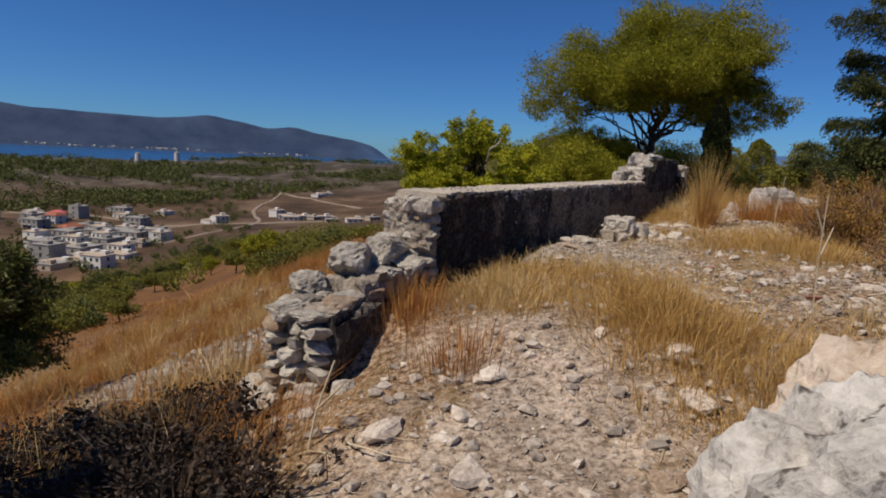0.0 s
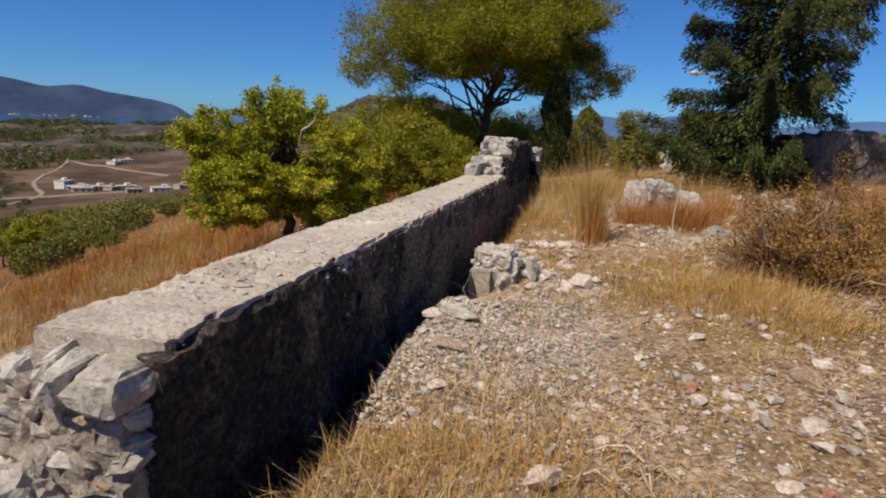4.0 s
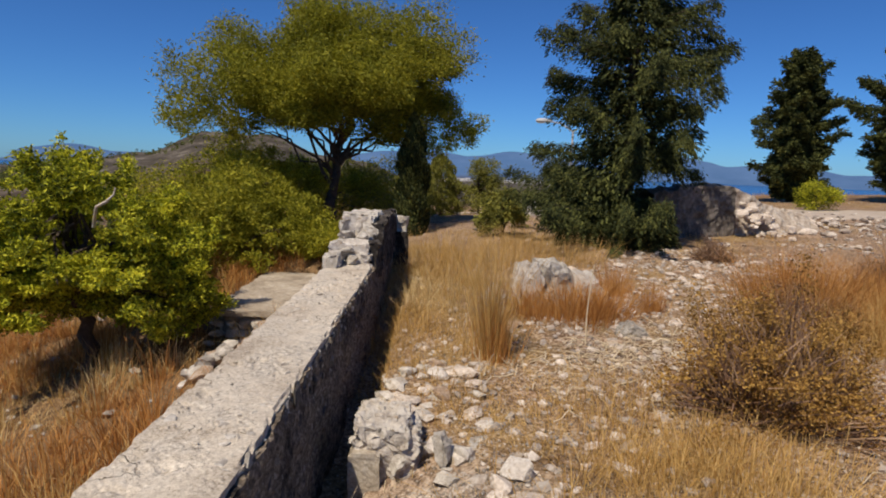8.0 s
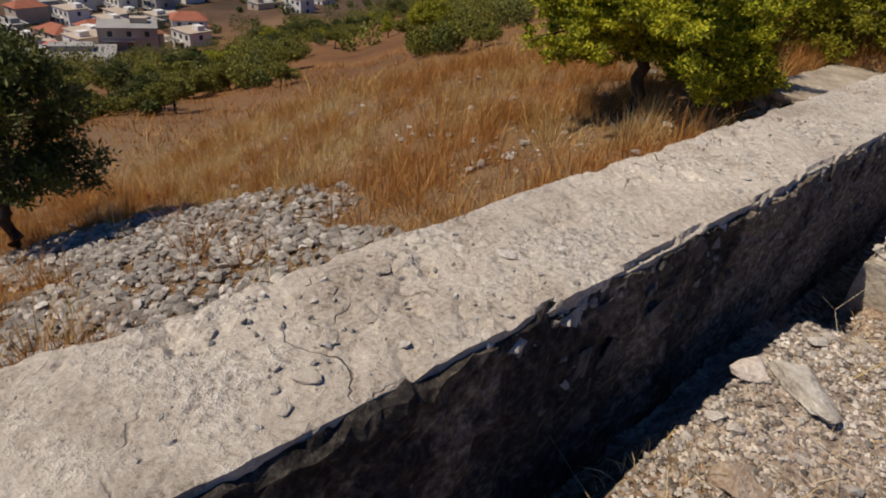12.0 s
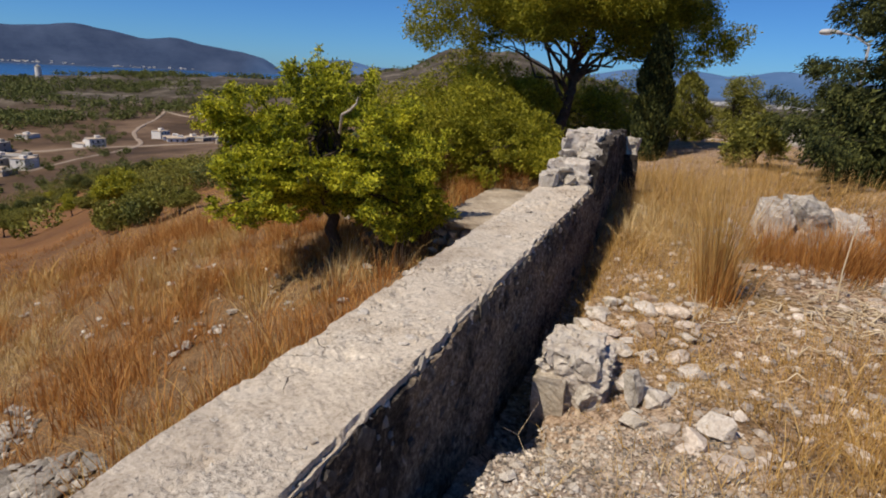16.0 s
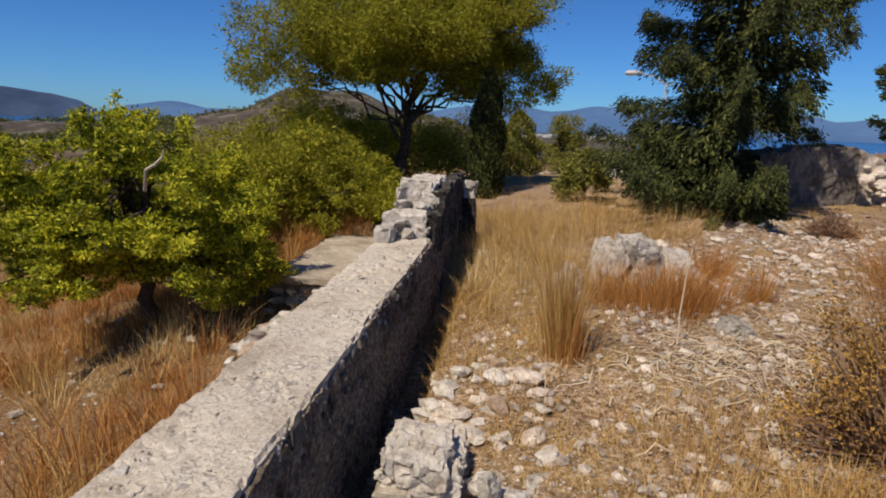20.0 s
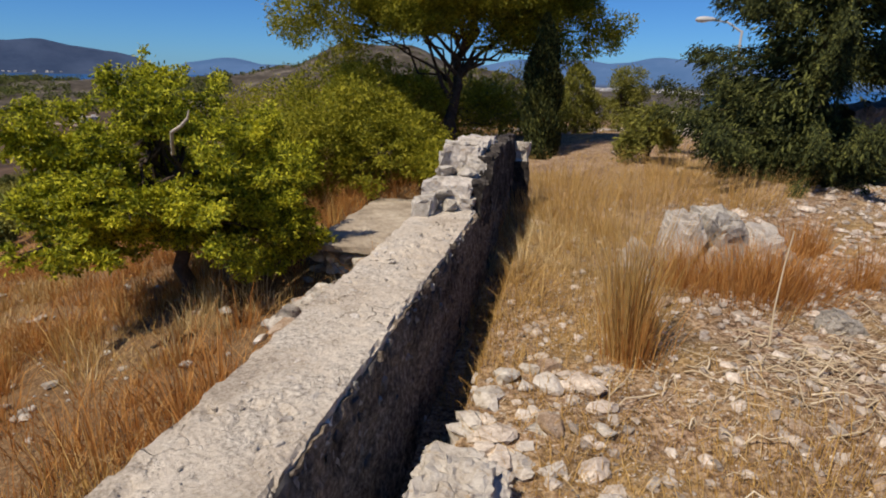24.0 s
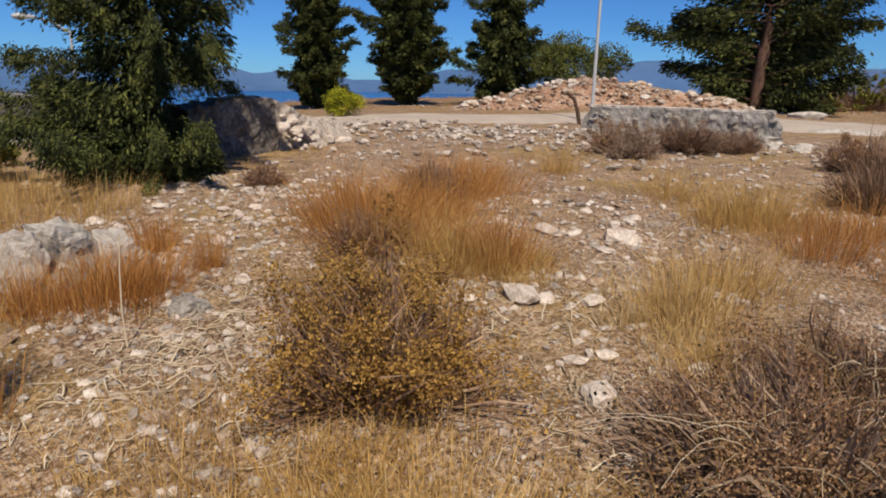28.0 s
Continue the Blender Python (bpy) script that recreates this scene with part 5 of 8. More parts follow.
LOW_PLACE = Matrix.Translation((-0.35, -2.25, 0)) @ Matrix.Rotation(-0.27, 4, "Z")
part("wall_body", low_wall_mesh("wall_body", -0.2, 0.80, 0.0, 0.55, 0.0, 1.0, GREY_RENDER, 1.0, 1.0), low, "", LOW_PLACE)
part("cap", low_wall_mesh("cap", 0.77, 0.85, 0.02, 0.56, 0.035, 0.95, PALE_MASONRY, 1.0, 0.5), low, "pale flat mortar cap", LOW_PLACE)
low_rng = random.Random(18)
for k in range(70):  # stones showing through the fallen render
    q, z = low_rng.uniform(0.02, 0.97), low_rng.uniform(0.02, 0.66)
    if low_rng.random() > 0.25 + 0.75 * abs(q - 0.45) + 0.5 * (z < 0.2):
        continue
    sz = low_rng.uniform(0.09, 0.26)
    part("stone", rock_mesh("stone", (0.14, sz, sz * 0.62), 2500 + k, (GREY_STONE, WEATHERED, GREY_RENDER)[k % 3], 2, 8, 0.1, 0.6), low, "", LOW_PLACE @ Matrix.Translation((0.0, q * 4.85, z)))
for k in range(34):  # rubble run out from its broken ends and its foot
    f = low_rng.random()
    y, x = (low_rng.gauss(0.1, 0.45), low_rng.gauss(-0.25, 0.4)) if f < 0.62 else (low_rng.uniform(0.3, 4.9), low_rng.uniform(-0.7, -0.1))
    sz = low_rng.uniform(0.12, 0.42) * (1.0 if f < 0.62 else 0.55)
    w = LOW_PLACE @ Vector((x, y, 0))
    part("stone", rock_mesh("stone", (sz, sz * 1.2, sz * 0.7), 2600 + k, (WEATHERED, LIMESTONE, GREY_STONE)[k % 3], 2, 8, 0.1, 0.7), low, "", Matrix.Translation((w.x, w.y, ground_at(18.1 + w.x, 4.6 + w.y) - 1.0 + 0.05 * sz)) @ Matrix.Rotation(low_rng.uniform(0, 6), 4, "Z"))


# ---- grass and small plants ----
def blades(name, roots, height, width, material, rng, lean=0.35, away=None):
    """Curved blades, each of three triangles, from their root points."""
    n = len(roots)
    if roots.shape[1] == 4:
        height, roots = height * roots[:, 3], roots[:, :3]
    h = height * (0.25 + 0.95 * rng.random(n) ** 1.3)
    t = rng.uniform(0, 2 * np.pi, size=n)
    out = np.column_stack([np.cos(t), np.sin(t), np.zeros(n)])
    if away is not None:
        out = out * 0.6 + away * 1.3
    bend = (np.abs(rng.normal(size=n)) * lean * h + 0.12 * h)[:, None]
    side = np.column_stack([-np.sin(t), np.cos(t), np.zeros(n)]) * (width * rng.uniform(0.6, 1.4, size=n))[:, None]
    up = np.column_stack([np.zeros(n), np.zeros(n), h])
    mid = roots + up * 0.55 + out * bend * 0.35
    tip = roots + up * 0.95 + out * bend
    v = np.stack([roots - side, roots + side, mid + side * 0.75, mid - side * 0.75, tip], axis=1).reshape(-1, 3)
    k = np.arange(n)[:, None] * 5
    f = np.concatenate([k + np.array([[0, 1, 2]]), k + np.array([[0, 2, 3]]), k + np.array([[3, 2, 4]])])
    return fast_mesh(name, v, f, material)


def tuft_roots(rng, centres, per, radius):
    """Root points in tufts, with the way out of each tuft."""
    n = len(centres)
    off = rng.normal(size=(n, per, 2)) * radius
    xy = (centres[:, None, :] + off).reshape(-1, 2)
    z = land(xy[:, 0], xy[:, 1]) - 0.02
    away = np.column_stack([off.reshape(-1, 2) / radius * 0.5, np.zeros(n * per)])
    tall = np.repeat(rng.choice((0.3, 0.5, 1.0, 1.6), size=n), per)
    return np.column_stack([xy, z, tall]), away


def scatter(rng, n, x0, x1, y0, y1, keep):
    """Points in a rectangle of the plan for which keep(x, y) (0..1) allows it."""
    x, y = rng.uniform(x0, x1, n), rng.uniform(y0, y1, n)
    ok = rng.uniform(size=n) < keep(x, y)
    return np.column_stack([x[ok], y[ok]])


def in_gravel(x, y):
    """The patch of loose grey stones below the wall."""
    return (((x + 2.9) / 2.2) ** 2 + ((y - 8.3) / 1.7) ** 2 < 1) | (((x + 5.6) / 3.4) ** 2 + ((y - 10.6) / 1.7) ** 2 < 1)


def valley_side(x, y):
    a, s = along(x, y)
    ok = (s > 0.75) & ~((a > 9.2) & (a < 12.6) & (s < 3.0))
    edge = (a > 6.3) & (a < 9.5) & (s < 2.3)
    return np.where(ok, np.where(in_gravel(x, y), 0.10, np.where(edge, 0.22, 1.0)), 0.0)


gr = np.random.default_rng(40)


def stuff(name, data, label, category):
    return tagged(new(name, data), label, category, kind="stuff")


patchy = lambda x, y, s, lo, hi: smooth01(fbm(x * s, y * s, 3, 51), lo, hi)
# slope below the wall: dense russet and golden tufts
c = scatter(gr, 13500, -14, 6, -1, 22, lambda x, y: valley_side(x, y) * (0.22 + 0.78 * patchy(x, y, 1.3, -0.35, 0.2)) * (np.hypot(x - 1, y - 5) < 17))
tone = fbm(c[:, 0] * 0.55, c[:, 1] * 0.55, 3, 57) + gr.normal(size=len(c)) * 0.35 + np.interp(np.hypot(c[:, 0] - 1, c[:, 1] - 5), [3, 6, 10], [0.05, -0.1, 0.25])
for pick, mat, h, lab in ((tone > 0.0, RUST_GRASS, 0.36, "tall russet dry grass in tufts on the slope"), ((tone <= 0.0) & (tone > -0.38), STRAW, 0.33, "golden dry grass in tufts on the slope"), (tone <= -0.38, PALE_GRASS, 0.29, "pale bleached grass in tufts on the slope")):
    r, aw = tuft_roots(gr, c[pick], 38, 0.080)
    stuff("slope_grass", blades("slope_grass", r, h * 1.08, 0.0041, mat, gr, 0.5, aw), lab, "dry grass")
# the slope farther down
c = scatter(gr, 10500, -62, 14, 4, 75, lambda x, y: (along(x, y)[1] > 1.5) * (np.hypot(x - 1, y - 5) > 15) * (np.hypot(x - 1, y - 5) < 52) * (0.25 + 0.75 * patchy(x, y, 0.25, -0.5, 0.4)))
west = c[:, 0] + gr.normal(size=len(c)) * 3 < -12
r, aw = tuft_roots(gr, c[west], 10, 0.22)
stuff("hillside_grass", blades("hillside_grass", r, 0.36, 0.017, RUST_GRASS, gr, 0.6, aw), "russet grass covering the falling hillside", "dry grass")
r, aw = tuft_roots(gr, c[~west], 10, 0.22)
stuff("hillside_grass", blades("hillside_grass", r, 0.38, 0.017, STRAW, gr, 0.6, aw), "golden grass covering the falling hillside", "dry grass")


# hill top: trodden straw in patches, bare along the middle
def top_side(x, y):
    a, s = along(x, y)
    return (s < -0.35) | (a < -1.6) & (s < 0.3) | (a > 9.4) & (s < 0.7)


def straw_keep(x, y):
    u, v = along(x, y)
    bare = np.exp(-(((x - 0.9) / 0.9) ** 2 + ((y - 2.2) / 1.5) ** 2)) + np.exp(-(((x - 0.6) / 0.7) ** 2 + ((y - 3.2) / 0.5) ** 2)) + np.exp(-(((x - 2.0) / 0.9) ** 2 + ((y - 4.3) / 0.9) ** 2)) + 0.9 * np.exp(-(((x - 5.6) / 1.0) ** 2 + ((y - 8.1) / 0.8) ** 2))
    return top_side(x, y) * np.clip(0.04 + 0.9 * patchy(x, y, 0.9, -0.12, 0.45) - 0.8 * bare - 0.8 * np.exp(-((x - 1.75) / 0.75) ** 2 - ((y - 6.4) / 0.7) ** 2), 0.015, 1)


c = scatter(gr, 7500, -3, 14, -3, 17, straw_keep)
r, aw = tuft_roots(gr, c, 18, 0.11)
stuff("trodden_grass", blades("trodden_grass", r, 0.075, 0.0022, PALE_STRAW, gr, 2.0, aw), "short trodden pale straw on the stony ground", "dry grass")
c = scatter(gr, 1900, -2, 14, 0, 17, lambda x, y: straw_keep(x, y) ** 2)
r, aw = tuft_roots(gr, c, 26, 0.07)
stuff("short_grass", blades("short_grass", r, 0.13, 0.0020, STRAW, gr, 1.0, aw), "short golden grass between the stones", "dry grass")
for num, (px, py, rx, ry, n, h) in enumerate(((1.28, 3.45, 0.30, 0.60, 760, 0.16), (1.45, 2.5, 0.32, 0.28, 130, 0.13), (0.42, 4.1, 0.34, 0.36, 480, 0.10), (0.95, 4.7, 0.5, 0.4, 420, 0.08), (3.45, 6.35, 0.85, 0.38, 420, 0.14), (1.35, 5.2, 0.5, 0.45, 200, 0.08), (2.9, 8.7, 0.4, 0.9, 300, 0.09), (4.7, 10.9, 0.5, 1.0, 190, 0.16), (6.0, 5.0, 0.45, 0.4, 200, 0.2), (6.75, 6.3, 0.4, 0.4, 200, 0.24), (9.4, 4.1, 0.7, 0.5, 220, 0.28), (2.8, 3.2, 0.45, 0.35, 170, 0.14), (3.6, 5.5, 0.5, 0.4, 200, 0.10), (5.9, 7.3, 0.5, 0.4, 160, 0.16), (2.2, 6.2, 0.5, 0.35, 150, 0.07), (3.5, 9.6, 0.45, 0.8, 300, 0.15), (2.75, 7.6, 0.3, 0.5, 170, 0.07), (4.2, 10.6, 0.5, 0.8, 260, 0.22), (3.3, 7.5, 0.5, 0.6, 200, 0.07))):
    c = np.column_stack([px + gr.normal(size=n) * rx * 0.6, py + gr.normal(size=n) * ry * 0.6])
    r, aw = tuft_roots(gr, c, 14, 0.05)
    stuff("grass_patch", blades("grass_patch", r, h, 0.0021, PALE_GRASS if num % 3 == 2 else STRAW, gr, 0.7, aw), "golden patch of short dry grass on the hilltop", "dry grass")
r_ = scatter(gr, 60000, -1, 10, 0.8, 11.5, lambda x, y: top_side(x, y) * (0.25 + 0.75 * patchy(x, y, 1.7, -0.3, 0.3)))[:24000]


def litter_mesh(pts_, lengths, material, rng):
    n = len(pts_)
    z = land(pts_[:, 0], pts_[:, 1]) + 0.006
    mid = np.column_stack([pts_, z])
    t = rng.uniform(0, 6.3, n)
    d = np.column_stack([np.cos(t), np.sin(t), rng.normal(size=n) * 0.25]) * (lengths * 0.5)[:, None]
    w = np.column_stack([-np.sin(t), np.cos(t), np.zeros(n)]) * 0.0016
    up = np.array((0, 0, 0.004))
    v = np.stack([mid - d - w, mid - d + w, mid + d + w + up, mid + d - w + up], axis=1).reshape(-1, 3)
    k = np.arange(n)[:, None] * 4
    return fast_mesh("litter", v, np.concatenate([k + np.array([[0, 1, 2]]), k + np.array([[0, 2, 3]])]), material)


stuff("litter", litter_mesh(r_[:15000], 0.02 + 0.07 * gr.random(15000), TWIG, gr), "pale bits of straw and twig littering the ground", "litter")
stuff("litter", litter_mesh(r_[15000:], 0.02 + 0.06 * gr.random(len(r_) - 15000), PURPLE_TWIG, gr), "dark bits of twig littering the ground", "litter")
# farther over the brow and by the road
c = scatter(gr, 5000, 4, 40, -8, 34, lambda x, y: top_side(x, y) * (np.hypot(x - 2, y - 5) > 9) * (0.05 + 0.6 * patchy(x, y, 0.5, 0.0, 0.6)) * ~((x > 17) & (x < 28) & (y < 22)))
r, aw = tuft_roots(gr, c, 18, 0.16)
stuff("brow_grass", blades("brow_grass", r, 0.16, 0.004, STRAW, gr, 0.8, aw), "golden grass on the brow towards the road", "dry grass")

TUFTS = "tall dry grass tufts"


def grass_tuft(x, y, height, radius, n, material, label, seed, width=0.0020, lean=0.45):
    n = int(n * (2.6 if height < 0.3 else 1.8))
    rng = np.random.default_rng(seed)
    z = ground_at(x, y)
    off = rng.normal(size=(n, 2)) * radius
    zz = land(x + off[:, 0], y + off[:, 1]) - z - 0.02
    roots = np.column_stack([off, zz])
    away = np.column_stack([off / radius * 0.55, np.zeros(n)])
    ob = new("grass_tuft", blades("grass_tuft", roots, height, width, material, rng, lean, away))
    ob.location = (x, y, z)
    return tagged(ob, label, "grass tuft", TUFTS, "stuff")


GOLD, RUSSET = "tall golden tuft of dry grass", "russet tuft of dry grass with dark base"
for k, (x, y, h, rad, n, mat, lab) in enumerate([
        (3.66, 8.44, 1.05, 0.050, 420, STRAW, GOLD), (3.64, 8.36, 0.55, 0.07, 160, RUST_GRASS, RUSSET), (4.15, 9.75, 0.42, 0.10, 70, PALE_GRASS, GOLD), (4.35, 10.3, 0.5, 0.12, 90, STRAW, GOLD), (6.0, 8.75, 0.5, 0.06, 140, RUST_GRASS, RUSSET), (5.05, 9.0, 0.42, 0.24, 900, RUST_GRASS, RUSSET), (5.35, 8.95, 0.42, 0.20, 600, RUST_GRASS, RUSSET), (4.75, 9.3, 0.45, 0.14, 350, RUST_GRASS, RUSSET),
        (6.3, 9.6, 0.45, 0.10, 260, RUST_GRASS, RUSSET), (4.6, 11.6, 0.45, 0.3, 320, STRAW, GOLD), (5.5, 12.2, 0.5, 0.35, 420, STRAW, GOLD),
        (6.4, 11.8, 0.5, 0.4, 450, STRAW, GOLD), (7.3, 11.4, 0.5, 0.35, 420, STRAW, GOLD), (6.0, 13.4, 0.5, 0.5, 450, STRAW, GOLD), (7.6, 13.0, 0.5, 0.4, 420, STRAW, GOLD), (4.95, 10.8, 0.5, 0.2, 260, STRAW, GOLD),
        (7.15, 7.7, 0.68, 0.26, 1300, RUST_GRASS, RUSSET), (7.75, 8.2, 0.66, 0.28, 1200, RUST_GRASS, RUSSET), (8.5, 7.6, 0.60, 0.30, 1000, RUST_GRASS, RUSSET), (7.2, 7.05, 0.55, 0.2, 500, STRAW, GOLD),
        (9.9, 7.5, 0.6, 0.34, 1000, RUST_GRASS, RUSSET), (10.8, 8.0, 0.45, 0.35, 700, RUST_GRASS, RUSSET), (6.85, 6.4, 0.62, 0.14, 500, RUST_GRASS, RUSSET), (6.6, 6.75, 0.45, 0.18, 400, STRAW, GOLD),
        (6.2, 4.9, 0.50, 0.20, 420, STRAW, GOLD), (7.0, 4.5, 0.5, 0.25, 420, STRAW, GOLD), (9.3, 4.0, 0.65, 0.28, 600, STRAW, GOLD), (9.0, 3.0, 0.5, 0.3, 500, RUST_GRASS, RUSSET), (8.2, 3.6, 0.5, 0.25, 420, RUST_GRASS, RUSSET),
        (7.2, 2.6, 0.5, 0.4, 700, RUST_GRASS, RUSSET), (10.6, 4.8, 0.5, 0.3, 420, STRAW, GOLD), (12.2, 6.6, 0.5, 0.2, 400, STRAW, GOLD), (5.2, 4.7, 0.35, 0.2, 350, STRAW, GOLD), (3.6, 5.9, 0.16, 0.28, 600, STRAW, GOLD),
        (1.75, 2.75, 0.17, 0.22, 700, STRAW, GOLD), (1.45, 3.25, 0.17, 0.26, 800, STRAW, GOLD), (2.0, 2.35, 0.17, 0.25, 700, STRAW, GOLD), (0.55, 4.0, 0.14, 0.24, 600, STRAW, GOLD), (0.25, 4.2, 0.13, 0.18, 420, STRAW, GOLD), (1.0, 4.5, 0.13, 0.3, 600, STRAW, GOLD),
        (-0.15, 3.85, 0.26, 0.12, 300, RUST_GRASS, RUSSET), (0.15, 3.2, 0.2, 0.12, 200, RUST_GRASS, RUSSET), (3.9, 7.2, 0.16, 0.3, 320, STRAW, GOLD), (3.3, 6.9, 0.15, 0.3, 300, STRAW, GOLD),
        (-1.45, 3.1, 0.4, 0.22, 500, RUST_GRASS, RUSSET), (-2.3, 3.1, 0.4, 0.3, 600, RUST_GRASS, RUSSET), (-1.3, 3.5, 0.34, 0.25, 500, RUST_GRASS, RUSSET), (-2.0, 3.7, 0.36, 0.3, 600, RUST_GRASS, RUSSET), (-0.9, 2.7, 0.25, 0.2, 300, RUST_GRASS, RUSSET), (-1.7, 2.5, 0.3, 0.25, 400, RUST_GRASS, RUSSET), (4.6, 4.3, 0.4, 0.3, 260, STRAW, GOLD), (4.0, 4.7, 0.4, 0.22, 220, STRAW, GOLD), (5.3, 4.5, 0.42, 0.25, 220, STRAW, GOLD), (3.75, 6.5, 0.2, 0.2, 150, STRAW, GOLD)]):
    grass_tuft(x, y, h, rad, n, mat, lab, 500 + k, lean=0.09 if rad < 0.13 else 0.45)


def shrub(name, x, y, radius, height, label, seed, leaf_mat, twig_mat, n_leaf, n_twig, leaf=0.016, tops=0.0, group="low dry shrubs", stems=0):
    """A domed dry shrub: a mass of fine twigs with small leaves on its crown."""
    rng = np.random.default_rng(seed)
    z = ground_at(x, y)
    ob = empty(name, x, y, z, label, "shrub", group)
    d = rng.normal(size=(n_twig, 3))
    d[:, 2] = np.abs(d[:, 2]) * 0.9 + 0.1
    d /= np.linalg.norm(d, axis=1)[:, None]
    lump = 1 + 0.95 * np.array([noise.noise(Vector(p) * 2.1 + Vector((seed, 0, 0))) + 0.4 * noise.noise(Vector(p) * 6 + Vector((0, seed, 0))) for p in d])
    tip = d * np.array((radius, radius, height)) * (lump * rng.uniform(0.55, 1.05, n_twig))[:, None] + rng.normal(size=(n_twig, 3)) * 0.035
    tip[:, 2] = np.maximum(tip[:, 2], 0.02)
    root = tip * np.array((0.35, 0.35, 0.0)) + rng.normal(size=(n_twig, 3)) * 0.06
    root[:, 2] = -0.03
    mid = (tip * 0.62 + root * 0.38) + rng.normal(size=(n_twig, 3)) * 0.06
    side = rng.normal(size=(n_twig, 3)) * 0.0028
    v = np.stack([root - side, root + side, mid + side, mid - side, tip], axis=1).reshape(-1, 3)
    k = np.arange(n_twig)[:, None] * 5
    f = np.concatenate([k + np.array([[0, 1, 2]]), k + np.array([[0, 2, 3]]), k + np.array([[3, 2, 4]])])
    tagged(part("twig_mass", fast_mesh("twig_mass", v, f, twig_mat), ob), kind="stuff")
    if stems:
        paths = []
        for k in range(stems):
            t, ln = rng.uniform(0, 6.3), radius * rng.uniform(0.5, 1.25)
            r0, up = rng.uniform(0, 0.5, 2) * radius, height * rng.uniform(0.5, 1.15)
            bow = rng.normal() * 0.5
            fat = rng.choice((0.0022, 0.0028, 0.0045))
            paths.append([((r0[0] * math.cos(k) + math.cos(t + bow * q) * ln * q, r0[1] * math.sin(k) + math.sin(t + bow * q) * ln * q, up * (1.1 * q + 0.25 * math.sin(q * 3.1) - 0.45 * q * q)), fat * (1.15 - 0.7 * q)) for q in np.linspace(0, 1, 7)])
        tagged(part("stem_tangle", limb_mesh("stem_tangle", paths, TWIG, 4), ob, "pale arching dead stems"), kind="stuff")
        # near-black leaves, densest low in the middle of the shrub
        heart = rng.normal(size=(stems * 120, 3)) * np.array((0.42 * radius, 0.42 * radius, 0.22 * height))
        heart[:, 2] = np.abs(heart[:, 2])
        tagged(part("dead_litter", leaves("dead_litter", heart, heart * 0.3, 0.03, 0.3, DARK_TWIG, rng), ob, "near-black leaves massed at the heart"), kind="stuff")
    if n_leaf:
        knots = max(30, n_leaf // 130)
        near_tip = rng.integers(0, n_twig, knots)
        pick = rng.integers(0, knots, n_leaf)
        q = 1 - np.abs(rng.normal(size=(n_leaf, 1))) * 0.20
        cen = tip[near_tip[pick]] * q + (1 - q) * mid[near_tip[pick]] + rng.normal(size=(n_leaf, 3)) * 0.042
        keep = (cen[:, 2] > tops * height + rng.normal(size=n_leaf) * 0.08)
        cen = cen[keep]
        tagged(part("foliage", leaves("foliage", cen, cen * 0.6, leaf, 0.3, leaf_mat, rng), ob), kind="stuff")
    return ob


shrub("spiny_shrub", 4.55, 6.55, 0.62, 0.66, "domed spiny shrub with ochre leaves and grey twigs below", 61, OCHRE_LEAF, PURPLE_TWIG, 40000, 3600, 0.021, 0.16)
# near-black brambles added in place of the shade that fills the hollow
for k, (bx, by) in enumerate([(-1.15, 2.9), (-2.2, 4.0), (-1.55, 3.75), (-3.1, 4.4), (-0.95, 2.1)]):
    shrub("dark_bramble", bx, by, 0.6, 0.26, "near-black bramble standing in for shade in the hollow below the path", 171 + k, DARK_TWIG, DARK_TWIG, 7000, 1500, 0.03)
shrub("dark_bramble", -1.75, 3.1, 0.75, 0.32, "near-black bramble standing in for shade in the hollow below the path", 71, DARK_TWIG, DARK_TWIG, 7000, 2200, 0.03)
shrub("dark_bramble", -2.7, 3.5, 0.8, 0.36, "near-black bramble standing in for shade in the hollow below the path", 72, DARK_TWIG, DARK_TWIG, 7000, 2200, 0.03)
shrub("dark_bramble", -1.35, 2.3, 0.6, 0.24, "near-black bramble standing in for shade in the hollow below the path", 73, DARK_TWIG, DARK_TWIG, 7000, 1800, 0.03)
shrub("dry_shrub", 4.35, 4.50, 0.74, 0.40, "sprawling dead shrub of grey and purple-brown twigs", 62, RUSSET_SCRUB, DUSKY_TWIG, 26000, 4200, 0.016, stems=60)
shrub("dry_shrub", 5.2, 4.10, 0.58, 0.40, "sprawling dead shrub of grey and purple-brown twigs", 63, RUSSET_SCRUB, DUSKY_TWIG, 19000, 3300, 0.016, stems=44)
shrub("dry_shrub", 9.4, 7.9, 0.5, 0.50, "low grey twiggy shrub among russet grass", 64, PURPLE_TWIG, PURPLE_TWIG, 5000, 3000, 0.02)
shrub("dry_shrub", 7.0, 7.7, 0.45, 0.35, "low grey twiggy shrub among russet grass", 65, PURPLE_TWIG, PURPLE_TWIG, 5000, 3000, 0.018)
shrub("dry_shrub", 15.3, 5.75, 0.75, 0.62, "ochre and grey dry shrub before the low wall", 66, RUSSET_SCRUB, DUSKY_TWIG, 8000, 3000, 0.028)
shrub("dry_shrub", 14.5, 5.5, 0.55, 0.50, "pale grey twiggy shrub before the low wall", 166, DUSKY_TWIG, DUSKY_TWIG, 5000, 2600, 0.025)
shrub("dry_shrub", 16.1, 4.35, 0.95, 0.72, "dark grey dry shrub before the low wall", 67, DUSKY_TWIG, PURPLE_TWIG, 7000, 3600, 0.026)
shrub("dry_shrub", 16.4, 3.4, 0.7, 0.5, "dark grey dry shrub before the low wall", 167, DUSKY_TWIG, PURPLE_TWIG, 5000, 2600, 0.026)
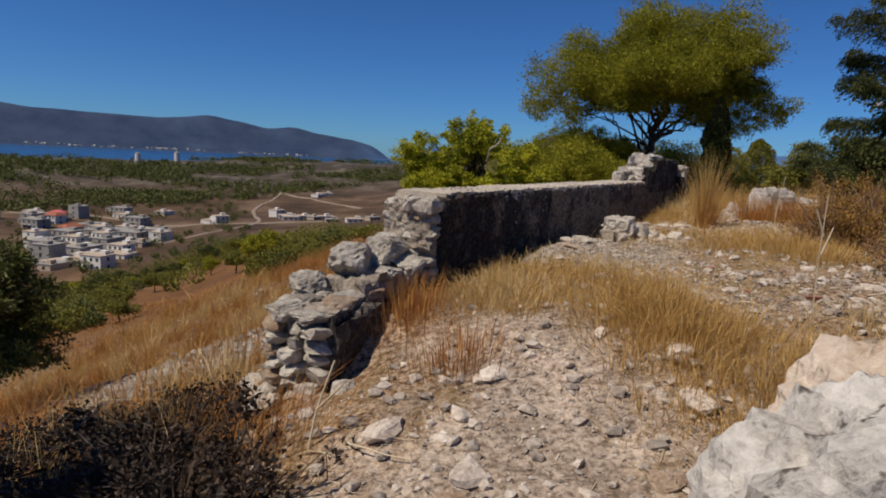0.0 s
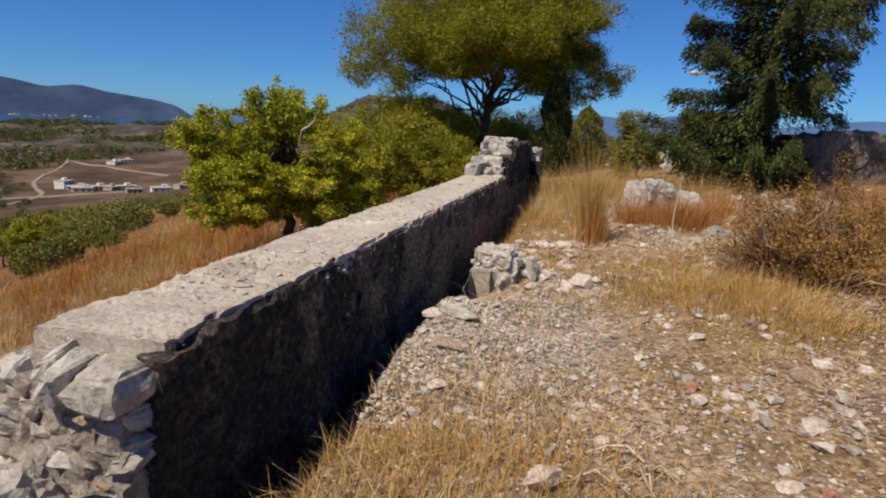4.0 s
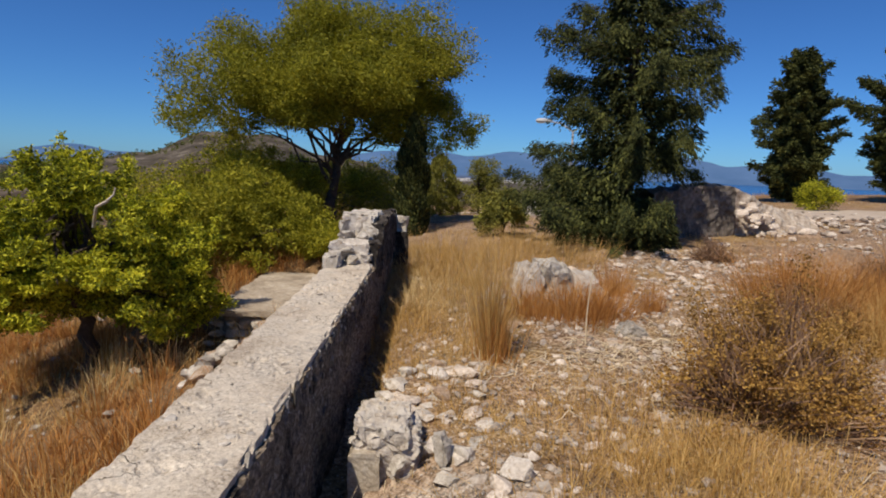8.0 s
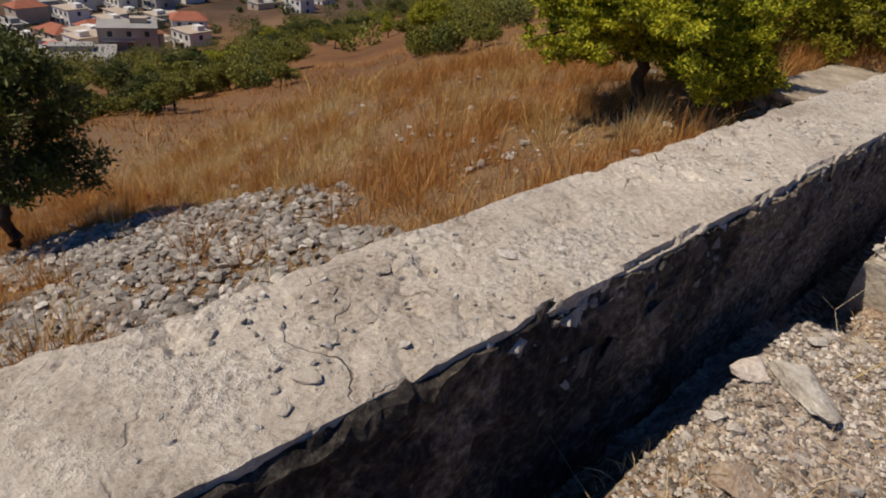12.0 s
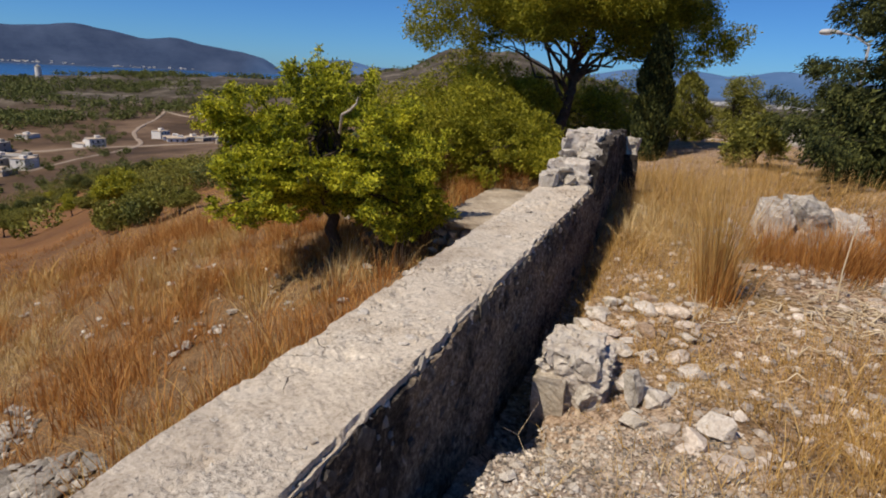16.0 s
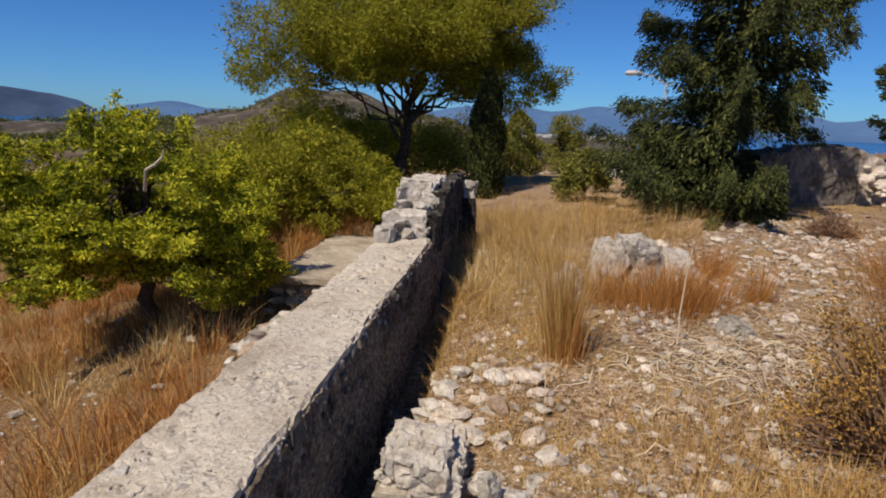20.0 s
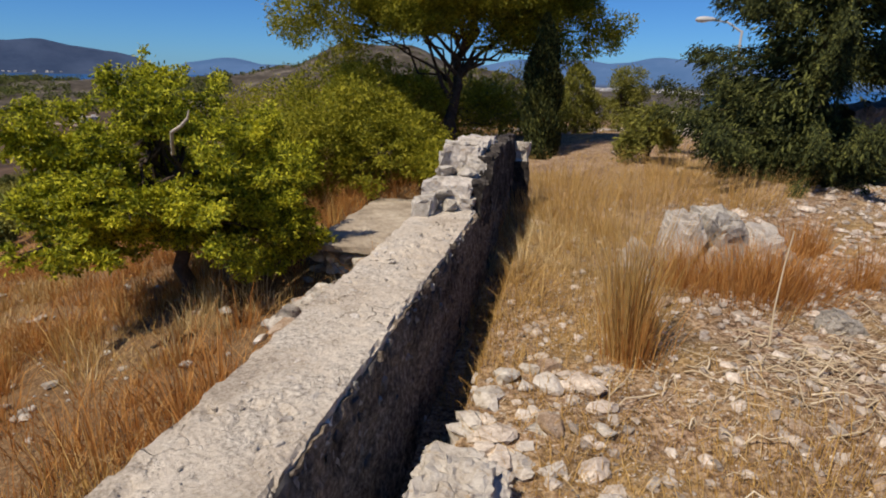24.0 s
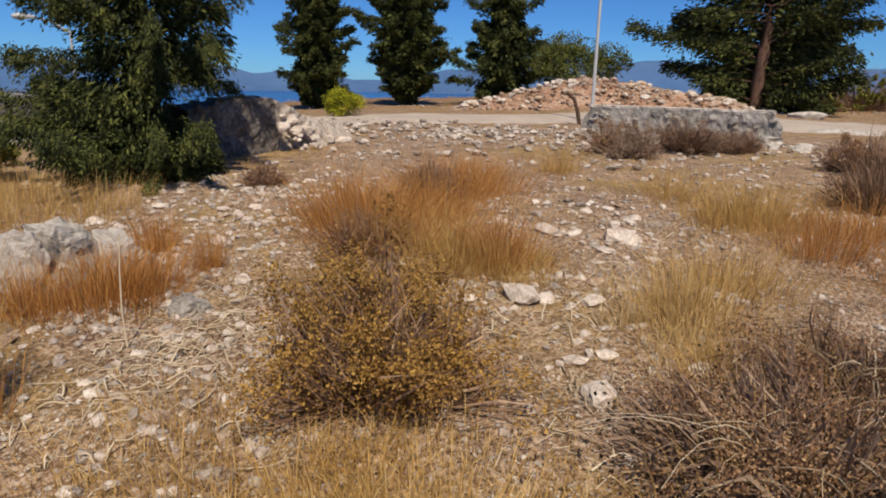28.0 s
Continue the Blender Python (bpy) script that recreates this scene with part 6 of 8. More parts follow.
shrub("dry_shrub", 14.3, 1.55, 0.8, 0.62, "russet-grey dry shrub on stony ground", 168, RUSSET_SCRUB, PURPLE_TWIG, 7000, 3000, 0.026)
shrub("dry_shrub", 33.0, -3.4, 2.2, 1.9, "large brown-green dry bush beyond the road", 169, OLIVE_LEAF, PURPLE_TWIG, 9000, 2500, 0.09)
shrub("dry_shrub", 31.6, -1.6, 1.3, 0.9, "large brown-green dry bush beyond the road", 170, OLIVE_LEAF, PURPLE_TWIG, 6000, 2000, 0.08)
shrub("dry_shrub", 10.6, 2.4, 0.8, 0.7, "dark dry shrub on stony ground", 68, PURPLE_TWIG, PURPLE_TWIG, 5000, 3500, 0.022)
shrub("dry_shrub", 8.6, 2.0, 0.8, 0.6, "dark dry shrub on stony ground", 69, PURPLE_TWIG, PURPLE_TWIG, 5000, 3500, 0.022)
shrub("dry_shrub", 9.6, 10.6, 0.35, 0.30, "small grey shrub on the stones", 70, PURPLE_TWIG, PURPLE_TWIG, 3000, 2000, 0.02)

# ---- green bushes round the pine ----
BUSHES = "green bushes round the pine"
bush_rg = np.random.default_rng(77)
for k, (x, y, rad, h, mat, leaf_n) in enumerate([(3.0, 18.4, 1.5, 2.8, SCRUB_LEAF, 26000), (4.5, 19.4, 1.4, 2.9, SCRUB_LEAF, 26000), (1.9, 16.9, 1.0, 1.7, BUSH_LEAF, 16000), (4.2, 17.2, 1.1, 1.6, SCRUB_LEAF, 16000), (6.9, 20.6, 1.5, 1.9, SCRUB_LEAF, 16000),
                                                 (8.8, 22.0, 1.6, 2.0, OLIVE_LEAF, 14000), (5.2, 16.6, 0.7, 0.8, SCRUB_LEAF, 9000), (8.3, 14.6, 0.5, 1.1, OLIVE_LEAF, 7000), (10.6, 22.8, 0.8, 1.7, OLIVE_LEAF, 9000), (12.6, 21.8, 0.9, 1.8, OLIVE_LEAF, 9000), (22.0, 15.6, 0.7, 1.1, BUSH_LEAF, 5000), (0.2, 19.5, 1.2, 1.5, SCRUB_LEAF, 10000)]):
    crown_tree("bush", x, y, "dense yellow-green bush growing to the ground", "bush", h * 0.8, 0.06, clump_cloud(bush_rg, 26, (0, 0, h * 0.5), (rad, rad, h * 0.5), rad * 0.36, -0.9), int(leaf_n * 1.3), 0.075, 0.18, mat, 700 + k, fork=0.2, flat=0.0, group=BUSHES)
olive = crown_tree("olive_tree", 31.5, 8.6, "rounded grey-green bush behind the rubble mound", "bush", 2.2, 0.1, clump_cloud(bush_rg, 22, (0, 0, 1.6), (1.7, 2.6, 1.0), 0.8, -0.8), 16000, 0.13, 0.2, WOODS_LEAF, 720)
# out of view, added only to shade the hollow
crown_tree("bush", -2.95, 1.95, "unseen bush added to cast shade on the hollow below the path", "bush", 2.6, 0.07, clump_cloud(bush_rg, 26, (0, 0, 1.9), (0.75, 0.85, 0.9), 0.36, -0.9), 12000, 0.10, 0.22, WOODS_LEAF, 722, fork=0.3, inner=0.2)
crown_tree("pine_tree", -8.9, 11.0, "dark green bushy pine low on the grassy slope", "tree", 3.6, 0.12, clump_cloud(bush_rg, 34, (0, 0, 2.4), (1.45, 1.45, 1.5), 0.5, -0.7), 32000, 0.10, 0.18, WOODS_LEAF, 721, fork=0.3, inner=0.5)


def column(name, x, y, height, radius, label, seed, n, mat):
    rng = np.random.default_rng(seed)
    z = ground_at(x, y) - 0.05
    ob = empty(name, x, y, z, label, "conifer")
    part("trunk", limb_mesh("trunk", [wander(rng, (0, 0, 0), (0, 0, height * 0.9), radius * 0.28, 0.01, 6, 0.01)], BARK, 8), ob)
    zz = rng.uniform(0.02, 1, n)
    t = rng.uniform(0, 2 * np.pi, n)
    rr = radius * np.minimum(1, 1.7 * (1 - zz) ** 0.6) * np.sqrt(rng.uniform(0.35, 1, n)) * (1 + 0.25 * np.sin(t * 3 + zz * 19))
    cen = np.column_stack([rr * np.cos(t), rr * np.sin(t), zz * height])
    part("crown", leaves("crown", cen, np.column_stack([np.cos(t) * 0.4, np.sin(t) * 0.4, np.ones(n)]), 0.10, 0.16, mat, rng, 0, 0.4), ob)
    return ob


column("column_cypress", 7.4, 16.9, 2.8, 0.34, "narrow dark cypress standing close to the pine", 81, 20000, DARK_LEAF)
column("column_cypress", 11.4, 22.4, 2.1, 0.65, "short green cypress on the brow", 82, 9000, OLIVE_LEAF)
# ---- slab terrace behind the wall ----
slab = empty("concrete_slab", *wall_point(10.8, 1.9, 0.0), "thin weathered concrete slab on rubble stones below the wall", "slab")
slab_inv = Matrix.Translation(-slab.location)
ob = part("top", block("top", 9.3, 12.6, 0.85, 2.75, -0.09, -0.01, 0.06, SLAB_CONCRETE, 0.02, 14, chip=0.05), slab)
ob.matrix_basis = slab_inv
st_rng = random.Random(3)
for k in range(44):
    if k < 26:
        a, w = 9.42 + st_rng.uniform(-0.03, 0.06), 0.9 + (k % 9) * 0.22
        z = -0.24 - (k // 9) * 0.16
    else:
        a, w = 9.5 + (k - 26) % 9 * 0.34, 2.66
        z = -0.24 - (k - 26) // 9 * 0.18
    ob = part("stone", rock_mesh("stone", (st_rng.uniform(0.14, 0.3), st_rng.uniform(0.14, 0.28), st_rng.uniform(0.1, 0.2)), 1000 + k, LIMESTONE, 2, 8, 0.2, 0.6), slab)
    ob.matrix_basis = slab_inv @ Matrix.Translation(wall_point(a, w, z)) @ Matrix.Rotation(st_rng.uniform(0, 6), 4, "Z")
ob = part("fill", block("fill", 9.5, 12.4, 0.95, 2.6, -1.0, -0.09, 0.2, MORTAR, 0.04, 15), slab)
ob.matrix_basis = slab_inv

# rubble row that edges the terrace towards the viewer
for k in range(46):
    a, w = 6.5 + 2.85 * st_rng.random(), 1.86 + st_rng.uniform(-0.16, 0.16)
    p_ = wall_point(a, w, 0)
    sz = st_rng.uniform(0.10, 0.26)
    ob = part("stone", rock_mesh("stone", (sz * 1.3, sz, sz * 0.75), 1060 + k, (LIMESTONE, GREY_STONE, RUSTY_STONE)[k % 3], 2, 10, 0.16, 0.5), slab)
    ob.matrix_basis = slab_inv @ Matrix.Translation((p_.x, p_.y, ground_at(p_.x, p_.y) + sz * 0.25 + 0.10 * st_rng.random())) @ Matrix.Rotation(st_rng.uniform(0, 6), 4, "Z") @ Matrix.Rotation(st_rng.uniform(-0.4, 0.4), 4, "X")

# ---- boulders ----
def boulder(x, y, z, size, seed, label, turn=0.0, mat=None, tip=0.0, detail=4, cuts=10, rough=0.16, boxy=0.7, cut=(0.50, 0.86)):
    ob = new("boulder", rock_mesh("boulder", size, seed, mat or LIMESTONE, detail, cuts, rough, boxy, cut))
    ob.matrix_world = Matrix.Translation((x, y, z)) @ Matrix.Rotation(turn, 4, "Z") @ Matrix.Rotation(tip, 4, "Y")
    return tagged(ob, label, "boulder")


boulder(1.04, 1.22, 0.50, (0.84, 0.90, 1.10), 21, "pale rounded limestone boulder with pitted grey side", 0.3, PITTED, cuts=3, rough=0.12, boxy=0.92, cut=(0.80, 0.97), detail=5)
boulder(1.48, 1.76, 0.56, (0.84, 0.76, 1.18), 22, "cream limestone boulder leaning on another", 0.5, CREAM_ROCK, cuts=6, rough=0.14, boxy=0.60, cut=(0.68, 0.95), detail=5)
boulder(1.30, 1.52, 0.58, (0.58, 0.50, 0.62), 29, "flat tan slab of rock wedged between two boulders", 0.9, GRAVEL, tip=0.2, cuts=6, rough=0.14, boxy=0.50, cut=(0.68, 0.95))
for k, (x, y, z, size) in enumerate([(5.02, 9.74, 0.86, (0.44, 0.44, 0.72)), (5.38, 9.62, 0.88, (0.50, 0.44, 0.75)), (5.72, 9.50, 0.83, (0.42, 0.42, 0.62)), (5.22, 9.44, 0.72, (0.40, 0.34, 0.44)), (5.54, 9.36, 0.70, (0.36, 0.32, 0.38)), (4.66, 9.55, 0.68, (0.26, 0.24, 0.24)), (4.82, 9.38, 0.66, (0.22, 0.20, 0.20))]):
    boulder(x, y, z, size, 230 + k, "weathered limestone block of the outcrop among russet grass", -0.45 + 0.3 * k, (PALE_MASONRY, LIMESTONE)[k % 2], cuts=18, rough=0.13, boxy=0.5, cut=(0.62, 0.95))
boulder(5.84, 9.42, 0.76, (0.36, 0.34, 0.46), 26, "weathered limestone lump beside the outcrop", 0.4, LIMESTONE, cuts=8, rough=0.2, boxy=0.5, cut=(0.6, 0.95))
boulder(4.76, 9.80, 0.74, (0.40, 0.34, 0.42), 24, "weathered limestone lump beside the outcrop", 0.5, PALE_MASONRY, cuts=8, rough=0.2, boxy=0.5, cut=(0.6, 0.95))
boulder(4.95, 9.62, 0.70, (0.36, 0.30, 0.36), 30, "weathered limestone lump beside the outcrop", 0.1, WEATHERED, cuts=8, rough=0.2, boxy=0.5, cut=(0.6, 0.95))
boulder(5.15, 8.25, 0.74, (0.34, 0.28, 0.26), 25, "cracked grey limestone rock among rubble", 0.2, WEATHERED)
boulder(17.6, 2.6, 1.05, (1.0, 0.6, 0.5), 27, "grey stone at the end of the low wall", 0.4, detail=3)
boulder(13.4, 20.4, 0.95, (2.0, 1.2, 0.9), 28, "grey rock on the brow beyond the grass", 0.2, detail=3)

# ---- loose stones ----
STONES = "loose limestone pieces on the hilltop"
shapes = [rock_mesh("loose_stone", (1.0, 0.72, 0.42), 1200 + k, GRAVEL if k % 4 else RUSTY_STONE, 2, 14, 0.20, 0.6) for k in range(8)]
loose = np.random.default_rng(90)


def stone_keep(x, y):
    d = 0.12 + 0.4 * patchy(x, y, 0.7, 0.0, 0.6)
    for cx, cy, w in ((4.3, 7.6, 0.7), (4.8, 8.5, 0.8), (6.4, 9.2, 0.8), (5.6, 8.3, 1.1), (2.4, 4.2, 0.7), (7.6, 9.6, 1.3), (0.6, 2.6, 1.0), (6.3, 5.9, 0.9), (8.2, 5.4, 0.8), (2.9, 7.3, 0.6), (9.5, 10.6, 1.0)):
        d = d + 0.8 * np.exp(-((x - cx) ** 2 + (y - cy) ** 2) / w ** 2)
    d = d * (1 - 0.8 * np.exp(-((x - 1.75) / 0.8) ** 2 - ((y - 6.35) / 0.75) ** 2))
    return np.clip(d, 0, 1) * top_side(x, y) * (np.hypot(x - 0.86, y - 0.98) > 0.5)


pts = scatter(loose, 900, -1.2, 10.5, 1.6, 11.5, stone_keep)[:300]
for k, (x, y) in enumerate(pts):
    sz = 0.045 + 0.11 * loose.random() ** 2.2
    ob = new("loose_stone", shapes[k % 8])
    ob.matrix_world = Matrix.Translation((x, y, ground_at(x, y) + sz * 0.10)) @ Matrix.Rotation(loose.uniform(0, 6.3), 4, "Z") @ Matrix.Rotation(loose.uniform(-0.3, 0.3), 4, "X") @ Matrix.Scale(sz * 1.6, 4)
    tagged(ob, "loose pale limestone piece lying on dry ground", "stone", STONES)
for k, (x, y, sz, t) in enumerate([(1.43, 4.86, 0.13, 0.2), (6.15, 6.05, 0.32, 0.5), (5.3, 5.55, 0.16, 1.1), (4.88, 5.4, 0.24, 0.4), (6.2, 5.3, 0.20, 0.1), (8.15, 5.4, 0.34, 0.9), (8.1, 5.5, 0.26, 0.2), (8.2, 6.2, 0.28, 0.7),
                                   (3.0, 3.3, 0.22, 0.4), (3.3, 3.2, 0.26, 1.4), (3.15, 3.55, 0.2, 0.9), (2.6, 7.9, 0.20, 0.3), (2.85, 7.9, 0.18, 1.2), (2.9, 7.55, 0.16, 0.6), (0.3, 3.0, 0.16, 0.5), (-0.2, 2.6, 0.20, 0.8), (0.1, 2.1, 0.14, 0.2),
                                   (1.3, 6.2, 0.14, 0.3), (2.4, 8.6, 0.2, 0.9), (3.2, 7.95, 0.16, 0.3)]):
    ob = new("loose_stone", shapes[(k * 3) % 8])
    ob.matrix_world = Matrix.Translation((x, y, ground_at(x, y) + sz * 0.12)) @ Matrix.Rotation(t, 4, "Z") @ Matrix.Scale(sz * 1.2, 4)
    tagged(ob, "larger pale limestone piece lying on dry ground", "stone", STONES)
# long flat stone by the wall
ob = new("flat_stone", rock_mesh("flat_stone", (0.34, 0.12, 0.06), 1300, LIMESTONE, 3, 8))
ob.matrix_world = Matrix.Translation((1.47, 6.18, ground_at(1.47, 6.18) + 0.03)) @ Matrix.Rotation(2.1, 4, "Z")
tagged(ob, "long flat grey stone lying by the wall's shadow", "stone")


def pebbles(name, pts, sizes, material, seed, label, sink=0.2, heap=None):
    """Many small angular stones joined."""
    rng = np.random.default_rng(seed)
    protos = []
    for k in range(6):
        me = rock_mesh("pebble", (1.0, 0.75, 0.5), 1400 + seed + k, material, 1, 7, 0.05)
        v = np.array([p.co for p in me.vertices])
        f = np.array([p.vertices[:] for p in me.polygons])
        protos.append((v, f))
        bpy.data.meshes.remove(me)
    z = land(pts[:, 0], pts[:, 1])
    if heap:
        z = z + heap(pts[:, 0], pts[:, 1])
    V, F, base = [], [], 0
    for k, (x, y) in enumerate(pts):
        v, f = protos[k % 6]
        t = rng.uniform(0, 6.3)
        m = np.array([[math.cos(t), -math.sin(t), 0], [math.sin(t), math.cos(t), 0], [0, 0, 1]])
        tilt = rng.uniform(-0.6, 0.6)
        m = m @ np.array([[1, 0, 0], [0, math.cos(tilt), -math.sin(tilt)], [0, math.sin(tilt), math.cos(tilt)]])
        V.append(v @ m.T * sizes[k] + np.array((x, y, z[k] + sizes[k] * sink)))
        F.append(f + base)
        base += len(v)
    return stuff(name, fast_mesh(name, np.concatenate(V), np.concatenate(F), material), label, "gravel")


p = scatter(loose, 26000, -1.5, 11, 0.8, 12, stone_keep)[:6600]
pebbles("gravel", p, 0.016 + 0.095 * loose.random(len(p)) ** 2.7, GRAVEL, 1, "small pale limestone rubble over the hilltop", 0.1)
p = scatter(loose, 7000, 0.0, 3.6, 1.2, 6.2, lambda x, y: top_side(x, y) * 0.8)[:2600]
pebbles("gravel", p, 0.010 + 0.02 * loose.random(len(p)) ** 2, GRAVEL, 2, "fine pale gravel on the trodden path", 0.1)
p = scatter(loose, 26000, -9, 0, 5, 13, lambda x, y: in_gravel(x, y) * valley_side(x, y) * 10 * (0.5 + patchy(x, y, 1.2, -0.3, 0.2)))[:4600]
pebbles("stone_spread", p[len(p) // 4:], 0.045 + 0.15 * loose.random(len(p) - len(p) // 4) ** 2.2, GREY_STONE, 3, "spread of loose grey stones on the slope", 0.30)
pebbles("stone_spread", p[:len(p) // 4], 0.04 + 0.14 * loose.random(len(p) // 4) ** 2.6, LIMESTONE, 9, "spread of loose pale grey stones on the slope", 0.42)
p = scatter(loose, 2500, -9, 3, 3, 18, lambda x, y: valley_side(x, y) * (0.1 + 0.6 * patchy(x, y, 0.8, 0.0, 0.5)))[:420]
pebbles("gravel", p, 0.05 + 0.14 * loose.random(len(p)) ** 2.4, LIMESTONE, 7, "pale stones between the grass tufts on the slope", 0.25)
p = scatter(loose, 4000, 8, 34, -4, 24, lambda x, y: (0.15 + 0.5 * patchy(x, y, 0.4, -0.1, 0.5)) * top_side(x, y) * ~((x > 18.5) & (x < 27)))[:1500]
pebbles("gravel", p, 0.05 + 0.14 * loose.random(len(p)) ** 2.5, GRAVEL, 4, "scattered pale stones towards the road", 0.2)
p = scatter(loose, 9000, 8.5, 19, -1.5, 11, lambda x, y: (0.1 + 0.9 * patchy(x, y, 0.9, -0.2, 0.5)) * top_side(x, y))[:2600]
pebbles("gravel", p, 0.025 + 0.13 * loose.random(len(p)) ** 3.0, GRAVEL, 8, "small pale rubble on the ground before the low wall", 0.15)
p = scatter(loose, 1500, -3.2, -0.6, 1.5, 4.4, lambda x, y: valley_side(x, y) * 0.4)[:260]
pebbles("gravel", p, 0.03 + 0.08 * loose.random(len(p)) ** 2, LIMESTONE, 5, "fallen rubble below the broken wall end", 0.2)

p = scatter(loose, 5000, 12.5, 20.5, 4.5, 17, lambda x, y: np.clip(np.exp(-((x - 17.2 + 0.25 * (y - 10)) / 1.6) ** 2) + 0.15, 0, 1) * (0.4 + patchy(x, y, 0.8, -0.2, 0.4)))[:1500]
pebbles("stone_bank", p, 0.05 + 0.22 * loose.random(len(p)) ** 2.6, GRAVEL, 6, "bank of pale stones in front of the dirt road", 0.25)

ROW_STONES = "rubble row below the broken wall"
row_shapes = [rock_mesh("row_stone", (1.0, 0.75, 0.6), 1260 + k, LIMESTONE if k % 3 else GREY_STONE, 2, 12, 0.16, 0.5) for k in range(6)]
for k in range(72):
    q = loose.random() ** 0.8
    x, y = -0.95 - 3.0 * q + loose.normal() * 0.06, 4.30 - 0.75 * q + loose.normal() * 0.16
    sz = 0.09 + 0.15 * loose.random() ** 1.5
    ob = new("rubble_stone", row_shapes[k % 6])
    ob.matrix_world = Matrix.Translation((x, y, ground_at(x, y) + sz * 0.22)) @ Matrix.Rotation(loose.uniform(0, 6.3), 4, "Z") @ Matrix.Rotation(loose.uniform(-0.4, 0.4), 4, "X") @ Matrix.Scale(sz * 1.3, 4)
    tagged(ob, "grey rubble stone in a row below the broken wall", "stone", ROW_STONES)

GRIT = mottled("mixed_grit", [(0.34, (0.20, 0.16, 0.125)), (0.5, (0.42, 0.355, 0.29)), (0.66, (0.66, 0.60, 0.52))], 4, 40, bump_strength=0.3, vary=0.75)


def grit(pts_, sizes, seed, label):
    """Very small stones, eight faces each, joined."""
    rng = np.random.default_rng(seed)
    n = len(pts_)
    octa = np.array([(1, 0, 0), (0, 1, 0), (-1, 0, 0), (0, -1, 0), (0, 0, 0.7), (0, 0, -0.7)])
    tri = np.array([(0, 1, 4), (1, 2, 4), (2, 3, 4), (3, 0, 4), (1, 0, 5), (2, 1, 5), (3, 2, 5), (0, 3, 5)])
    t = rng.uniform(0, 6.3, n)
    v = octa[None] * rng.uniform(0.6, 1.3, size=(n, 6, 1)) * sizes[:, None, None] * 0.5
    x = v[:, :, 0] * np.cos(t)[:, None] - v[:, :, 1] * np.sin(t)[:, None] * 0.75
    y = v[:, :, 0] * np.sin(t)[:, None] + v[:, :, 1] * np.cos(t)[:, None] * 0.75
    z = v[:, :, 2] + (land(pts_[:, 0], pts_[:, 1]) + sizes * 0.12)[:, None]
    V = np.stack([x + pts_[:, :1], y + pts_[:, 1:], z], axis=2).reshape(-1, 3)
    F = (tri[None] + (np.arange(n) * 6)[:, None, None]).reshape(-1, 3)
    return stuff("gravel", fast_mesh("gravel", V, F, GRIT), label, "gravel")


p = scatter(loose, 60000, -0.8, 9.5, 0.9, 11, lambda x, y: top_side(x, y) * (0.25 + 0.75 * patchy(x, y, 1.1, -0.25, 0.35)) * np.exp(-((x - 3.0) ** 2 + (y - 5.0) ** 2) / 40.0))[:15000]
grit(p, 0.010 + 0.030 * loose.random(len(p)) ** 2, 61, "mixed grit and stone chips over the hilltop")

p = np.array([wall_point(a_, s_)[:2] for a_, s_ in zip(loose.uniform(0.9, 3.4, 9000), -0.22 - 1.0 * loose.random(9000) ** 1.3)])
grit(p, 0.010 + 0.026 * loose.random(len(p)) ** 2, 62, "pale grit and crumbled mortar beside the wall")
p = np.array([wall_point(a_, s_)[:2] for a_, s_ in zip(loose.uniform(0.9, 3.3, 300), -0.25 - 0.9 * loose.random(300) ** 1.3)])
pebbles("gravel", p, 0.018 + 0.06 * loose.random(len(p)) ** 4, PALE_MASONRY, 8, "pale chips fallen beside the wall", 0.12)

# brick pieces
for k, (x, y, sx, sy, t) in enumerate([(2.44, 3.89, 0.16, 0.07, 0.1), (1.45, 4.10, 0.12, 0.08, 0.8), (1.25, 4.05, 0.10, 0.05, 0.2), (2.15, 4.15, 0.11, 0.06, 1.2), (2.25, 5.0, 0.09, 0.06, 0.5), (5.72, 9.0, 0.13, 0.09, 0.4), (1.75, 3.7, 0.08, 0.05, 0.3)]):
    ob = new("brick_piece", rock_mesh("brick_piece", (sx * 0.85, sy * 0.85, 0.04), 1500 + k, BRICK, 2, 7, 0.16, 0.45))
    ob.matrix_world = Matrix.Translation((x, y, ground_at(x, y) + 0.02)) @ Matrix.Rotation(t, 4, "Z")
    tagged(ob, "broken piece of red brick on the ground", "brick", "brick pieces")


# ---- dead stalks ----
def stalks(name, x, y, n, length, spread, seed, label):
    rng = np.random.default_rng(seed)
    z = ground_at(x, y)
    paths = []
    for k in range(n):
        t = rng.uniform(0, 6.3)
        px, py = rng.normal(size=2) * spread
        ln = length * rng.uniform(0.25, 1.1)
        bow = rng.normal() * 0.45
        fat = rng.choice((0.7, 1.0, 2.0))
        pts_ = []
        for q in np.linspace(0, 1, 5):
            qx, qy = px + math.cos(t + bow * q) * ln * q, py + math.sin(t + bow * q) * ln * q
            pts_.append(((qx, qy, ground_at(x + qx, y + qy) - z + 0.010 + 0.035 * abs(rng.normal()) * math.sin(q * 3)), 0.0028 * fat * (1.1 - 0.6 * q)))
        paths.append(pts_)
    ob = new(name, limb_mesh(name, paths, TWIG, 4))
    ob.location = (x, y, z)
    return tagged(ob, label, "dead stalks", "heaps of dead stalks", "stuff")


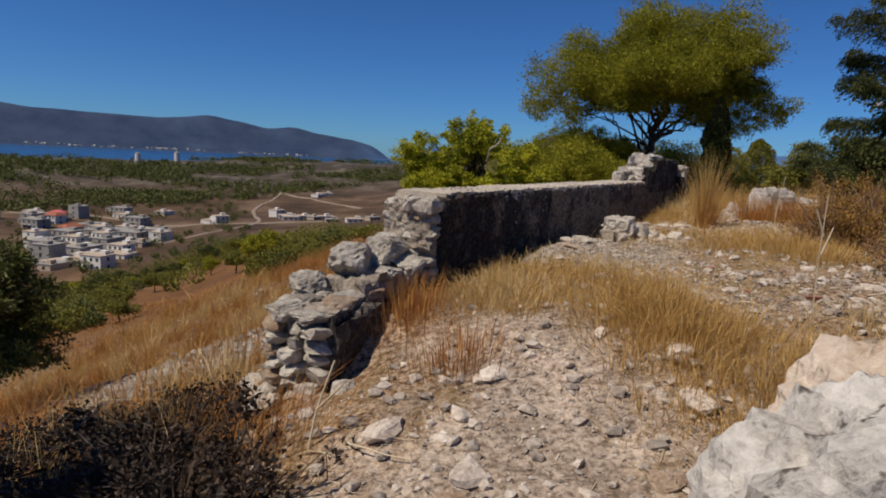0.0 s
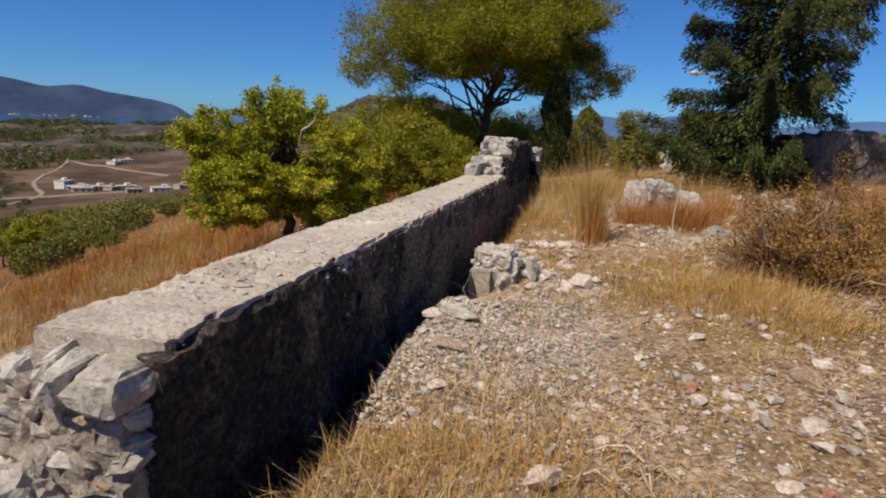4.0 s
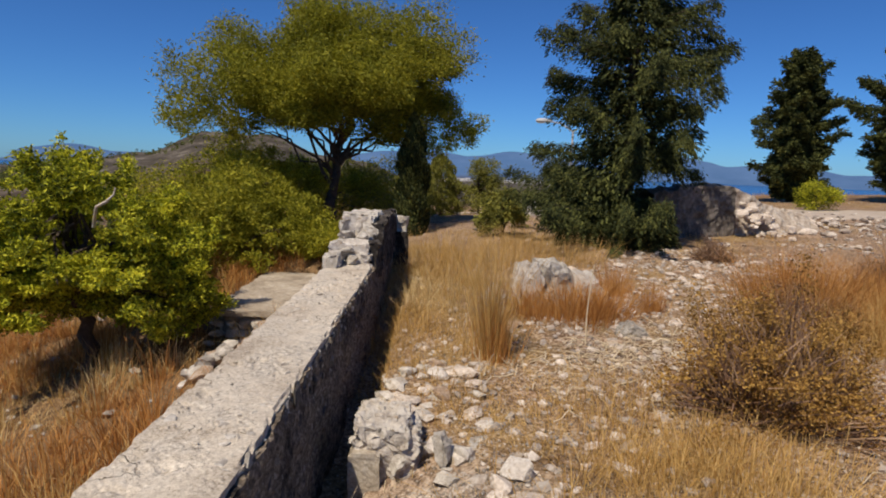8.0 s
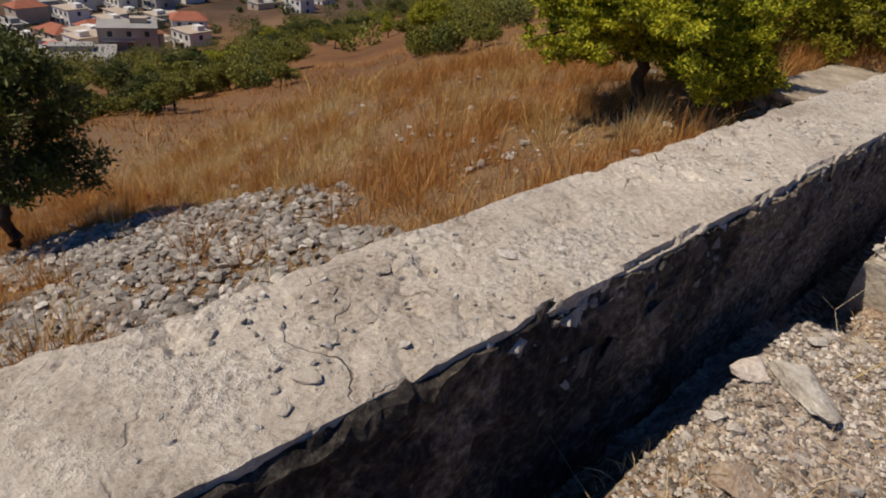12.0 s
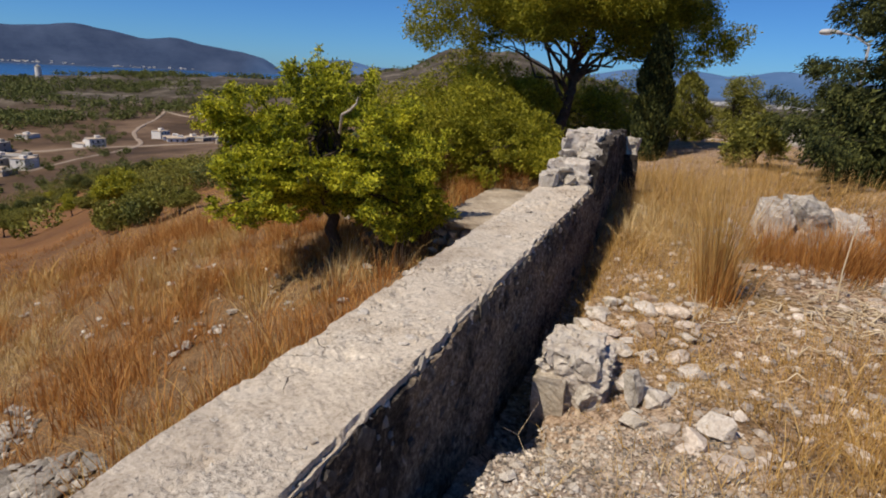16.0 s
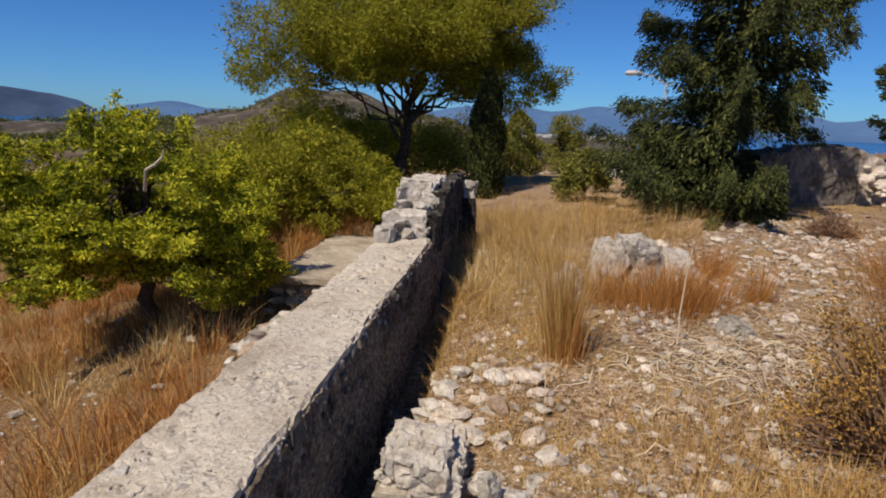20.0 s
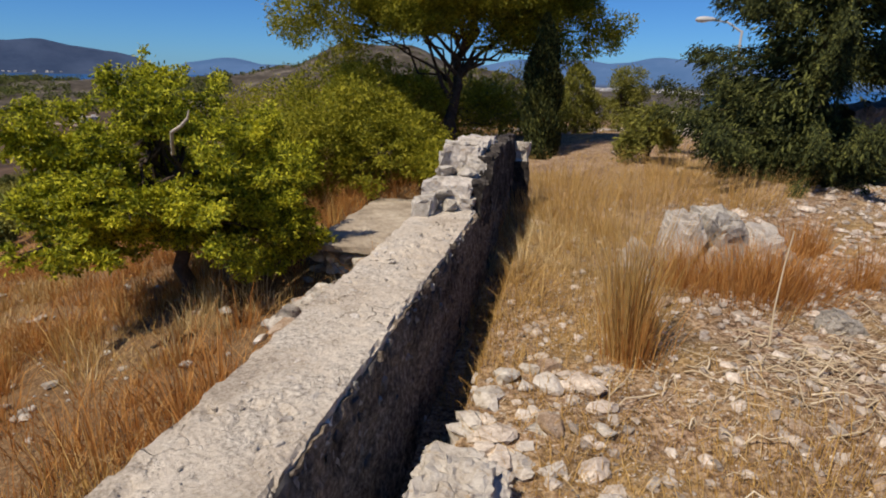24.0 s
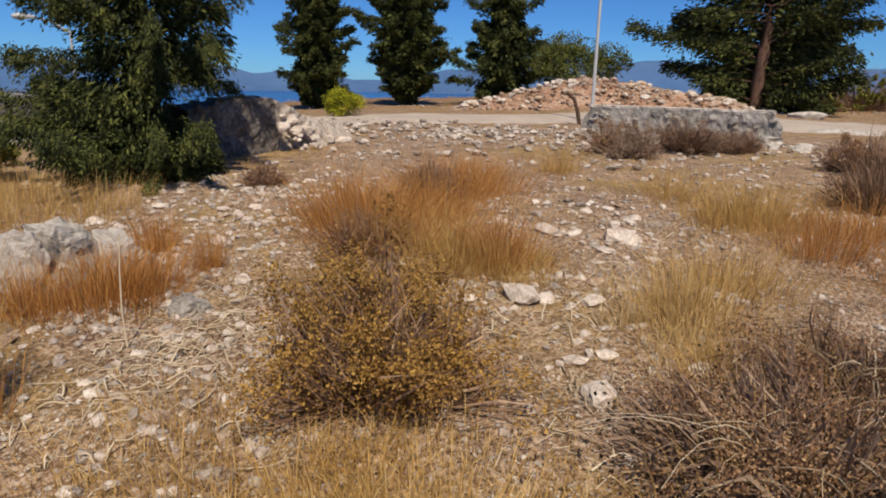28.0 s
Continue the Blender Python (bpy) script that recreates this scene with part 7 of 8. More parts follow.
for k, (x, y, n, ln, sp) in enumerate([(4.1, 7.7, 34, 0.4, 0.25), (4.6, 7.7, 36, 0.45, 0.28), (3.7, 8.3, 20, 0.3, 0.18), (1.5, 4.5, 20, 0.25, 0.10), (5.8, 5.9, 34, 0.35, 0.22), (5.4, 6.1, 26, 0.4, 0.16), (4.0, 6.9, 14, 0.35, 0.14),
                                       (6.2, 5.4, 22, 0.3, 0.16), (4.3, 5.5, 16, 0.3, 0.2), (8.6, 5.2, 20, 0.35, 0.25), (-0.7, 2.4, 16, 0.4, 0.25), (2.9, 4.0, 12, 0.3, 0.15), (5.2, 7.6, 26, 0.4, 0.3), (0.25, 4.25, 5, 0.16, 0.04), (4.4, 8.0, 46, 0.28, 0.22), (4.9, 7.9, 46, 0.26, 0.25), (5.6, 7.8, 40, 0.25, 0.3), (4.7, 7.2, 40, 0.3, 0.3), (5.3, 6.9, 34, 0.3, 0.3), (3.5, 7.6, 24, 0.2, 0.2), (6.4, 6.6, 40, 0.28, 0.3), (5.0, 5.2, 40, 0.24, 0.3), (6.9, 5.6, 34, 0.28, 0.3), (2.5, 3.6, 20, 0.2, 0.2), (3.4, 4.4, 26, 0.25, 0.3)]):
    stalks("dead_stalks", x, y, n, ln, sp, 1600 + k, "heap of pale dead stalks lying on the ground")


def upright_stalk(x, y, pts_, rad, label):
    ob = new("dead_thistle", limb_mesh("dead_thistle", [[((px, py, pz), rad * (1.1 - 0.6 * k / len(path))) for k, (px, py, pz) in enumerate(path)] for path in pts_], TWIG, 5))
    ob.location = (x, y, ground_at(x, y) - 0.02)
    return tagged(ob, label, "dead thistle")


upright_stalk(4.5, 8.2, [[(0, 0, 0), (0.01, 0.02, 0.25), (0.06, 0.05, 0.5), (0.10, 0.06, 0.72)]], 0.006, "tall pale dead stem standing in the rubble")
upright_stalk(2.15, 3.40, [[(0, 0, 0), (0.0, 0.01, 0.25), (-0.01, 0.0, 0.5), (0.0, 0.01, 0.78)], [(0, 0, 0.45), (0.06, 0.02, 0.60)], [(0, 0, 0.55), (-0.06, 0.0, 0.70)]], 0.005, "tall thin dead thistle by the path")
upright_stalk(3.15, 7.85, [[(0, 0, 0), (0.03, 0.05, 0.12), (0.05, 0.1, 0.28)], [(0.03, 0.05, 0.12), (0.09, 0.03, 0.2), (0.13, 0.03, 0.26)], [(0.04, 0.08, 0.2), (0.0, 0.12, 0.27)]], 0.003, "small forked dead twig by the wall")
upright_stalk(-0.55, 2.6, [[(0, 0, 0), (0.03, 0.05, 0.2), (0.1, 0.1, 0.42)], [(0.03, 0.05, 0.2), (0.15, 0.03, 0.33)]], 0.006, "thin dead stem at the broken wall end")
upright_stalk(1.75, 6.75, [[(0, 0, 0), (-0.05, 0.06, 0.12), (0.05, 0.1, 0.26)], [(-0.05, 0.06, 0.12), (-0.14, 0.0, 0.2)], [(0, 0, 0.02), (0.1, -0.06, 0.1), (0.2, -0.05, 0.12)]], 0.0014, "thin dead twig in the wall's shadow")

# pale dead branch in the bright tree
tree_ob = next(o for o in scene.objects if o.name.startswith("carob_tree"))
part("dead_branch", limb_mesh("dead_branch", [[((0.05, -1.0, 2.10), 0.02), ((0.08, -1.24, 2.35), 0.018), ((0.18, -1.36, 2.42), 0.017), ((0.25, -1.40, 2.50), 0.012), ((0.27, -1.42, 2.58), 0.007)]], DEADWOOD, 6), tree_ob, "bleached bare dead branch")


# ---- road, mound, posts ----
def ribbon(name, points, width, lift, material, label, category, step):
    """A strip of road that follows the land."""
    pts_ = np.array(points, float)
    d = np.concatenate([[0], np.cumsum(np.hypot(*np.diff(pts_, axis=0).T))])
    q = np.arange(0, d[-1], step)
    x, y = np.interp(q, d, pts_[:, 0]), np.interp(q, d, pts_[:, 1])
    for _ in range(6):
        x[1:-1], y[1:-1] = (x[:-2] + x[2:]) / 2, (y[:-2] + y[2:]) / 2
    tx, ty = np.gradient(x), np.gradient(y)
    n = np.hypot(tx, ty)
    nx, ny = -ty / n, tx / n
    V = []
    nw = 9
    for j in range(nw):
        w = (j / (nw - 1) - 0.5) * width * (1 + 0.06 * value_noise(q * 0.3, q * 0 + j))
        px, py = x + nx * w, y + ny * w
        V.append(np.column_stack([px, py, land(px, py) + (lift if 0 < j < nw - 1 else -2 * lift)]))
    V = np.concatenate(V)
    m = len(q)
    F = [(j * m + i, j * m + i + 1, (j + 1) * m + i + 1, (j + 1) * m + i) for j in range(nw - 1) for i in range(m - 1)]
    return tagged(new(name, fast_mesh(name, V, F, material, True)), label, category, kind="structure")


DIRT = mottled("pale_dirt_road", [(0.3, (0.34, 0.27, 0.21)), (0.7, (0.52, 0.44, 0.36))], 0.8, 14, bump_strength=0.4)
TRACK = mottled("valley_track", [(0.3, (0.22, 0.165, 0.12)), (0.7, (0.34, 0.27, 0.21))], 0.05, 0.6, bump_strength=0.2)
ribbon("road", [(12, 30), (18.5, 18.5), (21.4, 13.5), (23.4, 8.4), (24.0, 3.0), (23.4, -4), (22, -14)], 4.6, 0.03, DIRT, "pale dirt road crossing behind the low wall", "road", 0.5)
for pth, w in (([(-235, 735), (-190, 700), (-150, 640), (-98, 592), (-70, 560)], 7), ([(-320, 450), (-240, 440), (-190, 400), (-130, 420), (-80, 440)], 7), ([(-150, 330), (-130, 380), (-125, 430), (-160, 520), (-176, 690)], 6)):
    ribbon("road", pth, w * 0.6, 0.5, TRACK, "pale track in the valley below", "road", 6.0)

mound = empty("rubble_mound", 29.0, 7.2, 1.0, "long mound of orange earth and rubble beyond the road", "mound")
EARTH = mottled("orange_earth", [(0.36, (0.15, 0.078, 0.045)), (0.5, (0.31, 0.175, 0.105)), (0.64, (0.50, 0.36, 0.26))], 1.2, 9, bump_strength=1.0, bump_dist=0.08)


def mound_mesh():
    n, m = 90, 34
    V = []
    for i in range(n + 1):
        for j in range(m + 1):
            u, v = i / n * 2 - 1, j / m * 2 - 1
            ln = 6.5
            y = u * ln
            h = float(np.interp(y, [-6.5, -4.5, -2, 0.6, 2.5, 4.5, 6.5], [0, 0.55, 0.9, 1.25, 0.95, 0.45, 0])) * max(0.0, 1 - v * v) ** 0.8
            x = v * 2.0
            g = ground_at(29.0 + x, 7.2 + y) - 1.0
            V.append((x, y, g - 0.1 + h + 0.12 * noise.noise(Vector((x, y, 0)) * 1.5) * (h > 0.05) + 0.07 * noise.noise(Vector((x, y, 3)) * 5) * (h > 0.05)))
    F = [(i * (m + 1) + j, (i + 1) * (m + 1) + j, (i + 1) * (m + 1) + j + 1, i * (m + 1) + j + 1) for i in range(n) for j in range(m)]
    return fast_mesh("earth", V, F, EARTH)


part("earth", mound_mesh(), mound)
def mound_height(x, y):
    return np.interp(y, [-6.5, -4.5, -2, 0.6, 2.5, 4.5, 6.5], [0, 0.55, 0.9, 1.25, 0.95, 0.45, 0]) * np.maximum(0.0, 1 - (x / 2) ** 2) ** 0.8


mound_rng = np.random.default_rng(61)
mp = np.column_stack([29.0 + mound_rng.uniform(-1.95, 0.3, 1700), 7.2 + mound_rng.uniform(-6.2, 6.2, 1700)])
for k, mat in enumerate((RUSTY_STONE, GRAVEL, EARTH)):
    q = mp[k::3]
    pebbles("rubble", q, 0.06 + 0.17 * mound_rng.random(len(q)) ** 2.2, mat, 40 + k, "broken stones and clods over the mound", 0.1, lambda x, y: mound_height(x - 29.0, y - 7.2) - 0.08)
mr = random.Random(6)
for k in range(110):
    y, x = mr.uniform(-5.8, 5.8), mr.uniform(-1.6, 0.2)
    h = float(np.interp(y, [-6.5, -4.5, -2, 0.6, 2.5, 4.5, 6.5], [0, 0.55, 0.9, 1.25, 0.95, 0.45, 0])) * max(0.0, 1 - (x / 2) ** 2) ** 0.8
    sz = mr.uniform(0.12, 0.36)
    part("stone", rock_mesh("stone", (sz, sz * 1.3, sz * 0.7), 1700 + k, RUSTY_STONE if k % 3 == 0 else GRAVEL, 2, 7), mound, "", Matrix.Translation((x, y, ground_at(29 + x, 7.2 + y) - 1.0 + h)) @ Matrix.Rotation(mr.uniform(0, 6), 4, "Z"))


for k, (x, y, sx, sy, sz) in enumerate([(27.4, -0.25, 0.6, 1.4, 0.40), (22.3, -0.2, 1.3, 1.9, 0.16)]):
    ob = new("stone_slab", rock_mesh("stone_slab", (sx, sy, sz), 2700 + k, LIMESTONE, 3, 8, 0.05, 0.9))
    ob.location = (x, y, ground_at(x, y) + sz * 0.2)
    tagged(ob, "pale flat stone slab lying beside the dirt road", "stone slab")


def street_lamp(x, y, height, arm, toward, label):
    z = ground_at(x, y) - 0.1
    ob = empty("street_lamp", x, y, z, label, "street lamp", "street lamps on the hill road")
    part("pole", limb_mesh("pole", [[((0, 0, 0), 0.06), ((0.02, 0, height * 0.5), 0.045), ((0.06, 0, height), 0.035)]], GALVANISED, 12), ob)
    dx, dy = math.cos(toward), math.sin(toward)
    part("arm", limb_mesh("arm", [[((0.06, 0, height - 0.05), 0.03), ((0.06 + dx * arm * 0.5, dy * arm * 0.5, height + 0.22), 0.028), ((0.06 + dx * arm, dy * arm, height + 0.28), 0.025)]], GALVANISED, 8), ob)
    bm = bmesh.new()
    bmesh.ops.create_uvsphere(bm, u_segments=14, v_segments=8, radius=1.0)
    for v in bm.verts:
        v.co = Vector((v.co.x * 0.32 * (1 - 0.25 * v.co.x), v.co.y * 0.12, max(v.co.z, -0.35) * 0.10))
    head = part("lamp_head", bm_mesh("lamp_head", bm, GALVANISED, True), ob, "grey lamp head")
    bm = bmesh.new()
    bmesh.ops.create_uvsphere(bm, u_segments=12, v_segments=6, radius=1.0, matrix=Matrix.Translation((0.05, 0, -0.03)) @ Matrix.Diagonal((0.18, 0.09, 0.05, 1)))
    part("diffuser", bm_mesh("diffuser", bm, WHITEWASH, True), head, "pale lamp diffuser")
    head.matrix_basis = Matrix.Translation((0.06 + dx * (arm + 0.25), dy * (arm + 0.25), height + 0.28)) @ Matrix.Rotation(toward, 4, "Z")
    return ob


street_lamp(15.9, 21.0, 3.0, 0.9, 2.75, "grey street lamp showing beside the dark conifer")
street_lamp(21.7, 6.9, 6.5, 1.0, 0.4, "tall thin grey lamp post behind the low wall")
post = new("rusty_post", limb_mesh("rusty_post", [[((0, 0, 0), 0.06), ((0, 0.08, 0.4), 0.06), ((0, 0.2, 0.75), 0.05), ((0, 0.42, 0.95), 0.04)]], RUST, 8))
post.location = (21.2, 7.2, ground_at(21.2, 7.2))
tagged(post, "bent rusty iron post by the lamp", "post")


# ---- the valley: woods, village, towers ----
def woods(name, pts_, sizes, per, leaf, seed, label, category, material=None):
    """Many small trees joined: each a dome of leaf clumps."""
    rng = np.random.default_rng(seed)
    z = land(pts_[:, 0], pts_[:, 1])
    n = len(pts_)
    d = rng.normal(size=(n, per, 3))
    d /= np.linalg.norm(d, axis=2)[:, :, None]
    d[:, :, 2] = d[:, :, 2] * 0.75 + 0.35
    lump = rng.uniform(0.6, 1.1, size=(n, per, 1))
    cen = d * lump * sizes[:, None, None] * np.array((0.5, 0.5, 0.5)) + np.stack([pts_[:, 0], pts_[:, 1], z + sizes * 0.26], axis=1)[:, None, :]
    ob = new(name, leaves(name, cen.reshape(-1, 3), d.reshape(-1, 3), leaf, 0.42, material or WOODS_LEAF, rng, 0, 0.8))
    return tagged(ob, label, category, kind="stuff")


def polar(x, y):
    return np.degrees(np.arctan2(x - HILL[0], y - HILL[1])), np.hypot(x - HILL[0], y - HILL[1])


vr = np.random.default_rng(120)


def belt(x, y):
    """The band of trees between the red slope and the houses."""
    az, r_ = polar(x, y)
    c0 = np.interp(az, [-50, -44, -38, -30, -20, -10, -3], [105, 120, 150, 195, 235, 262, 280])
    return np.exp(-((r_ - c0) / np.interp(az, [-44, -30, -10], [26, 19, 18])) ** 2)


BELT = "trees of the belt above the village"
protos = []
for k, (mat, lab) in enumerate(((OLIVE_LEAF, "rounded olive green tree on the lower slope"), (WOODS_LEAF, "dark green pine on the lower slope"), (OLIVE_LEAF, "low spreading olive green tree on the lower slope"), (SCRUB_LEAF, "yellow-green bushy tree on the lower slope"))):
    flat_ = (0.9, 1.1, 0.65, 0.85)[k]
    protos.append(crown_tree("belt_tree", -30 - 6 * k, 41 + 9 * k, lab, "tree", 3.0, 0.12, clump_cloud(vr, 16, (0, 0, 2.1 * flat_), (1.5, 1.5, 1.25 * flat_), 0.62, -0.6), 5200, 0.17, 0.3, mat, 820 + k, fork=0.35, group=BELT, inner=0.4, every=6))
line_ = np.array([(-24, 29), (-36, 47), (-50, 72), (-60, 98), (-72, 140), (-74, 168), (-66, 178), (-54, 178), (-42, 176), (-26, 170)], float)
run = np.concatenate([[0], np.cumsum(np.hypot(*np.diff(line_, axis=0).T))])
for k in range(150):
    q = run[-1] * (k + vr.random()) / 150
    far_ = np.interp(q, [0, run[-1]], [3.5, 9.0])
    x, y = np.interp(q, run, line_[:, 0]) + vr.normal() * far_, np.interp(q, run, line_[:, 1]) + vr.normal() * far_ * 0.5
    if k >= 140:
        x, y = ((-27, 50), (-38, 81), (-30, 80), (-12, 46), (-10, 42), (-8, 40), (-26, 93), (-24, 97), (-14, 49), (-20, 60))[k - 140]
    sc = vr.uniform(0.5, 1.0) * np.interp(q, [0, run[-1]], [0.8, 1.7]) * (0.7 if k >= 140 else 1.0)
    copy_thing(protos[int(vr.integers(0, 4))], Matrix.Translation((x, y, ground_at(x, y) - 0.1)) @ Matrix.Rotation(vr.uniform(0, 6.3), 4, "Z") @ Matrix.Scale(sc, 4))
p = scatter(vr, 9000, -190, 10, 60, 320, lambda x, y: 0.95 * belt(x, y) * (0.25 + 0.75 * patchy(x, y, 0.07, -0.3, 0.3)))[:190]
size_ = 3.0 + 4.0 * vr.random(len(p)) ** 1.5
woods("valley_trees", p[::2], size_[::2], 420, 0.26, 121, "belt of olive and pine trees above the village", "trees", OLIVE_LEAF)
woods("valley_trees", p[1::2], size_[1::2], 420, 0.26, 126, "belt of dark pine trees above the village", "trees", WOODS_LEAF)
p = scatter(vr, 4000, -140, 10, 45, 260, lambda x, y: 0.05 * (1 + 2 * patchy(x, y, 0.05, 0.1, 0.6)) * (polar(x, y)[1] > 48) * (polar(x, y)[1] < 220))[:140]
woods("slope_trees", p, vr.uniform(1.6, 4.0, len(p)), 200, 0.34, 122, "scattered bushes on the russet slope", "bushes", OLIVE_LEAF)
# thicker undergrowth along the belt
q = run[-1] * vr.random(150)
p = np.column_stack([np.interp(q, run, line_[:, 0]), np.interp(q, run, line_[:, 1])]) + vr.normal(size=(150, 2)) * np.interp(q, [0, run[-1]], [3.0, 8.0])[:, None] * np.array((1.0, 0.5))
size_ = vr.uniform(0.9, 1.9, 150) * np.interp(q, [0, run[-1]], [1.0, 2.4])
woods("belt_bushes", p[:75], size_[:75], 700, 0.17, 141, "olive green undergrowth of the tree belt", "bushes", OLIVE_LEAF)
woods("belt_bushes", p[75:], size_[75:], 700, 0.17, 142, "dark green undergrowth of the tree belt", "bushes", WOODS_LEAF)
# dark bushes along the shoulder of the slope
p = np.array([(-19.2, 68.7), (-16.5, 66), (-14, 63), (-12.0, 60.0), (-10, 62), (-8, 66), (-12.0, 41.6), (-11, 42.8), (-13, 43.6), (-19.2, 76.4), (-22, 79), (-15, 72), (-39, 69.6), (-36, 67), (-25.7, 42.3), (-27.5, 45), (-30, 44), (-32, 50), (-37.2, 60.8), (-55.3, 115), (-50, 110), (-31.7, 138), (-12, 68), (-34, 46), (-24, 90)])
woods("slope_bushes", p, vr.uniform(1.8, 4.2, len(p)), 1100, 0.17, 127, "olive green bushes along the shoulder of the slope", "bushes", OLIVE_LEAF)
woods("slope_bushes", p[::3] + np.array((1.8, -1.2)), vr.uniform(1.6, 3.0, len(p[::3])), 900, 0.17, 128, "dark green bushes along the shoulder of the slope", "bushes", WOODS_LEAF)
near_ridge = lambda az: np.interp(az, [-45, -25, -19, -14, -8, 0], [540, 550, 620, 680, 740, 800])
p = scatter(vr, 30000, -900, 260, 430, 1200, lambda x, y: (polar(x, y)[1] > near_ridge(polar(x, y)[0])) * (polar(x, y)[1] < 1120) * smooth01(fbm(x / 130, y / 70, 4, 61) + np.where(polar(x, y)[1] < near_ridge(polar(x, y)[0]) + 120, 0.55, -0.05), -0.12, 0.3) * (polar(x, y)[0] < 0) * (polar(x, y)[0] > -60))[:4600]
woods("far_woods", p, vr.uniform(5, 11, len(p)), 26, 1.7, 123, "dark green woods on the opposite ridge", "woods")
p = scatter(vr, 9000, -100, 420, 640, 1180, lambda x, y: 0.6 * (polar(x, y)[0] > 0) * (polar(x, y)[0] < 26) * smooth01(fbm(x / 60, y / 60, 4, 71), 0.0, 0.6))[:600]
woods("hill_scrub", p, vr.uniform(2.5, 6.0, len(p)), 14, 1.7, 129, "low dark scrub on the rocky hill behind the pine", "scrub")
p = scatter(vr, 3000, -520, -20, 200, 560, lambda x, y: 0.5 * (polar(x, y)[1] > 210) * (polar(x, y)[0] < -18))[:520]
woods("village_trees", p, vr.uniform(3.0, 7.0, len(p)), 200, 0.55, 124, "garden trees between the village houses", "trees")
p = scatter(vr, 6000, 0, 420, 60, 900, lambda x, y: 0.8 * smooth01(fbm(x / 60, y / 60, 3, 67), -0.2, 0.4) * (polar(x, y)[1] > 60) * ((polar(x, y)[0] > 16) | (polar(x, y)[1] < 330)))[:300]
woods("brow_woods", p, vr.uniform(5, 9, len(p)), 60, 1.5, 125, "scrubby trees on the land beyond the brow", "woods")


def box_part(name, x0, x1, y0, y1, z0, z1, mat, parent, label=""):
    bm = bmesh.new()
    bmesh.ops.create_cube(bm, size=1.0)
    for v in bm.verts:
        v.co = Vector((x0 if v.co.x < 0 else x1, y0 if v.co.y < 0 else y1, z0 if v.co.z < 0 else z1))
    return part(name, bm_mesh(name, bm, mat), parent, label)


VILLAGE = "houses of the village"


def house(w, d, floors, wall_mat, roof, label, x=0, y=0, turn=0.0):
    """A house with walls, parapet or pitched roof, windows, door and balconies."""
    h = floors * 3.1
    ob = empty("house", x, y, ground_at(x, y) - 0.6, label, "house", VILLAGE)
    ob.rotation_euler.z = turn
    box_part("wall", -w / 2, w / 2, -d / 2, d / 2, -3, h, wall_mat, ob)
    if roof is None:
        box_part("roof", -w / 2 - 0.25, w / 2 + 0.25, -d / 2 - 0.25, d / 2 + 0.25, h, h + 0.28, GREY_HOUSE if wall_mat is not WHITEWASH else CREAM, ob, "flat concrete roof")
        box_part("stair_hut", w * 0.05, w * 0.35, d * 0.02, d * 0.32, h + 0.28, h + 1.7, wall_mat, ob)
    else:
        bm = bmesh.new()
        e = 0.5
        c = [bm.verts.new(p_) for p_ in ((-w / 2 - e, -d / 2 - e, h), (w / 2 + e, -d / 2 - e, h), (w / 2 + e, d / 2 + e, h), (-w / 2 - e, d / 2 + e, h), (-w / 4, 0, h + 2.0), (w / 4, 0, h + 2.0))]
        for f_ in ((0, 1, 5, 4), (1, 2, 5), (2, 3, 4, 5), (3, 0, 4), (3, 2, 1, 0)):
            bm.faces.new([c[i] for i in f_])
        part("roof", bm_mesh("roof", bm, roof), ob, "pitched tiled roof")
    for fl in range(floors):
        for q in (-0.3, 0.02, 0.32):
            if fl == 0 and q == 0.02:
                box_part("door", q * w - 0.55, q * w + 0.55, -d / 2 - 0.06, -d / 2 + 0.1, 0.2, 2.5, DARK_GLASS, ob)
            else:
                box_part("window", q * w - 0.6, q * w + 0.6, -d / 2 - 0.06, -d / 2 + 0.1, fl * 3.1 + 1.0, fl * 3.1 + 2.4, DARK_GLASS, ob)
        box_part("window", w / 2 - 0.1, w / 2 + 0.06, -0.6, 0.6, fl * 3.1 + 1.0, fl * 3.1 + 2.4, DARK_GLASS, ob)
        if fl:
            bal = box_part("balcony", -w * 0.42, w * 0.12, -d / 2 - 1.2, -d / 2, fl * 3.1 - 0.1, fl * 3.1 + 0.12, WHITEWASH, ob)
            box_part("railing", -w * 0.42, w * 0.12, -d / 2 - 1.2, -d / 2 - 1.12, fl * 3.1 + 0.12, fl * 3.1 + 1.0, GREY_HOUSE, bal)
    return ob


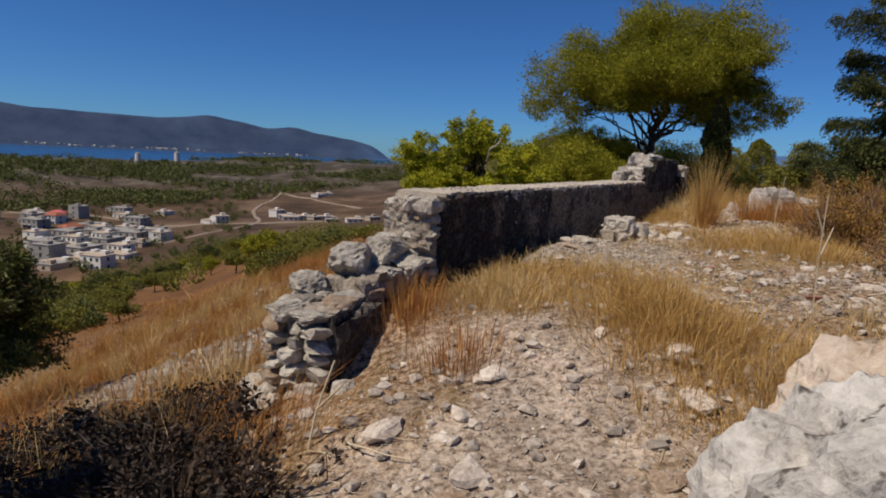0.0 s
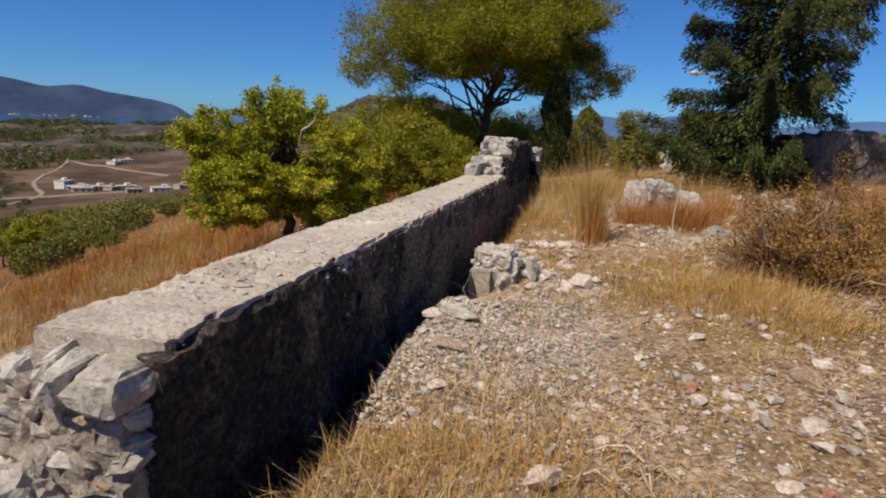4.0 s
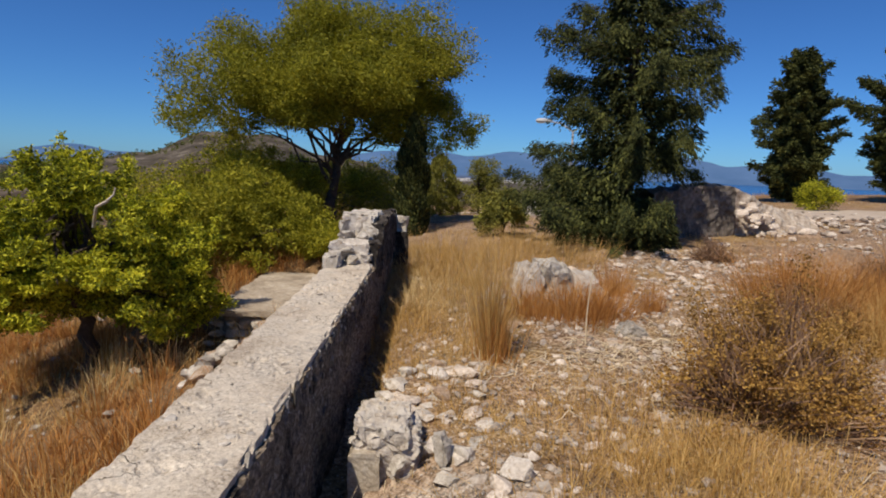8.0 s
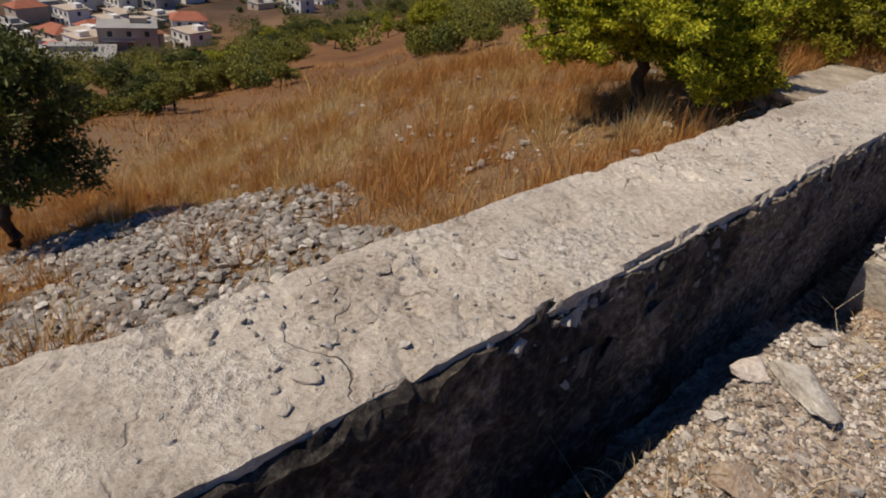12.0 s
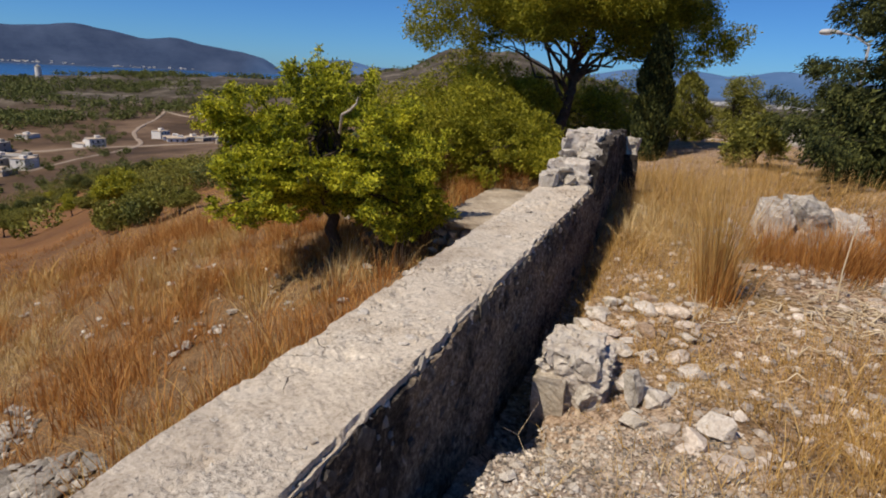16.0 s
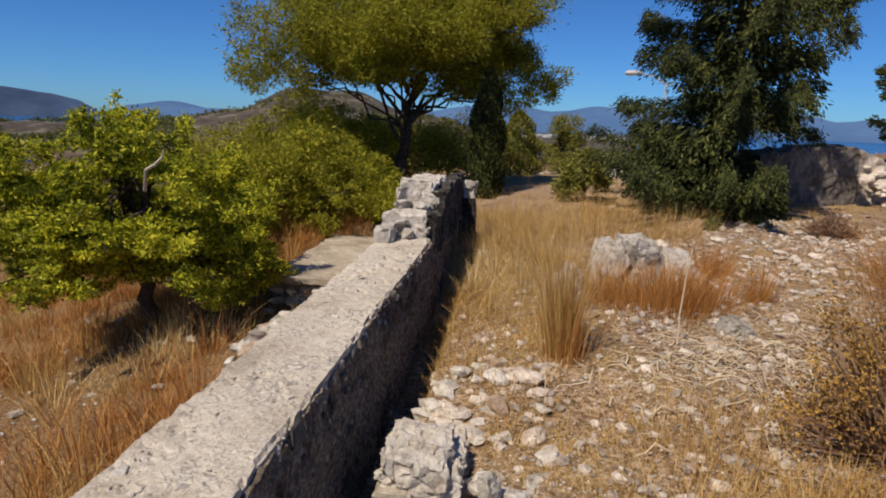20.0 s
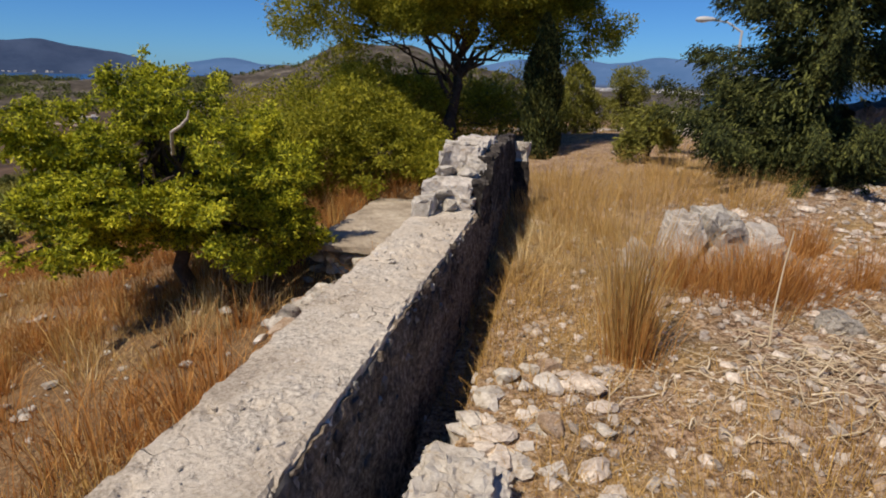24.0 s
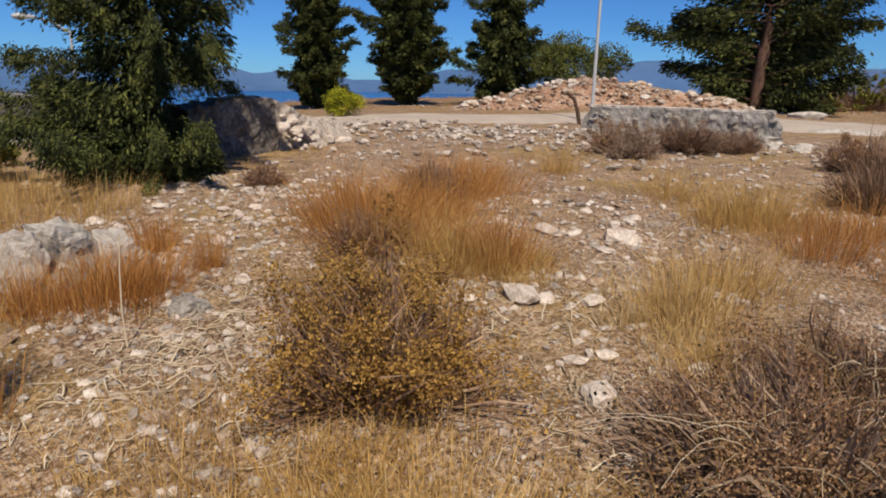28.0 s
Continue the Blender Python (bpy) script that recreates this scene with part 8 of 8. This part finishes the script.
kinds = [(9.5, 8, 2, WHITEWASH, None, "white two-storey house with a flat roof"), (12, 9, 1, WHITEWASH, None, "low white house with a flat roof"), (9, 9, 3, GREY_HOUSE, None, "unfinished grey concrete house with a flat roof"),
         (11, 8, 2, CREAM, ROOF_TILE, "cream house with a red tiled roof"), (13, 9, 2, GREY_HOUSE, None, "grey two-storey house with a flat roof"), (9, 8, 2, WHITEWASH, ROOF_TILE, "white house with a red tiled roof"), (12, 10, 1, GREY_HOUSE, PINK_ROOF, "low house with a pink roof"), (9, 7, 1, CREAM, None, "small cream house with a flat roof")]
plots = []
ax = radians(-36)
for i in range(-12, 18):
    for j in range(0, 30):
        u, v = i * 14.0 + (j % 2) * 2, 165 + j * 12.5
        x, y = HILL[0] + v * math.sin(ax) + u * math.cos(ax), HILL[1] + v * math.cos(ax) - u * math.sin(ax)
        az, r_ = polar(x, y)
        edge = float(np.interp(az, [-60, -46, -42, -38, -34, -30, -24, -18], [185, 190, 205, 220, 235, 275, 370, 420]))
        if not (-58 < az < -24.5 and edge < r_ < 535) or (-41 < az < -37 and 330 < r_ < 450):
            continue
        street = i % 6 == 0 or j % 7 == 0
        gap = value_noise(np.array([x / 45.0]), np.array([y / 45.0]), 91)[0]
        if not street and (gap > -0.25 or az < -40):
            plots.append((x, y))
prng = random.Random(31)
first = {}
for k, (x, y) in enumerate(plots):
    kind = prng.choices(range(8), (6, 8, 1.2, 0.7, 4, 0.6, 0.6, 4))[0]
    turn = -ax * 0 + prng.choice((-0.28, -0.28 - math.pi / 2)) + prng.uniform(-0.06, 0.06)
    jx, jy = prng.uniform(-2, 2), prng.uniform(-2, 2)
    if kind not in first:
        first[kind] = house(*kinds[kind], x, y, turn)
    else:
        copy_thing(first[kind], Matrix.Translation((x + jx, y + jy, ground_at(x, y) - 0.6)) @ Matrix.Rotation(turn, 4, "Z"))
# white group on the track, and outliers
for k, (x, y, kind) in enumerate([(-118, 470, 1), (-106, 474, 1), (-96, 466, 7), (-112, 458, 1), (-90, 480, 1), (-128, 480, 0), (-60, 430, 1), (-48, 436, 7), (-128, 640, 1), (-122, 655, 1), (-150, 418, 0), (-158, 424, 1), (-75, 425, 7)]):
    if kind not in first:
        first[kind] = house(*kinds[kind], x, y, 0.3)
    else:
        copy_thing(first[kind], Matrix.Translation((x, y, ground_at(x, y) - 0.6)) @ Matrix.Rotation(0.3 + 0.4 * (k % 3), 4, "Z"))
# nearest block of flats and the long shed
house(15, 11, 3, CREAM, None, "cream block of flats with rows of balconies", -137, 149, 0.72)
house(11, 10, 3, WHITEWASH, ROOF_TILE, "white house with balconies and a red tiled roof", -146, 186, 0.72)
shed = house(34, 16, 1, GREY_HOUSE, None, "long grey shed with a flat white roof", -142, 124, 0.72)


def tower(x, y):
    ob = empty("windmill_tower", x, y, ground_at(x, y) - 1, "white round windmill tower on the ridge", "tower", "towers on the ridge")
    bm = bmesh.new()
    bmesh.ops.create_cone(bm, cap_ends=True, segments=18, radius1=4.5, radius2=3.6, depth=15, matrix=Matrix.Translation((0, 0, 7.5)))
    part("wall", bm_mesh("wall", bm, WHITEWASH), ob)
    bm = bmesh.new()
    bmesh.ops.create_cone(bm, cap_ends=True, segments=18, radius1=3.9, radius2=0.3, depth=3.0, matrix=Matrix.Translation((0, 0, 16.5)))
    part("roof", bm_mesh("roof", bm, GREY_HOUSE), ob)


for az, r_ in ((-26.4, 1010), (-23.4, 1020)):
    tower(HILL[0] + r_ * math.sin(radians(az)), HILL[1] + r_ * math.cos(radians(az)))


def far_town(name, n, az0, az1, r0, r1, seed, label, size):
    """Tiny white houses on a far shore, joined."""
    rng = np.random.default_rng(seed)
    V, F = [], []
    cube = np.array([(-1, -1, 0), (1, -1, 0), (1, 1, 0), (-1, 1, 0), (-1, -1, 1), (1, -1, 1), (1, 1, 1), (-1, 1, 1)], float)
    quads = np.array([(0, 1, 5, 4), (1, 2, 6, 5), (2, 3, 7, 6), (3, 0, 4, 7), (4, 5, 6, 7)])
    for k in range(n):
        az, r_ = radians(rng.uniform(az0, az1)), rng.uniform(r0, r1)
        x, y = HILL[0] + r_ * math.sin(az), HILL[1] + r_ * math.cos(az)
        z = max(ground_at(x, y), -60) - 2
        V.append(cube * np.array((size, size, size)) * rng.uniform(0.6, 1.3) + np.array((x, y, z)))
        F.append(quads + 8 * k)
    return stuff(name, fast_mesh(name, np.concatenate(V), np.concatenate(F), WHITEWASH), label, "far town")


far_town("shore_town", 150, -46, -12, 4160, 4200, 131, "white houses along the far shore", 6)
far_town("shore_town", 160, 30, 41, 2300, 2700, 132, "white town on the near shore of the bay", 6)
